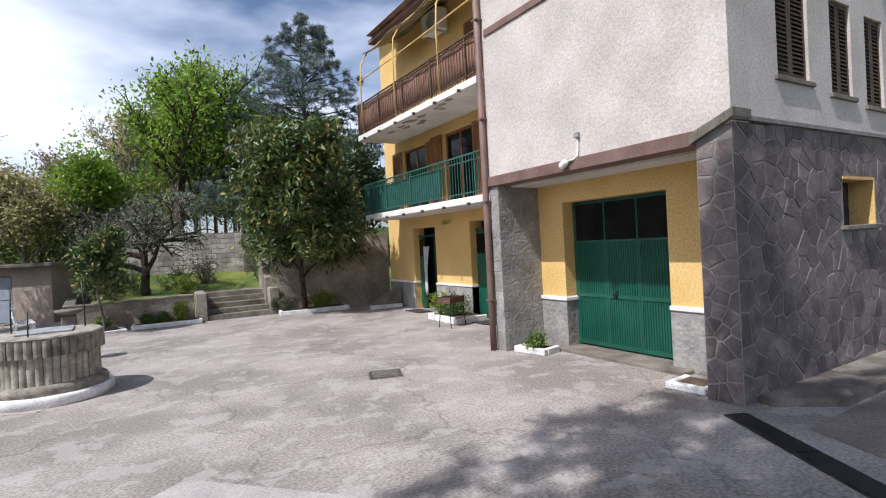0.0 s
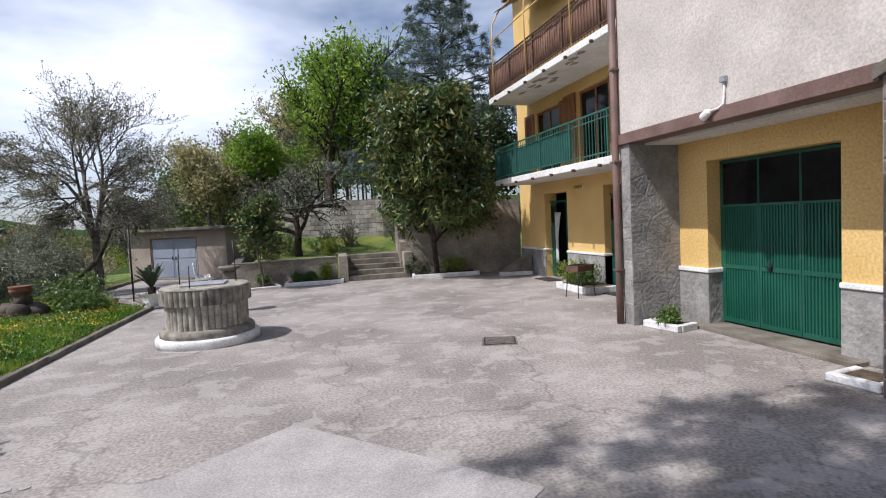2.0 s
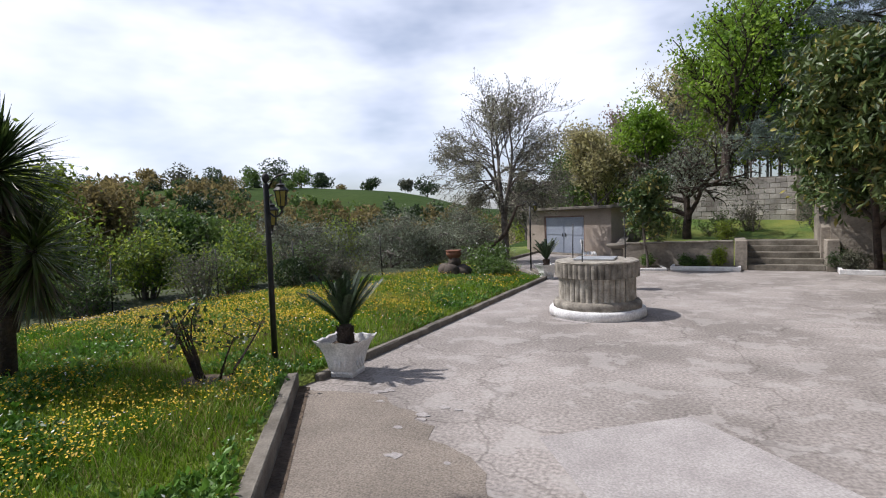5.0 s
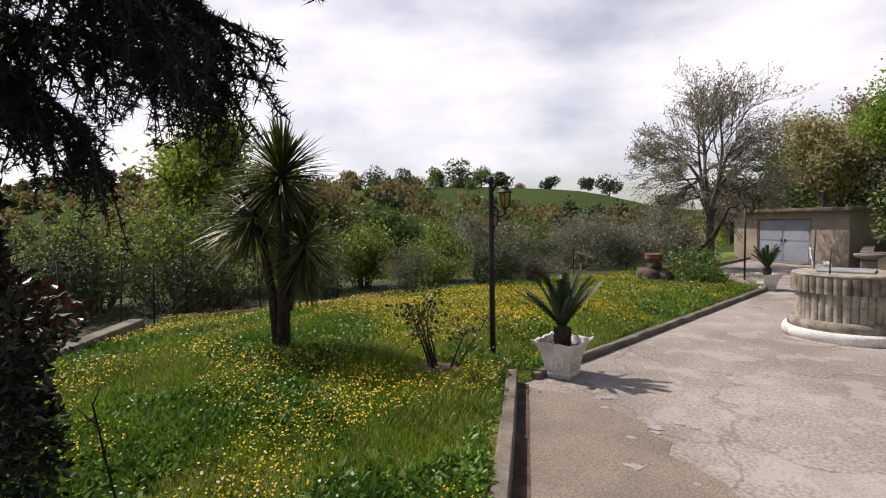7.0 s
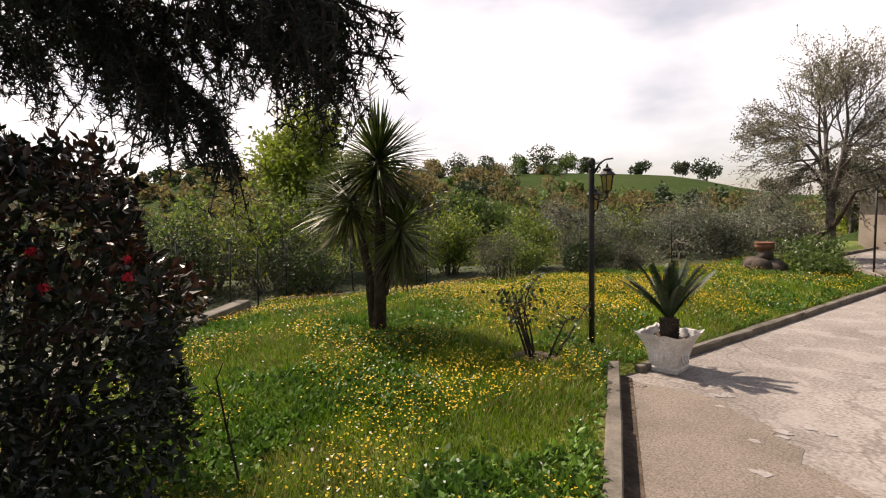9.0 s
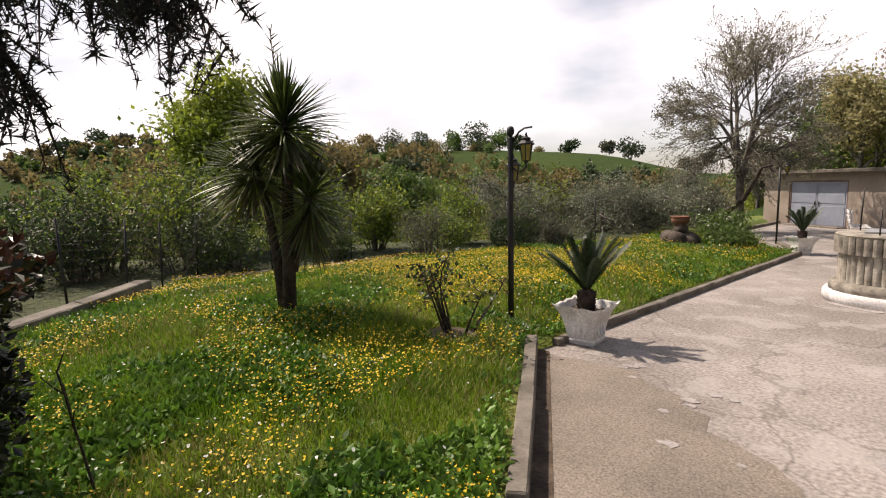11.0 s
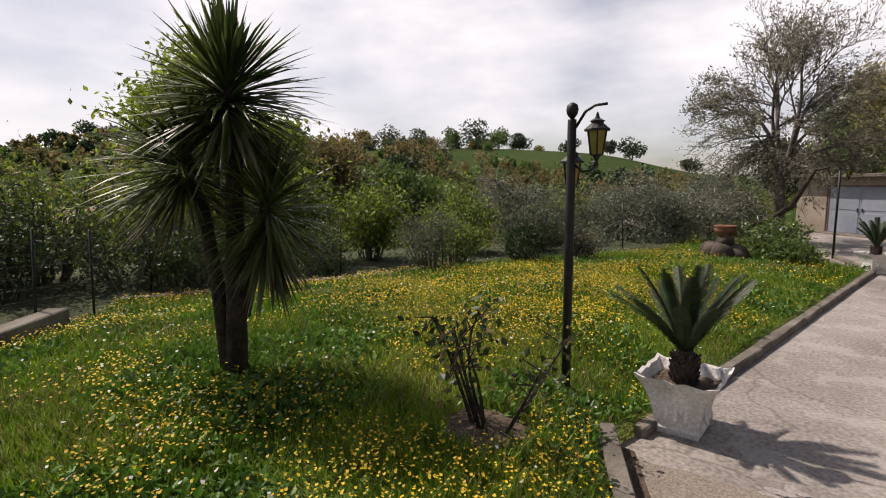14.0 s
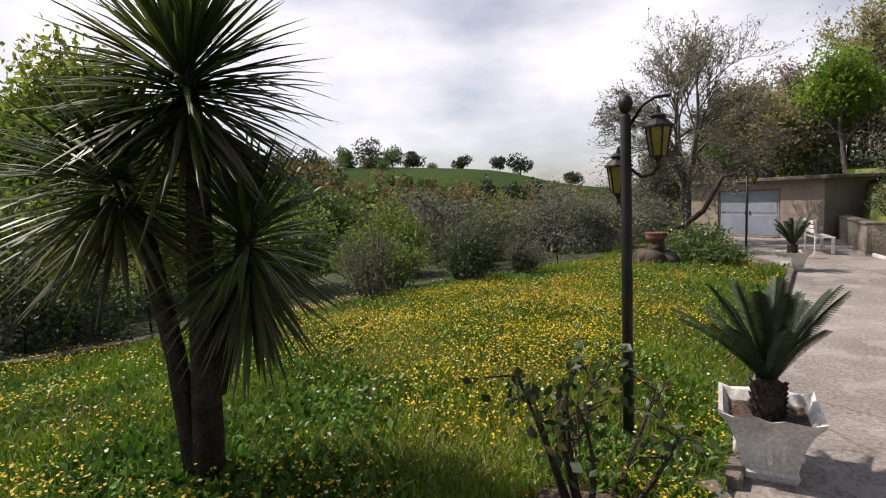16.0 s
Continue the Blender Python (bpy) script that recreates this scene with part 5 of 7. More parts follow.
def low_wall(a, b, height, thick, material, name, label, cap=0.0):
    a, b = Vector((*a, 0)), Vector((*b, 0))
    t = thing(name, label, "wall", tuple(a), math.degrees(math.atan2((b - a).y, (b - a).x)), kind="structure")
    L = (b - a).length
    bm = bmesh.new()
    n = max(2, int(L / 0.4))
    rng = random.Random(int(L * 100))
    rows_ = []
    for k in range(n + 1):
        h = (height[0] + (height[1] - height[0]) * k / n) + rng.uniform(-0.02, 0.02)
        x = L * k / n
        rows_.append([bm.verts.new(p) for p in ((x, -thick / 2 + rng.uniform(-0.01, 0.01), -0.1), (x, -thick / 2 + rng.uniform(-0.012, 0.012), h * 0.5), (x, -thick / 2 + rng.uniform(-0.01, 0.01), h), (x, thick / 2, h), (x, thick / 2, -0.1))])
    for p, q in zip(rows_, rows_[1:]):
        for i in range(5):
            bm.faces.new((p[i], q[i], q[(i + 1) % 5], p[(i + 1) % 5]))
    bm.faces.new(rows_[0][::-1])
    bm.faces.new(rows_[-1])
    bmesh.ops.recalc_face_normals(bm, faces=bm.faces)
    part("wall_face", bm, material, t)
    if cap:
        m = int(L / 0.8) + 1
        for k in range(m):
            h = height[0] + (height[1] - height[0]) * (k + 0.5) / m
            boxpart("coping", (L * k / m + 0.005, L * (k + 1) / m - 0.005, -thick / 2 - 0.04, thick / 2 + 0.04, h, h + cap), M_KERB, t, "", 0.012)
    return t


low_wall((-2.7, 18.35), (0.5, 18.0), (0.74, 0.80), 0.25, M_WALLR, "wall_terrace", "low rendered retaining wall of the terrace", 0.06)
low_wall((2.85, 17.95), (6.75, 17.15), (2.05, 2.5), 0.3, M_WALLR, "wall_retaining", "tall stained rendered retaining wall beside the steps")
low_wall((2.8, 18.0), (2.95, 19.6), (1.2, 2.0), 0.3, M_WALLR, "wall_retaining", "short rendered wall beside the steps")
low_wall((-2.7, 18.35), (-3.0, 24.2), (0.74, 0.70), 0.22, M_WALLR, "wall_terrace", "low rendered wall along the path", 0.06)
# brick wall on the terrace
bw = thing("brick_wall", "old whitewashed block wall on the terrace", "wall", (-1.2, 23.2, 0.7), -6, kind="structure")
boxpart("core", (0, 4.6, 0.02, 0.25, 0, 2.2), M_WALLR, bw, "", 0)
boxpart("pillar", (4.1, 4.55, -0.15, 0.3, 0, 2.5), M_STEP, bw, "dark stone pillar", 0.02)
bme = None
rngb = random.Random(9)
for r in range(11):
    for c in range(12):
        if bme is None:
            o = boxpart("block", (-0.165, 0.165, -0.012, 0.03, -0.09, 0.09), M_BRICKW, bw, "", 0.008)
            bme = o.data
        else:
            o = new("block", bme)
            o.parent = bw
        o.matrix_basis = pose(0.2 + c * 0.345 + (0.17 if r % 2 else 0) * (1 if c < 11 else 0.2), rngb.uniform(0.0, 0.012), 0.11 + r * 0.195, 0, 0, rngb.uniform(-0.5, 0.5))


def bed(outline_a, outline_b, depth, label, height=0.13):
    """A planting bed edged by white kerb stones."""
    a, b = Vector((*outline_a, 0)), Vector((*outline_b, 0))
    ang = math.degrees(math.atan2((b - a).y, (b - a).x))
    t = thing("flower_bed", label, "flower bed", tuple(a), ang)
    L = (b - a).length
    boxpart("soil", (0.05, L - 0.05, 0.08, depth, -0.02, height - 0.02), M_SOIL, t, "", 0.02)
    m = max(1, int(L / 1.1))
    for k in range(m):
        boxpart("edging", (L * k / m, L * (k + 1) / m - 0.01, 0, 0.1, 0, height + 0.01 * (k % 2)), M_WHITEBASE, t, "whitewashed edging stone", 0.012)
    for x in (0.0, L - 0.09):
        boxpart("edging", (x, x + 0.09, 0.102, depth, 0, height), M_WHITEBASE, t, "", 0.012)
    return t


bed((2.80, 16.8), (4.98, 16.45), 1.25, "long bed with white edging below the retaining wall")
bed((-1.22, 17.45), (0.63, 17.3), 0.7, "long bed with white edging below the terrace wall")
bed((-2.6, 17.1), (-1.3, 17.35), 0.8, "bed with white edging round the young tree", 0.08)
bed((4.55, 7.45), (4.68, 6.78), 0.45, "small white-edged planter beside the garage", 0.11)
bed((4.50, 4.34), (4.55, 3.80), 0.5, "small white-edged planter at the stone pier", 0.09)
bed((5.55, 12.3), (5.5, 10.8), 0.9, "white-edged planter between the house doors", 0.16)

# sloping cellar hatch at the house corner
hatch = thing("cellar_hatch", "sloping grey stone cellar hatch at the house corner", "hatch", (6.05, 15.9, 0), -15)
bm = bmesh.new()
vs = [bm.verts.new(p) for p in ((-0.45, -0.3, 0), (0.45, -0.3, 0), (0.45, 0.45, 0), (-0.45, 0.45, 0), (-0.45, -0.3, 0.1), (0.45, -0.3, 0.62), (0.45, 0.45, 0.62), (-0.45, 0.45, 0.1))]
for f in ((3, 2, 1, 0), (4, 5, 6, 7), (0, 1, 5, 4), (1, 2, 6, 5), (2, 3, 7, 6), (3, 0, 4, 7)):
    bm.faces.new([vs[i] for i in f])
part("slab", bm, M_STEP, hatch)
boxpart("kerb_edge", (-0.62, 0.45, -0.42, -0.31, 0, 0.12), M_WHITEBASE, hatch, "", 0.01)
mat_ = boxpart("doormat", (5.95, 6.4, 13.5, 14.4, 0.004, 0.022), M_DARKIN, None, "", 0.004)
tagged(mat_, "dark rubber doormat before the open door", "doormat")
mat2 = boxpart("doormat", (5.95, 6.4, 10.2, 11.0, 0.004, 0.022), M_DARKIN, None, "", 0.004)
tagged(mat2, "dark rubber doormat before the green door", "doormat")
bq = thing("barbecue", "small rusty barbecue tray on thin legs", "barbecue", (5.35, 10.75, 0), 20)
bm = bmesh.new()
for q in ((-0.28, 0.28, -0.18, 0.18, 0.58, 0.60), (-0.28, 0.28, -0.18, -0.165, 0.60, 0.72), (-0.28, 0.28, 0.165, 0.18, 0.60, 0.72), (-0.28, -0.265, -0.165, 0.165, 0.60, 0.72), (0.265, 0.28, -0.165, 0.165, 0.60, 0.72)):
    box(bm, *q)
part("tray", bm, M_RUST, bq)
for x in (-0.25, 0.25):
    for y in (-0.15, 0.15):
        pipe("leg", [(x, y, 0.59), (x * 1.05, y * 1.05, 0.3), (x * 1.15, y * 1.2, 0.0)], 0.011, M_IRON, bq, "", 6)
for k in range(12):
    boxpart("grill_bar", (-0.26 + k * 0.047 - 0.004, -0.26 + k * 0.047 + 0.004, -0.164, 0.164, 0.70, 0.708), M_IRON, bq, "", 0)

# ---- shed ----
shed = thing("shed", "low rendered garden shed with a flat roof and grey metal doors", "shed", (-4.75, 23.4, -0.05), -45 + 10)
# local x runs along the front
wall_y("front_wall", 0.0, 0.25, -3.6, 1.6, 0.0, 2.0, [(-2.35, 0.15, 0.02, 1.74)], M_SHED, shed)
boxpart("side_wall", (1.35, 1.6, 0.252, 4.0, 0.0, 2.0), M_SHED, shed, "", 0)
boxpart("side_wall", (-3.6, -3.35, 0.252, 4.0, 0.0, 2.0), M_SHED, shed, "", 0)
boxpart("rear_wall", (-3.34, 1.34, 3.75, 4.0, 0.0, 2.0), M_SHED, shed, "", 0)
boxpart("roof", (-3.95, 1.95, -0.35, 4.3, 2.003, 2.13), M_KERB, shed, "flat concrete roof slab", 0.02)
boxpart("step", (-2.3, 0.2, -0.45, -0.01, 0.0, 0.10), M_KERB, shed, "", 0.015)
bm = bmesh.new()
for q in ((-2.35, -2.28, 0.02, 1.74), (0.08, 0.15, 0.02, 1.74), (-2.28, 0.08, 1.68, 1.74)):
    box(bm, q[0], q[1], 0.03, 0.12, q[2], q[3])
part("door_frame", bm, M_BROWN, shed)
for a, b in ((-2.275, -1.105), (-1.095, 0.075)):
    bm = box(bmesh.new(), a, b, 0.05, 0.085, 0.03, 1.675, 0.004)
    box(bm, a + 0.06, b - 0.06, 0.035, 0.0495, 0.1, 0.8, 0.006)
    box(bm, a + 0.06, b - 0.06, 0.035, 0.0495, 0.9, 1.58, 0.006)
    d = part("door", bm, M_SHEDDOOR, shed, "grey painted metal door")
    xh = b - 0.08 if a < -2 else a + 0.08
    boxpart("handle", (xh - 0.015, xh + 0.015, 0.0, 0.034, 0.82, 0.96), M_IRON, d, "", 0.004)
bench = thing("garden_bench", "white garden bench by the path", "bench", (-3.74, 18.67, 0), 100)
for k in range(4):
    boxpart("seat_slat", (-0.6, 0.6, -0.2 + k * 0.11, -0.11 + k * 0.11, 0.42, 0.45), M_WHITE, bench, "", 0.006)
for k in range(3):
    o = boxpart("back_slat", (-0.6, 0.6, 0.24 + k * 0.015, 0.27 + k * 0.015, 0.55 + k * 0.12, 0.64 + k * 0.12), M_WHITE, bench, "", 0.006)
for x in (-0.52, 0.52):
    boxpart("leg", (x - 0.03, x + 0.03, -0.2, -0.13, 0, 0.419), M_WHITE, bench, "", 0.006)
    boxpart("leg", (x - 0.03, x + 0.03, 0.195, 0.238, 0, 0.9), M_WHITE, bench, "", 0.006)

# hut far down in the valley
hut = thing("hut", "low dark hut with a sloping roof in the valley", "hut", (-31, 6.5, ground_z(-31, 6.5) + 0.5), 20)
boxpart("wall", (-2.5, 2.5, -1.8, 1.8, -0.3, 2.2), M_SHED, hut, "", 0)
bm = bmesh.new()
vs = [bm.verts.new(p) for p in ((-3, -2.3, 2.2), (3, -2.3, 2.2), (3, 2.3, 2.2), (-3, 2.3, 2.2), (-3, 0, 3.0), (3, 0, 3.0))]
for f in ((0, 1, 5, 4), (2, 3, 4, 5), (0, 4, 3), (1, 2, 5), (3, 2, 1, 0)):
    bm.faces.new([vs[i] for i in f])
part("roof", bm, M_TILE, hut, "dull tiled roof")


# ---- trees and shrubs ----
def gz(x, y, d=0.0):
    return (x, y, max(ground_z(x, y), -0.02 if x > -5.2 and y < 18 else -99) - d)


# cordyline with several heads
def cordyline(at):
    t = thing("cordyline_tree", "multi-headed cordyline with drooping sword leaves on dark trunks", "palm", at)
    rng = np.random.default_rng(5)
    trunks = (((0, 0, -0.1), (0.03, 0.02, 0.7), (0.06, 0.03, 1.4), (0.09, 0.04, 1.8), (0.07, 0.02, 2.24)), ((-0.05, -0.03, -0.1), (-0.10, -0.06, 0.7), (-0.20, -0.10, 1.3), (-0.28, -0.19, 1.76)), ((0.05, 0.06, 0.5), (0.12, 0.12, 0.9), (0.18, 0.18, 1.15), (0.20, 0.22, 1.40)))
    rad = ((0.09, 0.075, 0.065, 0.06, 0.045), (0.06, 0.055, 0.05, 0.045), (0.05, 0.055, 0.055, 0.045))
    for p, r in zip(trunks, rad):
        o = pipe("trunk", p, list(r), M_BARKDARK, t, "rough dark trunk", 10)
    for p, n, L, older, low in ((trunks[0][-1], 430, 0.69, 0.2, 128), (trunks[1][-1], 300, 0.67, 0.25, 130), (trunks[2][-1], 320, 0.60, 0.4, 165)):
        vs, fs, ix = [], [], []
        c = Vector(p)
        for k in range(n):
            a = rng.uniform(0, 2 * math.pi)
            u = (k + 0.5) / n
            el = math.radians(88 - low * u ** 0.78 + rng.normal() * 7)
            d = Vector((math.cos(a) * math.cos(el), math.sin(a) * math.cos(el), math.sin(el)))
            side = Vector((-math.sin(a), math.cos(a), 0))
            ln = L * rng.uniform(0.75, 1.12)
            sag = rng.uniform(0.06, 0.4) * (1 if el > -0.5 else 0.3)
            b = c - Vector((0, 0, 0.26 * u)) + d * 0.03
            w = 0.0135
            o = len(vs)
            for i in range(5):
                q = i / 4
                pt = b + d * ln * q + Vector((0, 0, -sag * ln * q * q))
                ww = w * (0.55 + 1.2 * q) * (1.0 if q < 0.55 else max(0.02, (1 - q) / 0.45))
                nrm = side.cross(d) * ww * 0.5
                vs += [pt + side * ww + nrm, pt, pt - side * ww + nrm]
            for i in range(4):
                for j in (0, 1):
                    fs.append((o + 3 * i + j, o + 3 * i + j + 1, o + 3 * i + j + 4, o + 3 * i + j + 3))
                    ix.append(1 if u > 1 - older and rng.random() < 0.6 else 0)
        raw("leaf_head", vs, fs, [M_L_YUC, M_L_YUCD], t, "head of stiff sword leaves", index=ix)
    # flower spike
    pts = [Vector(trunks[0][-1]) + Vector((-0.04, -0.02, 0.0)), Vector(trunks[0][-1]) + Vector((-0.1, -0.05, 0.95))]
    segs = [(pts[0], pts[1], 0.012, 0.004)]
    for k in range(14):
        u = 0.55 + 0.45 * k / 14
        q = pts[0].lerp(pts[1], u)
        segs.append((q, q + Vector((rng.normal() * 0.06, rng.normal() * 0.06, 0.07)), 0.008, 0.003))
    v, f = tubes(segs, 4)
    raw("flower_spike", v, f, M_L_BROWN, t, "dry upright flower spike")


cordyline(gz(-7.26, 3.30))

# rose bush: few thorny canes, sparse leaves
stems_bush("rose_bush", "sparse rose bush with bare canes and dark leaves", gz(-5.42, 4.17), 0.85, 1.15, M_L_DARK, 8, 0.055, 5, 0.045, M_BARKDARK, 21, 0.65, M_L_BROWN, 0.25, low=0.75)
bm = bmesh.new()
ring = [bm.verts.new((-5.38 + 0.32 * (1 + 0.2 * math.sin(3 * a)) * math.cos(a), 4.08 + 0.28 * math.sin(a), ground_z(-5.38 + 0.32 * math.cos(a), 4.08 + 0.28 * math.sin(a)) + 0.004)) for a in np.linspace(0, 2 * math.pi, 25)[:-1]]
centre = bm.verts.new((-5.38, 4.08, ground_z(-5.38, 4.08) + 0.04))
for a, b in zip(ring, ring[1:] + ring[:1]):
    bm.faces.new((a, b, centre))
tagged(part("bare_soil", bm, M_SOIL, None), "patch of bare brown soil round the rose bush", "soil", kind="structure")
# sapling stick
sp = thing("sapling", "thin bare sapling stick in the lawn", "sapling", gz(-4.9, 0.85))
segs_, tips_ = grow(np.random.default_rng(3), 0.9, 0.9, 0.25, 2, (4, 3), 0.15, 0.5, 0.4, 0.009)
v_, f_ = tubes(segs_, 5)
raw("stem", v_, f_, M_BARKDARK, sp)
# clipped round bush
tb = thing("round_bush", "small clipped round evergreen bush at the lawn edge", "shrub", gz(-9.8, 10.73))
rng_ = np.random.default_rng(8)
dv = rng_.normal(size=(2600, 3))
dv /= np.linalg.norm(dv, axis=1, keepdims=True)
pp_ = dv * (0.36 + 0.035 * np.sin(dv[:, :1] * 7) + rng_.normal(size=(2600, 1)) * 0.02) + np.array([0, 0, 0.38])
v_, f_ = leaves(pp_, 0.06, rng_, out=dv * 1.5, aspect=0.6)
raw("foliage", v_, f_, M_L_DARK, tb)
pipe("stem", [(0, 0, -0.05), (0.01, 0, 0.3)], 0.03, M_BARK, tb)

# urn on a rock mound
M_ROCK = mat("dark_rock", (0.045, 0.035, 0.028), (0.11, 0.085, 0.065), 5.0, 0.9, 0.8, 30)
urn = thing("urn", "old terracotta urn on a mound of rocks", "urn", gz(-7.05, 14.6))
rngr = random.Random(2)
for k in range(9):
    bm = bmesh.new()
    bmesh.ops.create_icosphere(bm, subdivisions=2, radius=rngr.uniform(0.16, 0.28))
    for v in bm.verts:
        v.co *= 1 + 0.25 * noise.noise(v.co * 5 + Vector((k, 0, 0)))
        v.co.z *= 0.7
    o = part("rock", bm, M_ROCK, urn, "", True)
    a = k * 0.8
    o.matrix_basis = pose(0.28 * math.cos(a) * (k < 7), 0.28 * math.sin(a) * (k < 7), 0.12 + (0.22 if k >= 7 else 0), 20 * k, 15 * k, 40 * k)
part("vase", lathe([(0.12, 0.36), (0.13, 0.40), (0.09, 0.44), (0.16, 0.52), (0.22, 0.60), (0.23, 0.66), (0.20, 0.69), (0.25, 0.73), (0.22, 0.74), (0.17, 0.70)], 24), M_TERRA, urn, "terracotta vase", True)

# bare walnut-like tree by the path
def fan_tree(name, label, at, fork, radius, top, bark, bud, seed):
    """A round-headed bare tree: short trunk, limbs fanning from one fork, fine curving twigs with buds."""
    rng = np.random.default_rng(seed)
    t = thing(name, label, "tree", at)
    segs, tips = [(Vector((0, 0, -0.2)), Vector((0.03, 0, fork * 0.5)), 0.17, 0.14), (Vector((0.03, 0, fork * 0.5)), Vector((0, 0, fork)), 0.14, 0.12)], []
    middle = Vector((0, 0, (fork + top) / 2 - 0.2))
    tall = (top - fork) / 2 + 0.2

    def reach(d):
        return middle + Vector((d.x * radius, d.y * radius, d.z * tall))

    def arm(p, end, r, level):
        n = 5
        lift = (end - p).length * (0.16 if level == 0 else 0.06)
        bow = Vector(rng.normal(size=3)) * (end - p).length * 0.06
        prev = p
        for k in range(1, n + 1):
            u = k / n
            q = p.lerp(end, u) + (Vector((0, 0, lift)) + bow) * math.sin(math.pi * u)
            r0, r1 = r * (1 - 0.7 * (k - 1) / n), r * (1 - 0.7 * k / n)
            segs.append((prev, q, max(r0, 0.0055), max(r1, 0.0045)))
            if level == 3:
                tips.append(q)
            if level < 3 and k > (1 if level == 0 else 0):
                for _ in range(2 if level < 2 else 1):
                    d = Vector(rng.normal(size=3)).normalized()
                    out = (q - middle)
                    way = (out.normalized() * 0.9 + d + (end - p).normalized() * 0.6).normalized()
                    arm(q, q + way * (end - p).length * rng.uniform(0.32, 0.6), r1 * 0.6, level + 1)
            prev = q

    for k in range(9):
        a = k * 2.4 + rng.uniform(-0.3, 0.3)
        el = radians((80, 62, 48, 36, 26, 14, 55, 4, -10)[k] + rng.uniform(-6, 6))
        d = Vector((math.cos(a) * math.cos(el), math.sin(a) * math.cos(el), math.sin(el)))
        arm(Vector((0, 0, fork * rng.uniform(0.85, 1.0))), reach(d) * 0.86, 0.075, 0)
    v, f = tubes(segs, 4)
    raw("trunk", v, f, bark, t, smooth=True)
    tp = np.array([tuple(p) for p in tips])
    v, f = leaves(tp + rng.normal(size=tp.shape) * 0.05, 0.095, rng, up=0.1, aspect=0.4)
    raw("crown", v, f, bud, t, "small spring buds")


fan_tree("bare_tree", "tall pale bare tree with small spring buds", gz(-7.17, 20.07), 1.95, 1.95, 6.0, M_BARK, M_L_BUD, 35)
# olives
for k, (x, y, h, s) in enumerate(((-8.6, 18.6, 2.6, 41), (-11.0, 19.5, 2.8, 42), (-10.4, 16.8, 2.3, 43), (-13.5, 15.0, 2.6, 44), (-13.0, 20.5, 3.0, 45), (-9.6, 22.2, 2.8, 46))):
    tree("olive_tree", "low gnarled olive tree with silvery grey leaves", gz(x, y), h * 0.86, 0.5, 1.5, 4, (8, 5, 5, 3), M_L_OLIVE, 0.10, 7, 0.2, M_BARK, 0.07, s, droop=0.5, lift=0.2, aspect=0.28, bend=0.6, first=0.08, group="olive trees beside the path")
# leaning bare limb of the olive by the lamp
pipe("leaning_limb", [(0, 0, 0), (0.25, -0.1, 0.3), (0.7, -0.3, 0.45), (1.2, -0.5, 0.85), (1.5, -0.6, 1.4), (1.7, -0.75, 1.75), (2.0, -0.8, 1.8)], [0.09, 0.085, 0.08, 0.07, 0.055, 0.04, 0.02], M_BARKDARK)
o = bpy.data.objects["leaning_limb"]
o.matrix_basis = pose(-7.6, 18.2, 0.35)
tagged(o, "dark leaning bare tree limb beside the lamp", "tree limb")
# olive on the terrace
tree("olive_tree", "wide grey olive tree on the terrace", (-0.7, 20.3, 0.8), 3.4, 0.42, 1.9, 4, (7, 6, 5, 3), M_L_OLIVE, 0.11, 6, 0.2, M_BARKDARK, 0.16, 51, droop=0.3, lift=0.4, aspect=0.28, bend=0.45, first=0.35)
# young evergreen in the yard bed
tree("young_tree", "young evergreen tree with a thin straight trunk", (-1.85, 17.6, 0.05), 2.9, 0.85, 0.75, 4, (9, 5, 4, 3), M_L_MAG, 0.15, 7, 0.12, M_BARK, 0.04, 61, first=0.32, aspect=0.4, second=M_L_MAGY, share=0.12)
# magnolia by the retaining wall
tree("evergreen_tree", "dense dark evergreen with large yellowing leaves", (3.75, 17.25, 0.08), 5.8, 0.9, 1.65, 4, (15, 6, 5, 4), M_L_MAG, 0.23, 10, 0.22, M_BARKDARK, 0.10, 62, first=0.17, droop=0.45, aspect=0.36, up=-0.5, second=M_L_MAGY, share=0.16, shrink=0.55)
# big spring-green oak behind
tree("oak_tree", "tall tree with fresh bright green leaves", (1.0, 28.5, 1.8), 11.0, 0.72, 4.4, 4, (10, 7, 6, 5), M_L_OAK, 0.22, 7, 0.36, M_BARKDARK, 0.28, 63, first=0.30, lift=0.5)
tree("oak_tree", "broad fresh green tree behind the cedar", (6.2, 33.0, 2.2), 9.5, 0.7, 3.8, 4, (9, 7, 6, 4), M_L_OAK, 0.3, 9, 0.42, M_BARKDARK, 0.26, 64, first=0.32, lift=0.5)


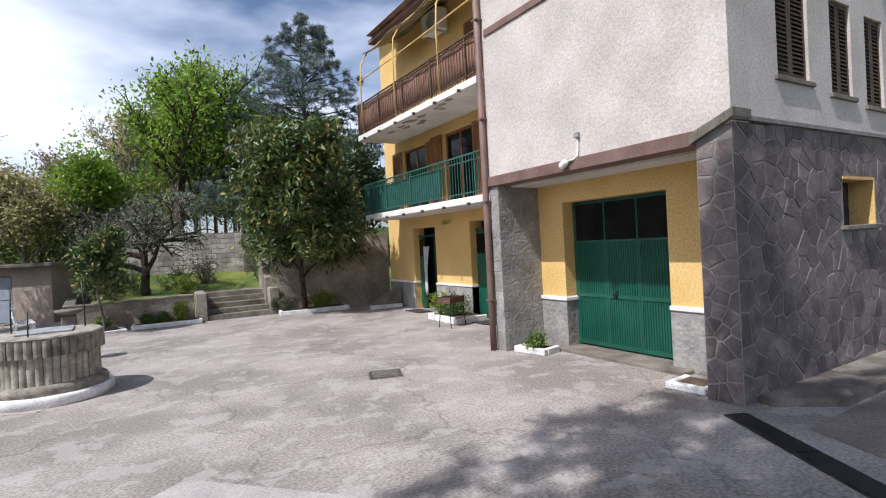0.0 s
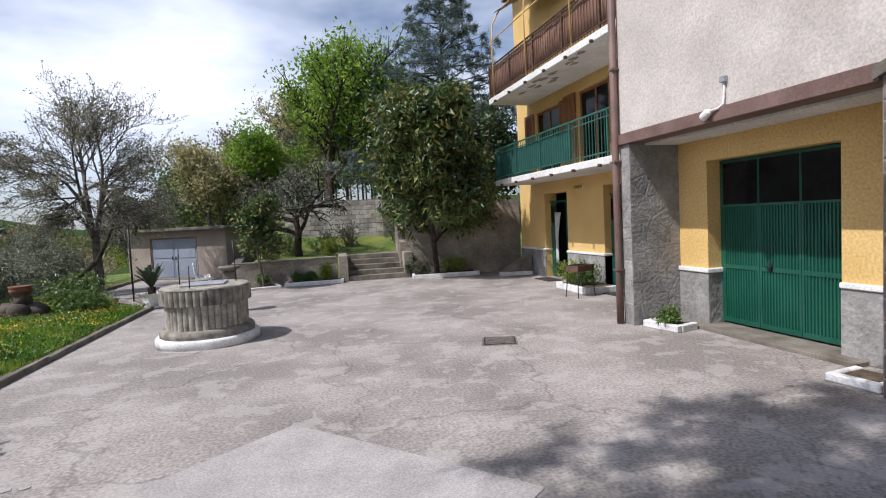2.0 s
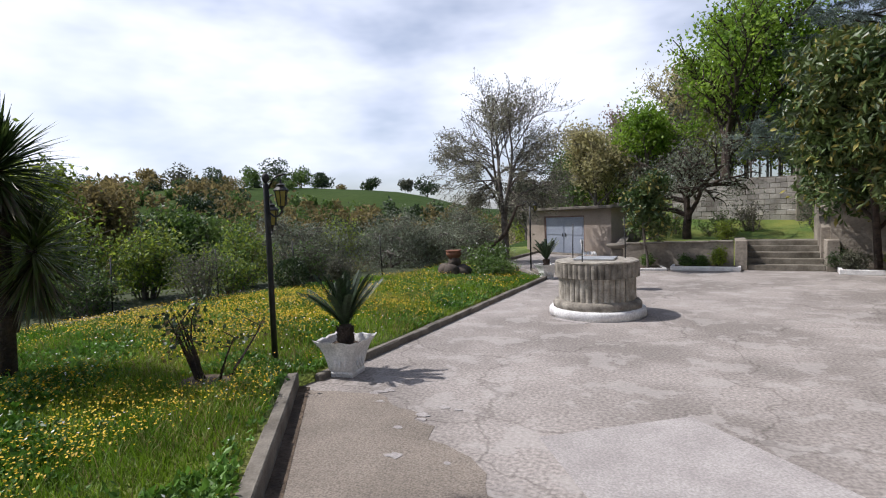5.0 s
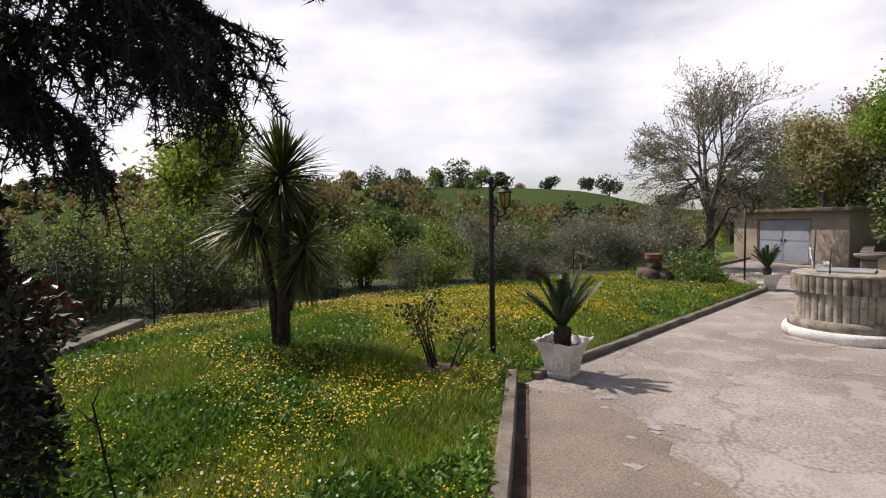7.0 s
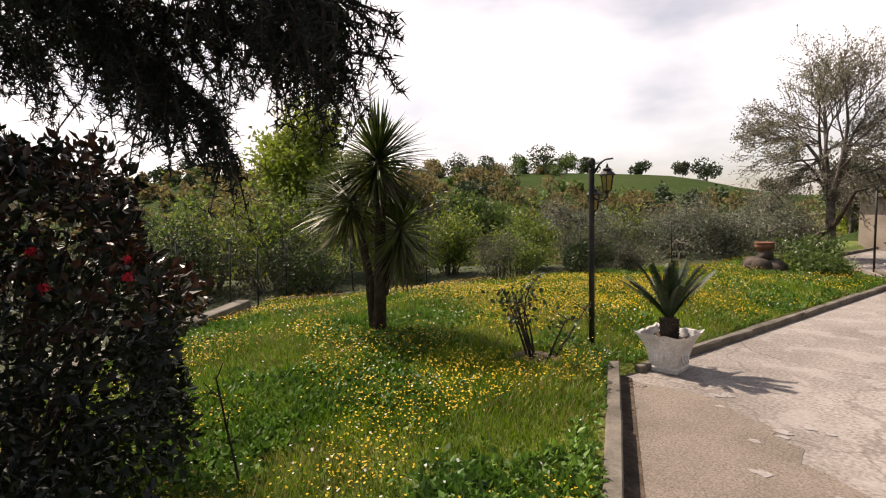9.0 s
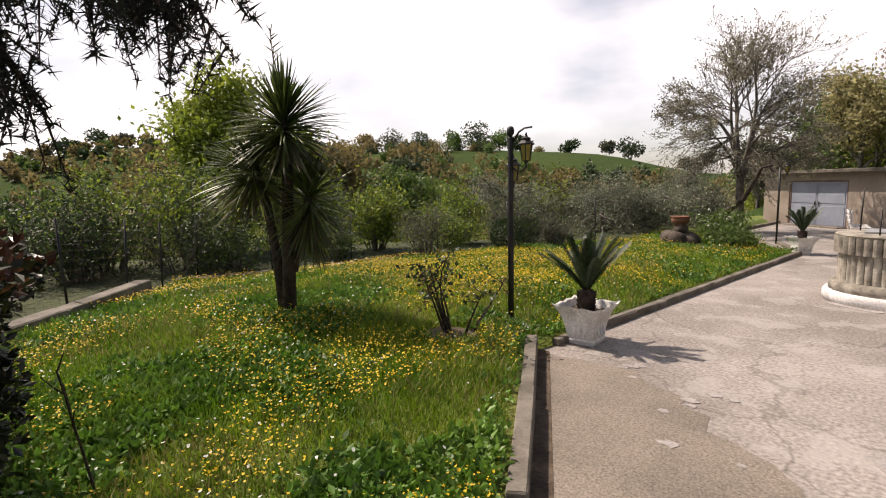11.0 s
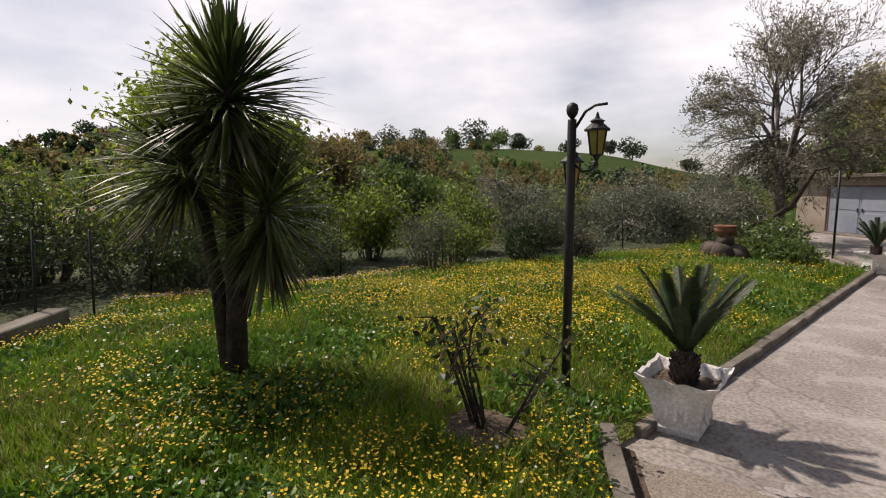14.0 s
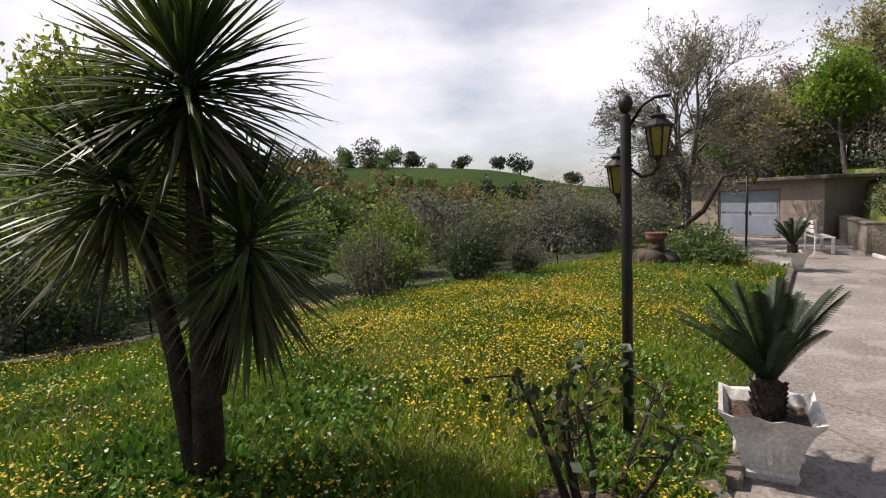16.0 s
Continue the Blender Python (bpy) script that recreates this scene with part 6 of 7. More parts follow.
def cedar(name, label, at, height, reach, seed, needle, tiers, per=26, size=0.22, droop=0.25, low=0.12, trunk_r=0.22, sector=None, taper=0.85):
    """A conifer: straight trunk, tiers of spreading limbs with side twigs and needle tufts."""
    rng = np.random.default_rng(seed)
    t = thing(name, label, "conifer", at)
    segs, pts, out = [(Vector((0, 0, -0.1)), Vector((0, 0, height)), trunk_r, 0.02)], [], []
    for k in range(tiers):
        u = low + (1 - low) * (k + 0.5) / tiers
        z0 = height * u
        L = reach * (1 - taper * (u - low) / (1 - low)) * rng.uniform(0.75, 1.1)
        a = sector[0] + rng.uniform(0, 1) * (sector[1] - sector[0]) if sector and rng.random() < 0.45 else rng.uniform(0, 2 * math.pi)
        prev = Vector((0, 0, z0))
        d = Vector((math.cos(a), math.sin(a), 0.22))
        steps = max(3, round(9 * L / reach))
        for i in range(steps):
            q = prev + d * (L / steps)
            d = (d + Vector((rng.normal() * 0.08, rng.normal() * 0.08, -droop * 0.16))).normalized()
            r = 0.05 * (1 - i / steps) * (L / 4) + 0.008
            segs.append((prev, q, r, r * 0.85))
            if i > 0:
                for sgn in (-1, 1):
                    sd = Vector((-d.y, d.x, 0)) * sgn
                    tl = L * 0.28 * (1 - 0.6 * i / steps) * rng.uniform(0.6, 1.2)
                    tp = q + (sd + d * 0.7 + Vector((0, 0, -0.25))).normalized() * tl
                    segs.append((q, tp, 0.012, 0.004))
                    for w in np.linspace(0.15, 1, 6):
                        c = q.lerp(tp, float(w))
                        pts.append(c)
                        if rng.random() < 0.6:
                            e = c + Vector(rng.normal(size=3)) * 0.12 + Vector((0, 0, -0.14))
                            segs.append((c, e, 0.006, 0.003))
                            pts.append(c.lerp(e, 0.5))
                            pts.append(e)
            pts.append(q)
            prev = q
    v, f = tubes(segs, 5)
    raw("trunk", v, f, M_BARKDARK, t, smooth=True)
    tp = np.array([tuple(p) for p in pts])
    v, f = needles(np.repeat(tp, per, axis=0), size, rng, size * 0.35, 0.09)
    raw("foliage", v, f, needle, t)
    return t


cedar("cedar_tree", "tall blue-grey cedar behind the terrace", (7.6, 28.5, 1.8), 12.6, 6.8, 71, M_L_CEDAR, 120, 10, 0.16, 0.12, 0.12, 0.26, None, 0.86)
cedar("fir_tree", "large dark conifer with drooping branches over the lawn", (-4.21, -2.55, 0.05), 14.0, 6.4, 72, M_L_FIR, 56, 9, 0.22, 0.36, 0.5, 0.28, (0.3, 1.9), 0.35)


def bough(at, points, seed, per=9):
    """One near drooping conifer bough with its twigs and needles."""
    rng = np.random.default_rng(seed)
    t = thing("fir_bough", "dark drooping conifer bough hanging over the lawn", "bough", at, group="conifer boughs")
    segs, pts = [], []
    p = [Vector(q) for q in points]
    for a, b in zip(p, p[1:]):
        segs.append((a, b, 0.014, 0.010))
        for k in range(8):
            c = a.lerp(b, (k + rng.uniform(0, 0.6)) / 8)
            for sgn in (-1, 1):
                d = (b - a).normalized()
                sd = d.cross(Vector((0, 0, 1))).normalized() * sgn
                e = c + (sd * 0.7 + d * 0.6 + Vector((0, 0, rng.uniform(-0.8, 0.0)))).normalized() * rng.uniform(0.15, 0.5)
                segs.append((c, e, 0.009, 0.003))
                pts += [c.lerp(e, w) for w in np.linspace(0.05, 1, 15)]
                for w in (0.35, 0.6, 0.85):
                    g = c.lerp(e, w)
                    h = g + Vector((rng.normal() * 0.08, rng.normal() * 0.08, -rng.uniform(0.08, 0.3)))
                    segs.append((g, h, 0.005, 0.002))
                    pts += [g.lerp(h, w2) for w2 in (0.2, 0.4, 0.6, 0.8, 1.0)]
    v, f = tubes(segs, 5)
    raw("branch", v, f, M_BARKDARK, t)
    tp = np.array([tuple(q) for q in pts])
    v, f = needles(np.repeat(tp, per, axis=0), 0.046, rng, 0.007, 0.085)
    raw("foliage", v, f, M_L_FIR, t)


TR = (-4.21, -2.55)
bough((0, 0, 0), [(*TR, 4.6), (-4.14, -1.55, 4.32), (-3.88, -0.57, 3.62), (-3.57, 0.26, 2.92), (-3.39, 0.70, 2.60)], 81)
bough((0, 0, 0), [(*TR, 4.2), (-4.54, -1.53, 3.92), (-4.38, -0.63, 3.32), (-4.08, 0.15, 2.67), (-3.90, 0.54, 2.27)], 82)
bough((0, 0, 0), [(*TR, 4.9), (-3.74, -1.48, 4.72), (-3.37, -0.50, 4.12), (-3.11, 0.38, 3.42), (-2.98, 0.88, 3.02)], 86)
bough((0, 0, 0), [(*TR, 5.0), (-4.74, -1.51, 4.82), (-4.67, -0.42, 4.22), (-4.31, 0.46, 3.62), (-4.07, 1.05, 3.32)], 87)
bough((0, 0, 0), [(*TR, 4.3), (-5.15, -1.69, 4.02), (-5.30, -0.88, 3.52), (-5.16, -0.28, 3.02), (-5.04, 0.01, 2.72)], 89)
bough((0, 0, 0), [(*TR, 4.4), (-4.95, -1.60, 4.22), (-4.99, -0.70, 3.62), (-4.73, 0.09, 2.87), (-4.56, 0.53, 2.42)], 84)
bough((0, 0, 0), [(*TR, 4.7), (-4.35, -1.64, 4.42), (-4.19, -0.85, 3.82), (-3.85, -0.17, 3.22), (-3.62, 0.22, 2.92)], 88)
bough((0, 0, 0), [(*TR, 5.2), (-4.12, -0.25, 2.85), (-4.15, 0.19, 2.73), (-4.08, 0.64, 2.68), (-3.92, 1.08, 2.60)], 90)
bough((0, 0, 0), [(*TR, 5.6), (-4.10, 0.11, 3.22), (-3.99, 0.43, 3.04), (-3.92, 0.83, 2.92), (-3.86, 1.06, 2.81)], 91)

# camellia
rng_ = np.random.default_rng(91)
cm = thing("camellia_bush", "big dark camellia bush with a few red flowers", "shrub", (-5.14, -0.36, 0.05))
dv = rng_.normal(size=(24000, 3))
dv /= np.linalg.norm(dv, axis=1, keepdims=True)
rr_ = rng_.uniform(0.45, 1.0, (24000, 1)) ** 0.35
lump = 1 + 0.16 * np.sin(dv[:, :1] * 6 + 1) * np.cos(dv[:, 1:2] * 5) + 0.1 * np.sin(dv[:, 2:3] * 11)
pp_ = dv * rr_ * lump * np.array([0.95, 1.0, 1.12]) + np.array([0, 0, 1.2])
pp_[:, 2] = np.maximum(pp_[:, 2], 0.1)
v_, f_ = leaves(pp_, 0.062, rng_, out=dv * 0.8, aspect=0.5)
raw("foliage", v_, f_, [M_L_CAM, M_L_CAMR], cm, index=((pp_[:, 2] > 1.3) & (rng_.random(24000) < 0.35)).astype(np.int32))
segs_ = []
for k in range(14):
    e = Vector(dv[k]) * 0.8
    segs_.append((Vector((0, 0, -0.05)), Vector((e.x, e.y, 1.2 + abs(e.z) * 0.8)), 0.03, 0.008))
v_, f_ = tubes(segs_, 5)
raw("stem_work", v_, f_, M_BARKDARK, cm)
face = np.where((dv @ np.array([0.75, 0.62, 0.1]) > 0.55) & (rr_[:, 0] > 0.97))[0]
for k in range(3, 11):
    c = pp_[face[k * 23 % len(face)]] * np.array([1.02, 1.02, 1.0])
    q = c + rng_.normal(size=(40, 3)) * 0.007
    v_, f_ = leaves(q, 0.017, rng_, aspect=0.8)
    raw("flower", v_, f_, M_RED, cm, "red camellia flower")

# shrubs round the lawn and beyond the boundary: position, height, width, leaf, second, share, leaf size, label
SHRUBS = (
    ((-6.2, 15.4), 0.75, 1.3, M_L_MID, M_DAISY, 0.04, 0.10, "leafy shrub with white flowers beside the urn"),
    ((-5.7, 14.4), 0.4, 1.1, M_L_MID, None, 0, 0.09, "low green shrub at the lawn edge"),
    ((-9.2, 11.9), 0.75, 0.9, M_L_GREY, None, 0, 0.06, "small twiggy shrub at the lawn edge"),
    ((-10.75, 8.85), 1.2, 1.5, M_L_GREY, M_L_MID, 0.2, 0.06, "grey twiggy shrub at the lawn edge"),
    ((-15.2, 5.2), 2.3, 3.6, M_L_LIME, M_L_MID, 0.45, 0.12, "large rounded green shrub behind the fence"),
    ((-17.0, 2.4), 1.7, 2.6, M_L_MID, M_L_DARK, 0.4, 0.11, "loose green shrub behind the fence"),
    ((-14.6, 8.0), 2.2, 2.2, M_L_LIME, M_L_MID, 0.3, 0.13, "bright yellow-green shrub beyond the lawn"),
    ((-13.6, 9.6), 1.8, 1.8, M_L_LIME, M_L_MID, 0.4, 0.12, "yellow-green shrub beyond the lawn"),
    ((-12.9, 12.2), 1.7, 2.0, M_L_LIME, M_L_MID, 0.5, 0.12, "fresh green shrub beyond the lawn"),
    ((-10.9, 12.6), 1.0, 1.6, M_L_GREY, M_L_MID, 0.4, 0.09, "grey shrub beyond the lawn"),
    ((-18.5, 7.0), 3.0, 2.8, M_L_MID, M_L_DARK, 0.4, 0.14, "green shrub in the scrub beyond"),
    ((-12.6, 17.0), 2.0, 2.0, M_L_LIME, M_L_GREY, 0.5, 0.11, "spring-green shrub beside the olives"),
    ((-9.4, 17.6), 1.3, 2.0, M_L_OLIVE, M_L_GREY, 0.4, 0.08, "tangled grey shrub among the olives"),
    ((-8.3, 20.4), 1.4, 1.9, M_L_OLIVE, M_L_GREY, 0.5, 0.08, "tangled grey shrub among the olives"),
    ((-11.2, 18.0), 1.5, 2.2, M_L_OLIVE, M_L_MID, 0.3, 0.08, "tangled grey shrub among the olives"),
    ((-10.0, 20.8), 1.6, 2.0, M_L_OLIVE, M_L_GREY, 0.4, 0.08, "tangled grey shrub among the olives"),
    ((-12.0, 15.6), 1.5, 2.0, M_L_OLIVE, M_L_LIME, 0.2, 0.08, "tangled grey shrub among the olives"),
    ((-11.5, 13.8), 1.3, 1.4, M_L_GREY, M_L_OLIVE, 0.4, 0.08, "grey shrub beside the olives"),
    ((-14.5, 1.0), 1.2, 2.0, M_L_DARK, M_L_MID, 0.5, 0.09, "flowering scrub behind the fence"),
    ((-13.2, -0.8), 1.2, 2.0, M_L_DARK, M_L_GREY, 0.5, 0.10, "dark shrub behind the fence"),
    ((-13.3, 5.4), 1.1, 1.8, M_L_DARK, M_L_MID, 0.4, 0.08, "low dark shrub along the boundary"),
    ((-12.7, 7.5), 0.9, 1.6, M_L_MID, M_L_DARK, 0.5, 0.08, "low leafy shrub along the boundary"),
    ((-13.7, 4.3), 1.2, 1.9, M_L_DARK, M_L_GREY, 0.3, 0.08, "tangled low shrub along the boundary"),
    ((-11.6, 10.4), 1.0, 1.6, M_L_MID, M_L_LIME, 0.4, 0.08, "fresh low shrub along the boundary"),
    ((-14.2, 2.6), 1.5, 2.4, M_L_DARK, M_L_MID, 0.3, 0.09, "dark green shrub close behind the fence"),
    ((-15.6, 3.4), 2.2, 2.6, M_L_LIME, M_L_MID, 0.5, 0.10, "fresh green shrub close behind the fence"),
    ((-12.6, 0.6), 1.3, 1.6, M_L_DARK, M_L_OLIVE, 0.1, 0.07, "dark shrub with pale blossom behind the fence"),
    ((-15.6, -2.2), 1.3, 2.4, M_L_DARK, M_L_GREY, 0.3, 0.10, "tangled dark shrub behind the fence"),
    ((-16.6, 6.2), 2.1, 2.2, M_L_DARK, M_L_MID, 0.4, 0.10, "shady green shrub beyond the lawn"),
    ((-17.5, -1.5), 1.5, 3.0, M_L_DARK, M_L_MID, 0.5, 0.12, "grey-green scrub behind the fence"),
)
for k, ((x, y), h, w, a, b, sh, ls, lab) in enumerate(SHRUBS):
    stems_bush("shrub", lab, gz(x, y), h, w, a, 26 if h > 1.2 else 16, ls, 12, w * 0.07, M_BARK, 200 + k, 0.45, b, sh)
# bed plants
for k, (x, y, h, w, m_) in enumerate(((0.1, 17.85, 0.5, 0.55, M_L_LIME), (-0.35, 17.8, 0.22, 0.3, M_L_MID), (-0.8, 17.75, 0.28, 0.35, M_L_MID), (-1.9, 17.9, 0.3, 0.4, M_L_MID), (3.2, 17.1, 0.45, 0.7, M_L_GREY), (4.3, 17.1, 0.5, 0.8, M_L_LIME), (2.95, 17.5, 0.5, 0.5, M_L_DARK), (4.8, 7.1, 0.14, 0.24, M_L_MID), (5.85, 11.9, 0.6, 0.8, M_L_LIME), (5.9, 11.4, 0.5, 0.7, M_L_MID), (-2.0, 20.0, 0.9, 1.2, M_L_GREY), (-1.2, 21.5, 1.1, 1.4, M_L_MID), (1.4, 21.6, 1.2, 1.5, M_L_GREY), (3.4, 21.2, 1.5, 1.6, M_L_DARK), (0.3, 21.0, 0.8, 1.3, M_L_MID), (0.35, 19.3, 0.6, 0.6, M_L_LIME), (3.2, 19.9, 0.7, 0.8, M_L_LIME), (-1.6, 19.2, 0.5, 0.8, M_L_MID))):
    stems_bush("bed_plant", "small leafy plant in a planting bed", (x, y, 0.1 if y < 18.5 else 0.8), h, w, m_, 12, 0.06, 10, 0.05, M_BARK, 300 + k, 0.5, group="bed plants")

# mid-distance trees
tree("willow_tree", "rounded yellow-green tree behind the lawn", gz(-17.4, 7.2), 5.3, 0.6, 1.7, 4, (9, 7, 6, 4), M_L_LIME, 0.16, 12, 0.28, M_BARK, 0.16, 101, lift=0.5, droop=0.2)
tree("willow_tree", "slim yellow-green tree behind the lawn", gz(-19.0, 9.3), 4.2, 0.6, 1.6, 4, (8, 6, 5, 4), M_L_LIME, 0.17, 9, 0.25, M_BARK, 0.13, 102, lift=0.5)
for k, (x, y, h, sp_, m_, lab) in enumerate((
    (-5.5, 33, 6.5, 2.6, M_L_TAN, "brownish budding tree behind the shed"), (-3.0, 36, 7.5, 2.8, M_L_PINK, "pinkish bare-twigged tree behind the shed"),
    (-2.2, 31, 5.5, 2.2, M_L_OAK, "fresh green tree behind the shed"), (-7.5, 38, 6.8, 2.6, M_L_MID, "olive-green tree behind the shed"),
    (-10.5, 36, 5.0, 2.2, M_L_GREY, "grey budding tree behind the path"), (-0.8, 40, 8.5, 2.8, M_L_TAN, "tall brownish tree behind the terrace"),
    (-20, 12.5, 4.2, 1.8, M_L_BROWN, "reddish budding tree beyond the lawn"), (-23, 10.0, 4.6, 2.0, M_L_BROWN, "brownish budding tree beyond the lawn"),
    (-19.5, 16.5, 3.6, 1.7, M_L_MID, "fresh green tree beyond the lawn"), (-24, 17.5, 4.0, 1.8, M_L_DARK, "dark green tree beyond the lawn"),
    (9.5, 30, 8.0, 3.0, M_L_MID, "leafy tree beyond the house"), (-25, -3.0, 4.4, 2.0, M_L_MID, "leafy tree in the valley"),
    (8.0, 22.5, 5.5, 2.2, M_L_DARK, "dark shrubby tree on the bank behind the house"))):
    tree("tree", lab, gz(x, y) if x < -2.4 or y < 18 else (x, y, ground_z(x, y) - 0.1), h, 0.6, sp_, 4, (8, 6, 5, 4), m_, 0.2, 8, 0.32, M_BARK, 0.13, 110 + k, lift=0.5)

# trees on the skyline
for k, (th, r, h, m_) in enumerate(((36.8, 112, 3.6, M_L_BROWN), (39.4, 112, 4.6, M_L_GREY), (43.0, 112, 3.8, M_L_DARK), (46.4, 113, 3.6, M_L_MID), (48.9, 113, 5.6, M_L_DARK), (51.4, 113, 4.4, M_L_MID), (53.6, 113, 3.0, M_L_DARK), (58.8, 114, 2.6, M_L_DARK), (63.0, 115, 2.6, M_L_GREY), (65.2, 115, 4.0, M_L_DARK), (70.6, 116, 3.4, M_L_GREY), (11.6, 114, 3.2, M_L_DARK), (9.7, 114, 1.8, M_L_DARK), (13.6, 114, 2.2, M_L_GREY), (7.0, 114, 1.6, M_L_DARK))):
    x, y = -4 - r * math.cos(radians(th)), 4 + r * math.sin(radians(th))
    round_tree("skyline_tree", "lone round-headed tree on the hill's skyline", (x, y, ground_z(x, y) - 0.1), h * 1.25, h * 1.6, m_, 150 + k, 0.48, 1100, 0.06, group="trees on the skyline")


rng_ = random.Random(55)
for k in range(46):
    th, r = rng_.uniform(20, 56), rng_.uniform(104, 114)
    x, y, h = -4 - r * math.cos(radians(th)), 4 + r * math.sin(radians(th)), rng_.uniform(1.6, 3.2)
    round_tree("skyline_bush", "low bush on the hill's skyline", (x, y, ground_z(x, y) - 0.3), h, h * 1.8, rng_.choice((M_L_DARK, M_L_DARK, M_L_BROWN, M_L_MID)), 400 + k, 0.32, 500, 0.05, "bushes on the skyline", "bush")


def woods(name, label, n, rlo, rhi, mats, seed, leaf, per):
    """Scrub and trees nobody could count over the valley and the hillside."""
    rng = np.random.default_rng(seed)
    allp, alld, ix, segs = [], [], [], []
    for k in range(n):
        th = rng.uniform(-62, 78)
        r = rlo + (rhi - rlo) * rng.random() ** 0.8
        x, y = -4 - r * math.cos(math.radians(th)), 4 + r * math.sin(math.radians(th))
        if th > 44 and r > 80 or r > 96 and rng.random() < 0.5 or x > -13.5 and y < 21 or x > -9.5:
            continue
        h = rng.uniform(1.3, 3.0) * (1 + 0.012 * min(r, 60)) * ((0.5 if r < 45 else 0.66 if r < 85 else 0.5) if th > 12 else 0.42)
        z = ground_z(x, y)
        w = h * rng.uniform(0.35, 0.6)
        m = per if r > 30 else per * 2
        d = rng.normal(size=(m, 3))
        d /= np.linalg.norm(d, axis=1, keepdims=True)
        p = d * (rng.uniform(0.3, 1, (m, 1)) ** 0.5) * np.array([w, w, h * 0.5]) * (1 + 0.25 * np.sin(d[:, :1] * 5 + k)) + np.array([x, y, z + h * 0.55])
        allp.append(p)
        ii = int((noise.noise((x * 0.07, y * 0.07, seed)) * 0.9 + 0.5 + rng.normal() * 0.18) * len(mats))
        ix.append(np.full(m, min(max(ii, 0), len(mats) - 1)))
        alld.append(np.full(m, leaf * (0.6 + r / 60) * (0.7 if r < 24 else 1)))
        segs.append((Vector((x, y, z - 0.2)), Vector((x, y, z + h * 0.6)), 0.05 * h / 3, 0.02))
        for _ in range(3):
            segs.append((Vector((x, y, z + h * 0.2)), Vector(p[rng.integers(m)]), 0.025, 0.008))
    P, S, I = np.concatenate(allp), np.concatenate(alld), np.concatenate(ix)
    v, f = leaves(P, S, rng, aspect=0.6)
    t = thing(name, label, "woods", kind="stuff")
    raw("foliage", v, f, mats, t, index=I)
    v, f = tubes(segs, 4)
    raw("trunks", v, f, M_BARK, t)


def back_woods():
    rng = np.random.default_rng(77)
    t = thing("woods", "soft mass of budding spring trees behind the shed", "woods", kind="stuff")
    P, S, I, segs = [], [], [], []
    mats = [M_L_TAN, M_L_PINK, M_L_LIME, M_L_MID, M_L_GREY]
    for k in range(130):
        x, y = rng.uniform(-16, 13), rng.uniform(31, 58)
        if x > 2 and y < 38:
            continue
        h = rng.uniform(4.5, 8.5) * (0.65 if x < -9 else 1.0) * (0.8 + 0.012 * (y - 31))
        z, w, m = ground_z(x, y), h * rng.uniform(0.26, 0.4), 900
        d = rng.normal(size=(m, 3))
        d /= np.linalg.norm(d, axis=1, keepdims=True)
        c = d * (rng.uniform(0.1, 1, (m, 1)) ** 0.5) * np.array([w, w, h * 0.42]) * (1 + 0.3 * np.sin(d[:, :1] * 5 + k) * np.cos(d[:, 2:3] * 7)) + np.array([x, y, z + h * 0.6])
        P.append(c)
        S.append(np.full(m, 0.24))
        I.append(np.full(m, rng.integers(len(mats))))
        segs.append((Vector((x, y, z - 0.2)), Vector((x, y, z + h * 0.8)), 0.09, 0.02))
        for q in range(14):
            segs.append((Vector((x, y, z + h * (0.2 + 0.03 * q))), Vector(c[q * 9]), 0.03, 0.006))
    v, f = leaves(np.concatenate(P), np.concatenate(S), rng, aspect=0.5)
    raw("foliage", v, f, mats, t, index=np.concatenate(I))
    v, f = tubes(segs, 4)
    raw("trunks", v, f, M_BARK, t)


back_woods()
woods("scrub", "tangled spring scrub in the valley", 760, 13, 55, [M_L_GREY, M_L_BROWN, M_L_MID, M_L_LIME, M_L_BROWN, M_L_LIME], 7, 0.12, 230)
woods("hillside_woods", "brown and green woods over the hillside", 1500, 45, 112, [M_L_DARK, M_L_BROWN, M_L_BROWN, M_L_MID, M_L_BROWN], 8, 0.31, 105)

# ---- fence ----
fence = thing("wire_fence", "rusty wire fence on thin iron stakes", "fence")
FP = [(-7.9, -0.4), (-8.9, 0.6), (-9.8, 1.55), (-10.7, 2.45), (-11.5, 3.2), (-13.1, 4.4), (-12.7, 5.9), (-12.2, 7.7), (-11.2, 9.7), (-10.3, 11.5), (-9.2, 14.2)]
rngf = random.Random(12)
tops = []
for x, y in FP:
    z = ground_z(x, y)
    lean = Vector((rngf.uniform(-0.1, 0.1), rngf.uniform(-0.1, 0.1), 1.25))
    b = Vector((x - 0.12, y + 0.1, z - 0.2))
    pipe("stake", [b, b + lean * 0.6, b + lean * 1.15], 0.017, M_IRON, fence, "", 6)
    tops.append((b, lean))
segs_ = []
for (a, la), (b, lb) in zip(tops[:5], tops[1:5]):
    for k in range(9):
        u = 0.18 + k * 0.105
        segs_.append((a + la * u, b + lb * u, 0.0012, 0.0012))
    n = int((b - a).length / 0.12)
    for k in range(n):
        u = k / n
        segs_.append(((a + la * 0.18).lerp(b + lb * 0.18, u), (a + la * 1.02).lerp(b + lb * 1.02, u), 0.0012, 0.0012))
v_, f_ = tubes(segs_, 3)
raw("wire", v_, f_, M_RUST, fence, "rusty wire mesh")


# ---- lawn: blades, weeds, flowers ----
def on_lawn(x, y):
    return x < kerb_x(y) - (0.17 if y < 4.95 else -0.02) and (y < 14.8 or x < -5.0 - (y - 14.8) * 0.55) and x > lawn_edge(y) + 0.1


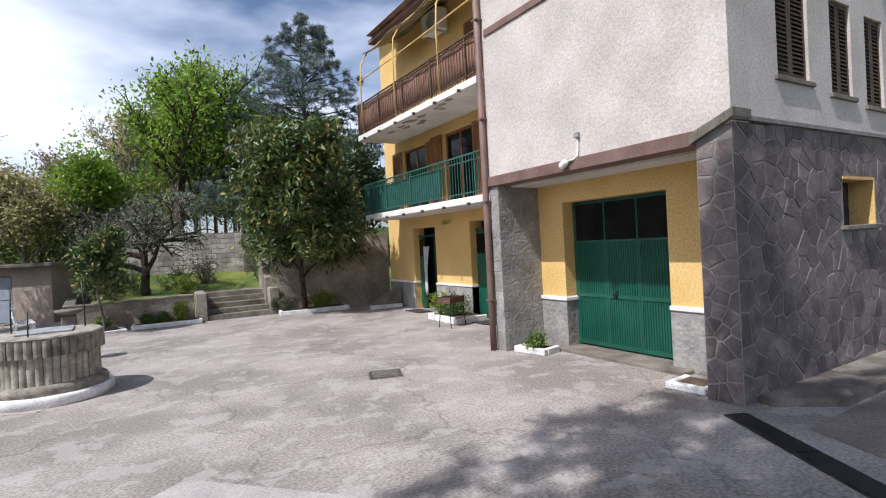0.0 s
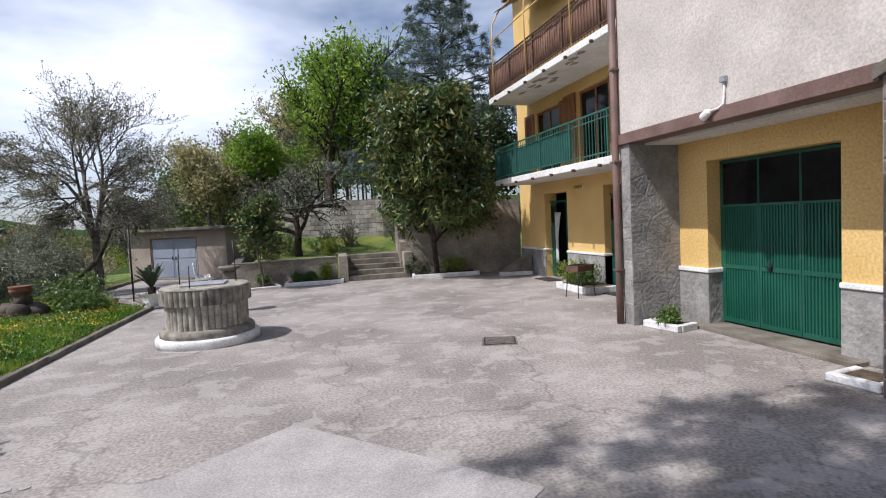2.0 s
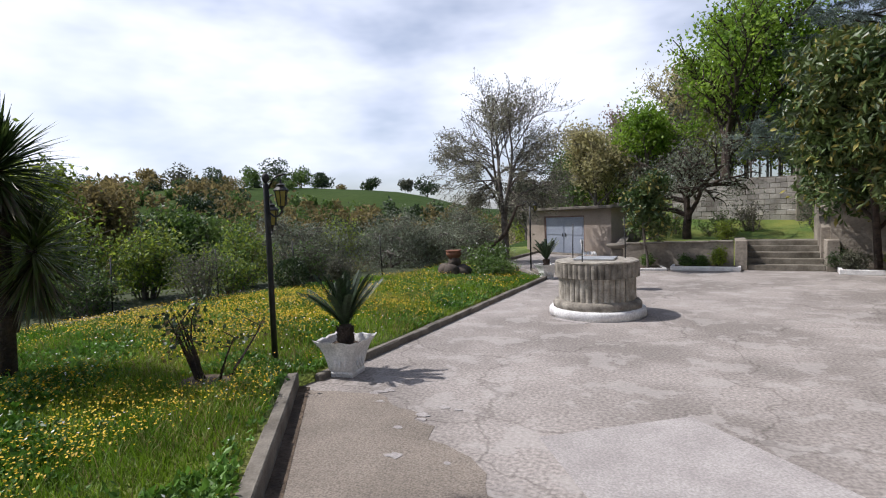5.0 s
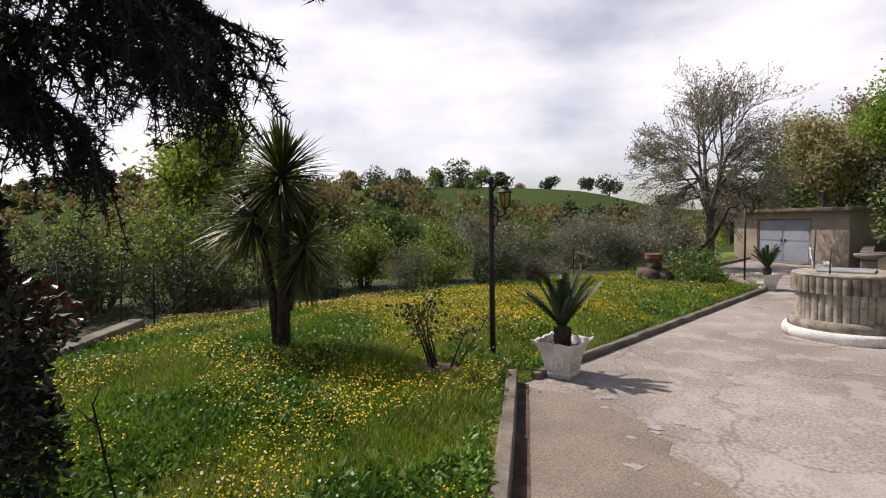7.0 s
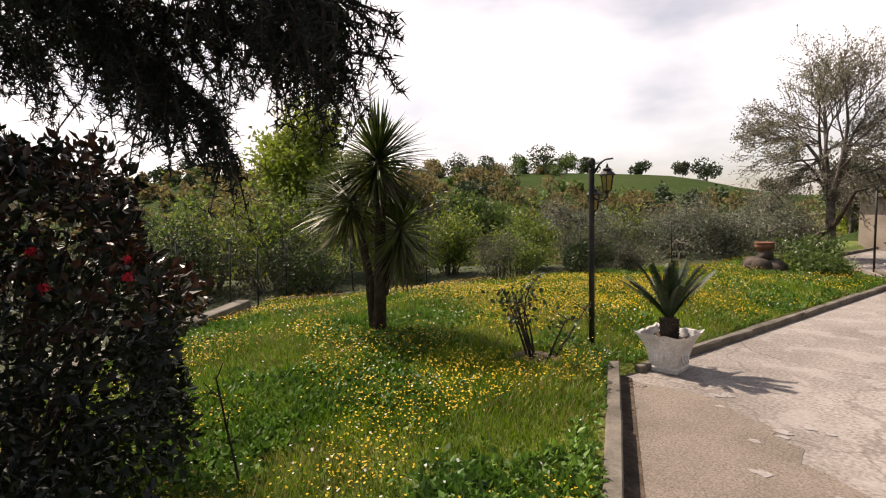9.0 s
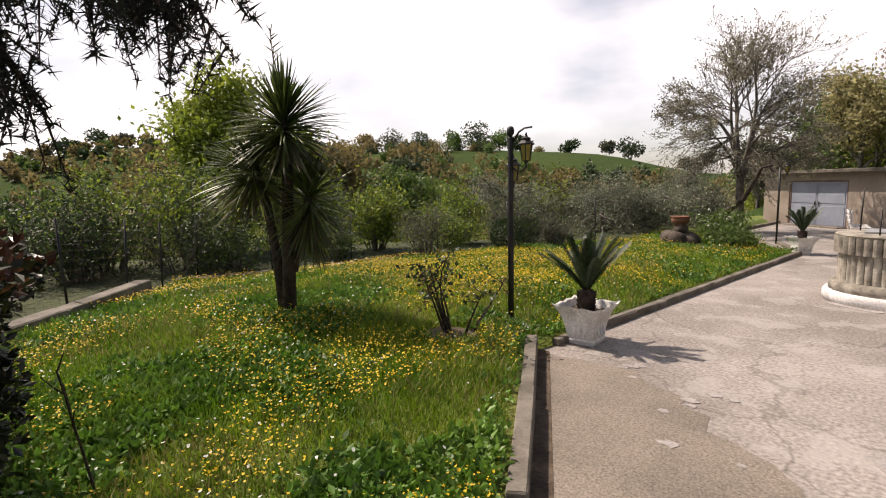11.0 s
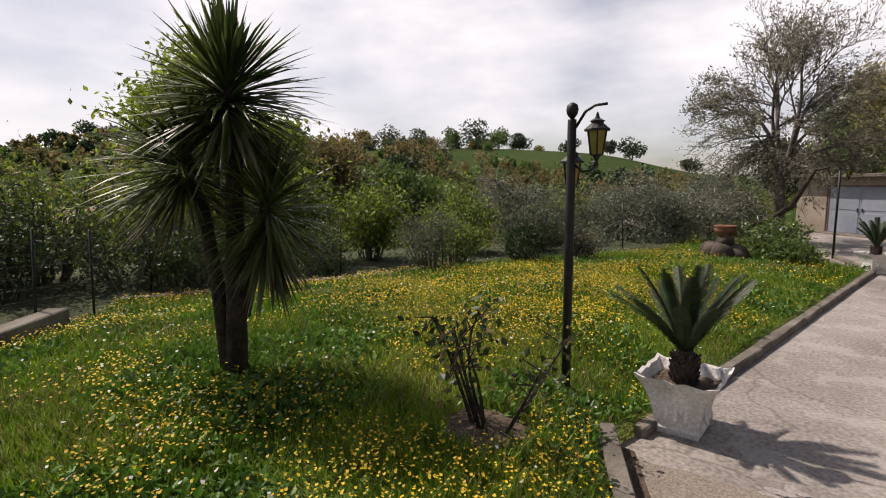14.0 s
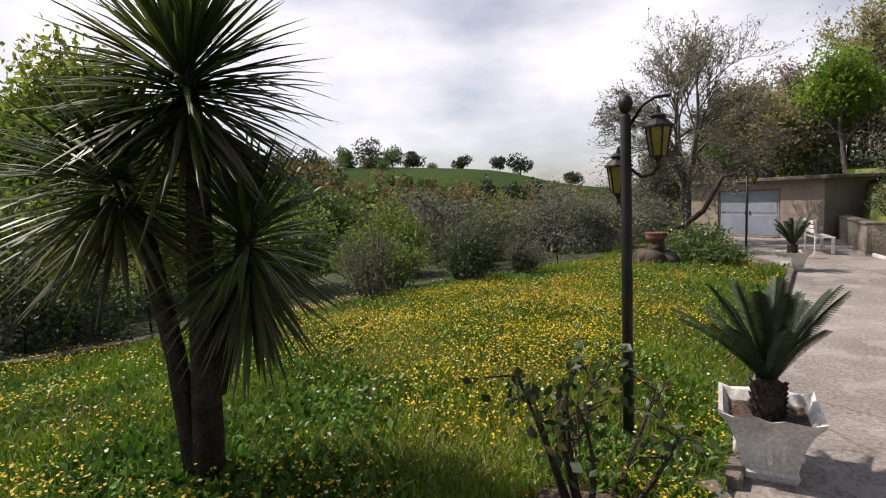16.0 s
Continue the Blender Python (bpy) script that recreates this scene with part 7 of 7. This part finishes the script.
def scatter(n, seed, lo=(-12.8, -2.5), hi=(0.0, 17.0), near=None):
    rng = np.random.default_rng(seed)
    out = []
    while len(out) < n:
        x, y = rng.uniform(lo[0], hi[0]), rng.uniform(lo[1], hi[1])
        if not on_lawn(x, y):
            continue
        if math.hypot(x + 5.38, y - 4.08) < 0.3:
            continue
        d = math.hypot(x + 2.6, y - 1.2)
        if rng.random() > max(0.16, min(1.0, 3.4 / (d + 0.3))):
            continue
        if near is not None and not near(x, y, rng):
            continue
        out.append((x, y, ground_z(x, y)))
    return np.array(out), rng


def blades(n, seed, height, width, material, name, label, near=None):
    p, rng = scatter(n, seed, near=near)
    n = len(p)
    a = rng.uniform(0, 2 * math.pi, n)
    dist = np.hypot(p[:, 0] + 2.6, p[:, 1] - 1.2)
    tall = np.array([0.75 + 0.6 * noise.noise((x * 0.9, y * 0.9, 5.0)) for x, y, _ in p])
    h = height * rng.uniform(0.5, 1.2, n) * np.clip(tall, 0.35, 1.4)
    w = width * (0.7 + dist * 0.14)
    lean = rng.normal(size=(n, 2)) * 0.45 * h[:, None]
    s = np.stack([np.cos(a), np.sin(a), np.zeros(n)], 1) * w[:, None]
    mid = p + np.concatenate([lean * 0.35, (h * 0.6)[:, None]], 1)
    tip = p + np.concatenate([lean, h[:, None]], 1)
    v = np.stack([p - s, p + s, mid + s * 0.7, mid - s * 0.7, tip], 1).reshape(-1, 3)
    o = (np.arange(n) * 5)[:, None]
    f = (o + np.array([[0, 1, 2, 3]])).tolist() + (o + np.array([[3, 2, 4]])).tolist()
    ob = raw(name, v, f, material)
    return tagged(ob, label, "grass", kind="stuff")


def patchy(scale, seed, cut):
    return lambda x, y, rng: noise.noise((x * scale, y * scale, seed)) + rng.normal() * 0.12 > cut


blades(165000, 401, 0.13, 0.0040, M_BLADE, "grass", "unmown spring grass of the lawn")
blades(26000, 402, 0.15, 0.0035, M_BLADEDRY, "dry_grass", "dry straw-coloured stalks in the lawn", patchy(0.6, 9.0, 0.05))


def weeds(n, seed, near, size, name, label):
    p, rng = scatter(n, seed, near=near)
    q = np.repeat(p, 7, axis=0) + rng.normal(size=(len(p) * 7, 3)) * np.array([0.035, 0.035, 0.012]) + np.array([0, 0, 0.05])
    v, f = leaves(q, size, rng, up=0.35, aspect=0.55)
    return tagged(raw(name, v, f, M_WEED), label, "weeds", kind="stuff")


weeds(9000, 403, patchy(0.75, 2.0, 0.08), 0.065, "weeds", "broad-leaved weeds in the lawn")


def flowers(n, seed, near, size, material, name, label):
    p, rng = scatter(n, seed, near=near)
    n = len(p)
    dist = np.hypot(p[:, 0] + 2.6, p[:, 1] - 1.2)
    c = p + np.stack([rng.normal(size=n) * 0.02, rng.normal(size=n) * 0.02, rng.uniform(0.08, 0.17, n)], 1)
    r = size * rng.uniform(0.7, 1.25, n) * (0.85 + dist * 0.03)
    tilt = rng.normal(size=(n, 2)) * 0.35
    k = 7
    vs = []
    for i in range(k):
        a = 2 * math.pi * i / k
        rad = r * (1.0 if i % 2 == 0 else 0.72)
        dx, dy = rad * math.cos(a), rad * math.sin(a)
        vs.append(c + np.stack([dx, dy, tilt[:, 0] * dx + tilt[:, 1] * dy + rad * 0.2], 1))
    v = np.stack(vs, 1).reshape(-1, 3)
    f = np.arange(n * k).reshape(-1, k)
    return tagged(raw(name, v, f, material), label, "flowers", kind="stuff")


flowers(21000, 404, patchy(0.85, 6.0, 0.06), 0.0098, M_PETAL, "yellow_flowers", "small yellow wild flowers dotted over the lawn")
flowers(10000, 406, lambda x, y, rng: math.hypot((x + 7.7) / 1.9, (y - 8.0) / 2.7) < 1 + rng.normal() * 0.25, 0.0085, M_PETAL, "yellow_flowers", "dense drift of yellow wild flowers")
flowers(900, 405, patchy(0.8, 4.0, 0.0), 0.012, M_DAISY, "white_flowers", "small white daisies in the lawn")

# ---- stone facing ----
stone_face(pier, (XF - 0.001, 3.72, 0.02), (0, -1, 0), (0, 0, 1), 0.41, 2.98, 34, 501, M_STONE, 0.008)
stone_face(side_base, (XF + 0.01, Y0 - 0.001, 0.02), (1, 0, 0), (0, 0, 1), 6.2, 3.16, 290, 502, M_STONE, 0.008, skip=lambda u, v: 2.45 < u < 3.65 and 1.78 < v < 2.66)
stone_face(wing, (XF + 0.01, 7.549, 0.02), (1, 0, 0), (0, 0, 1), 0.92, 2.9, 36, 503, M_SLATE, 0.003)
stone_face(wing, (XF - 0.001, Y1 - 0.02, 0.02), (0, -1, 0), (0, 0, 1), 0.22, 2.9, 14, 504, M_SLATE, 0.003)
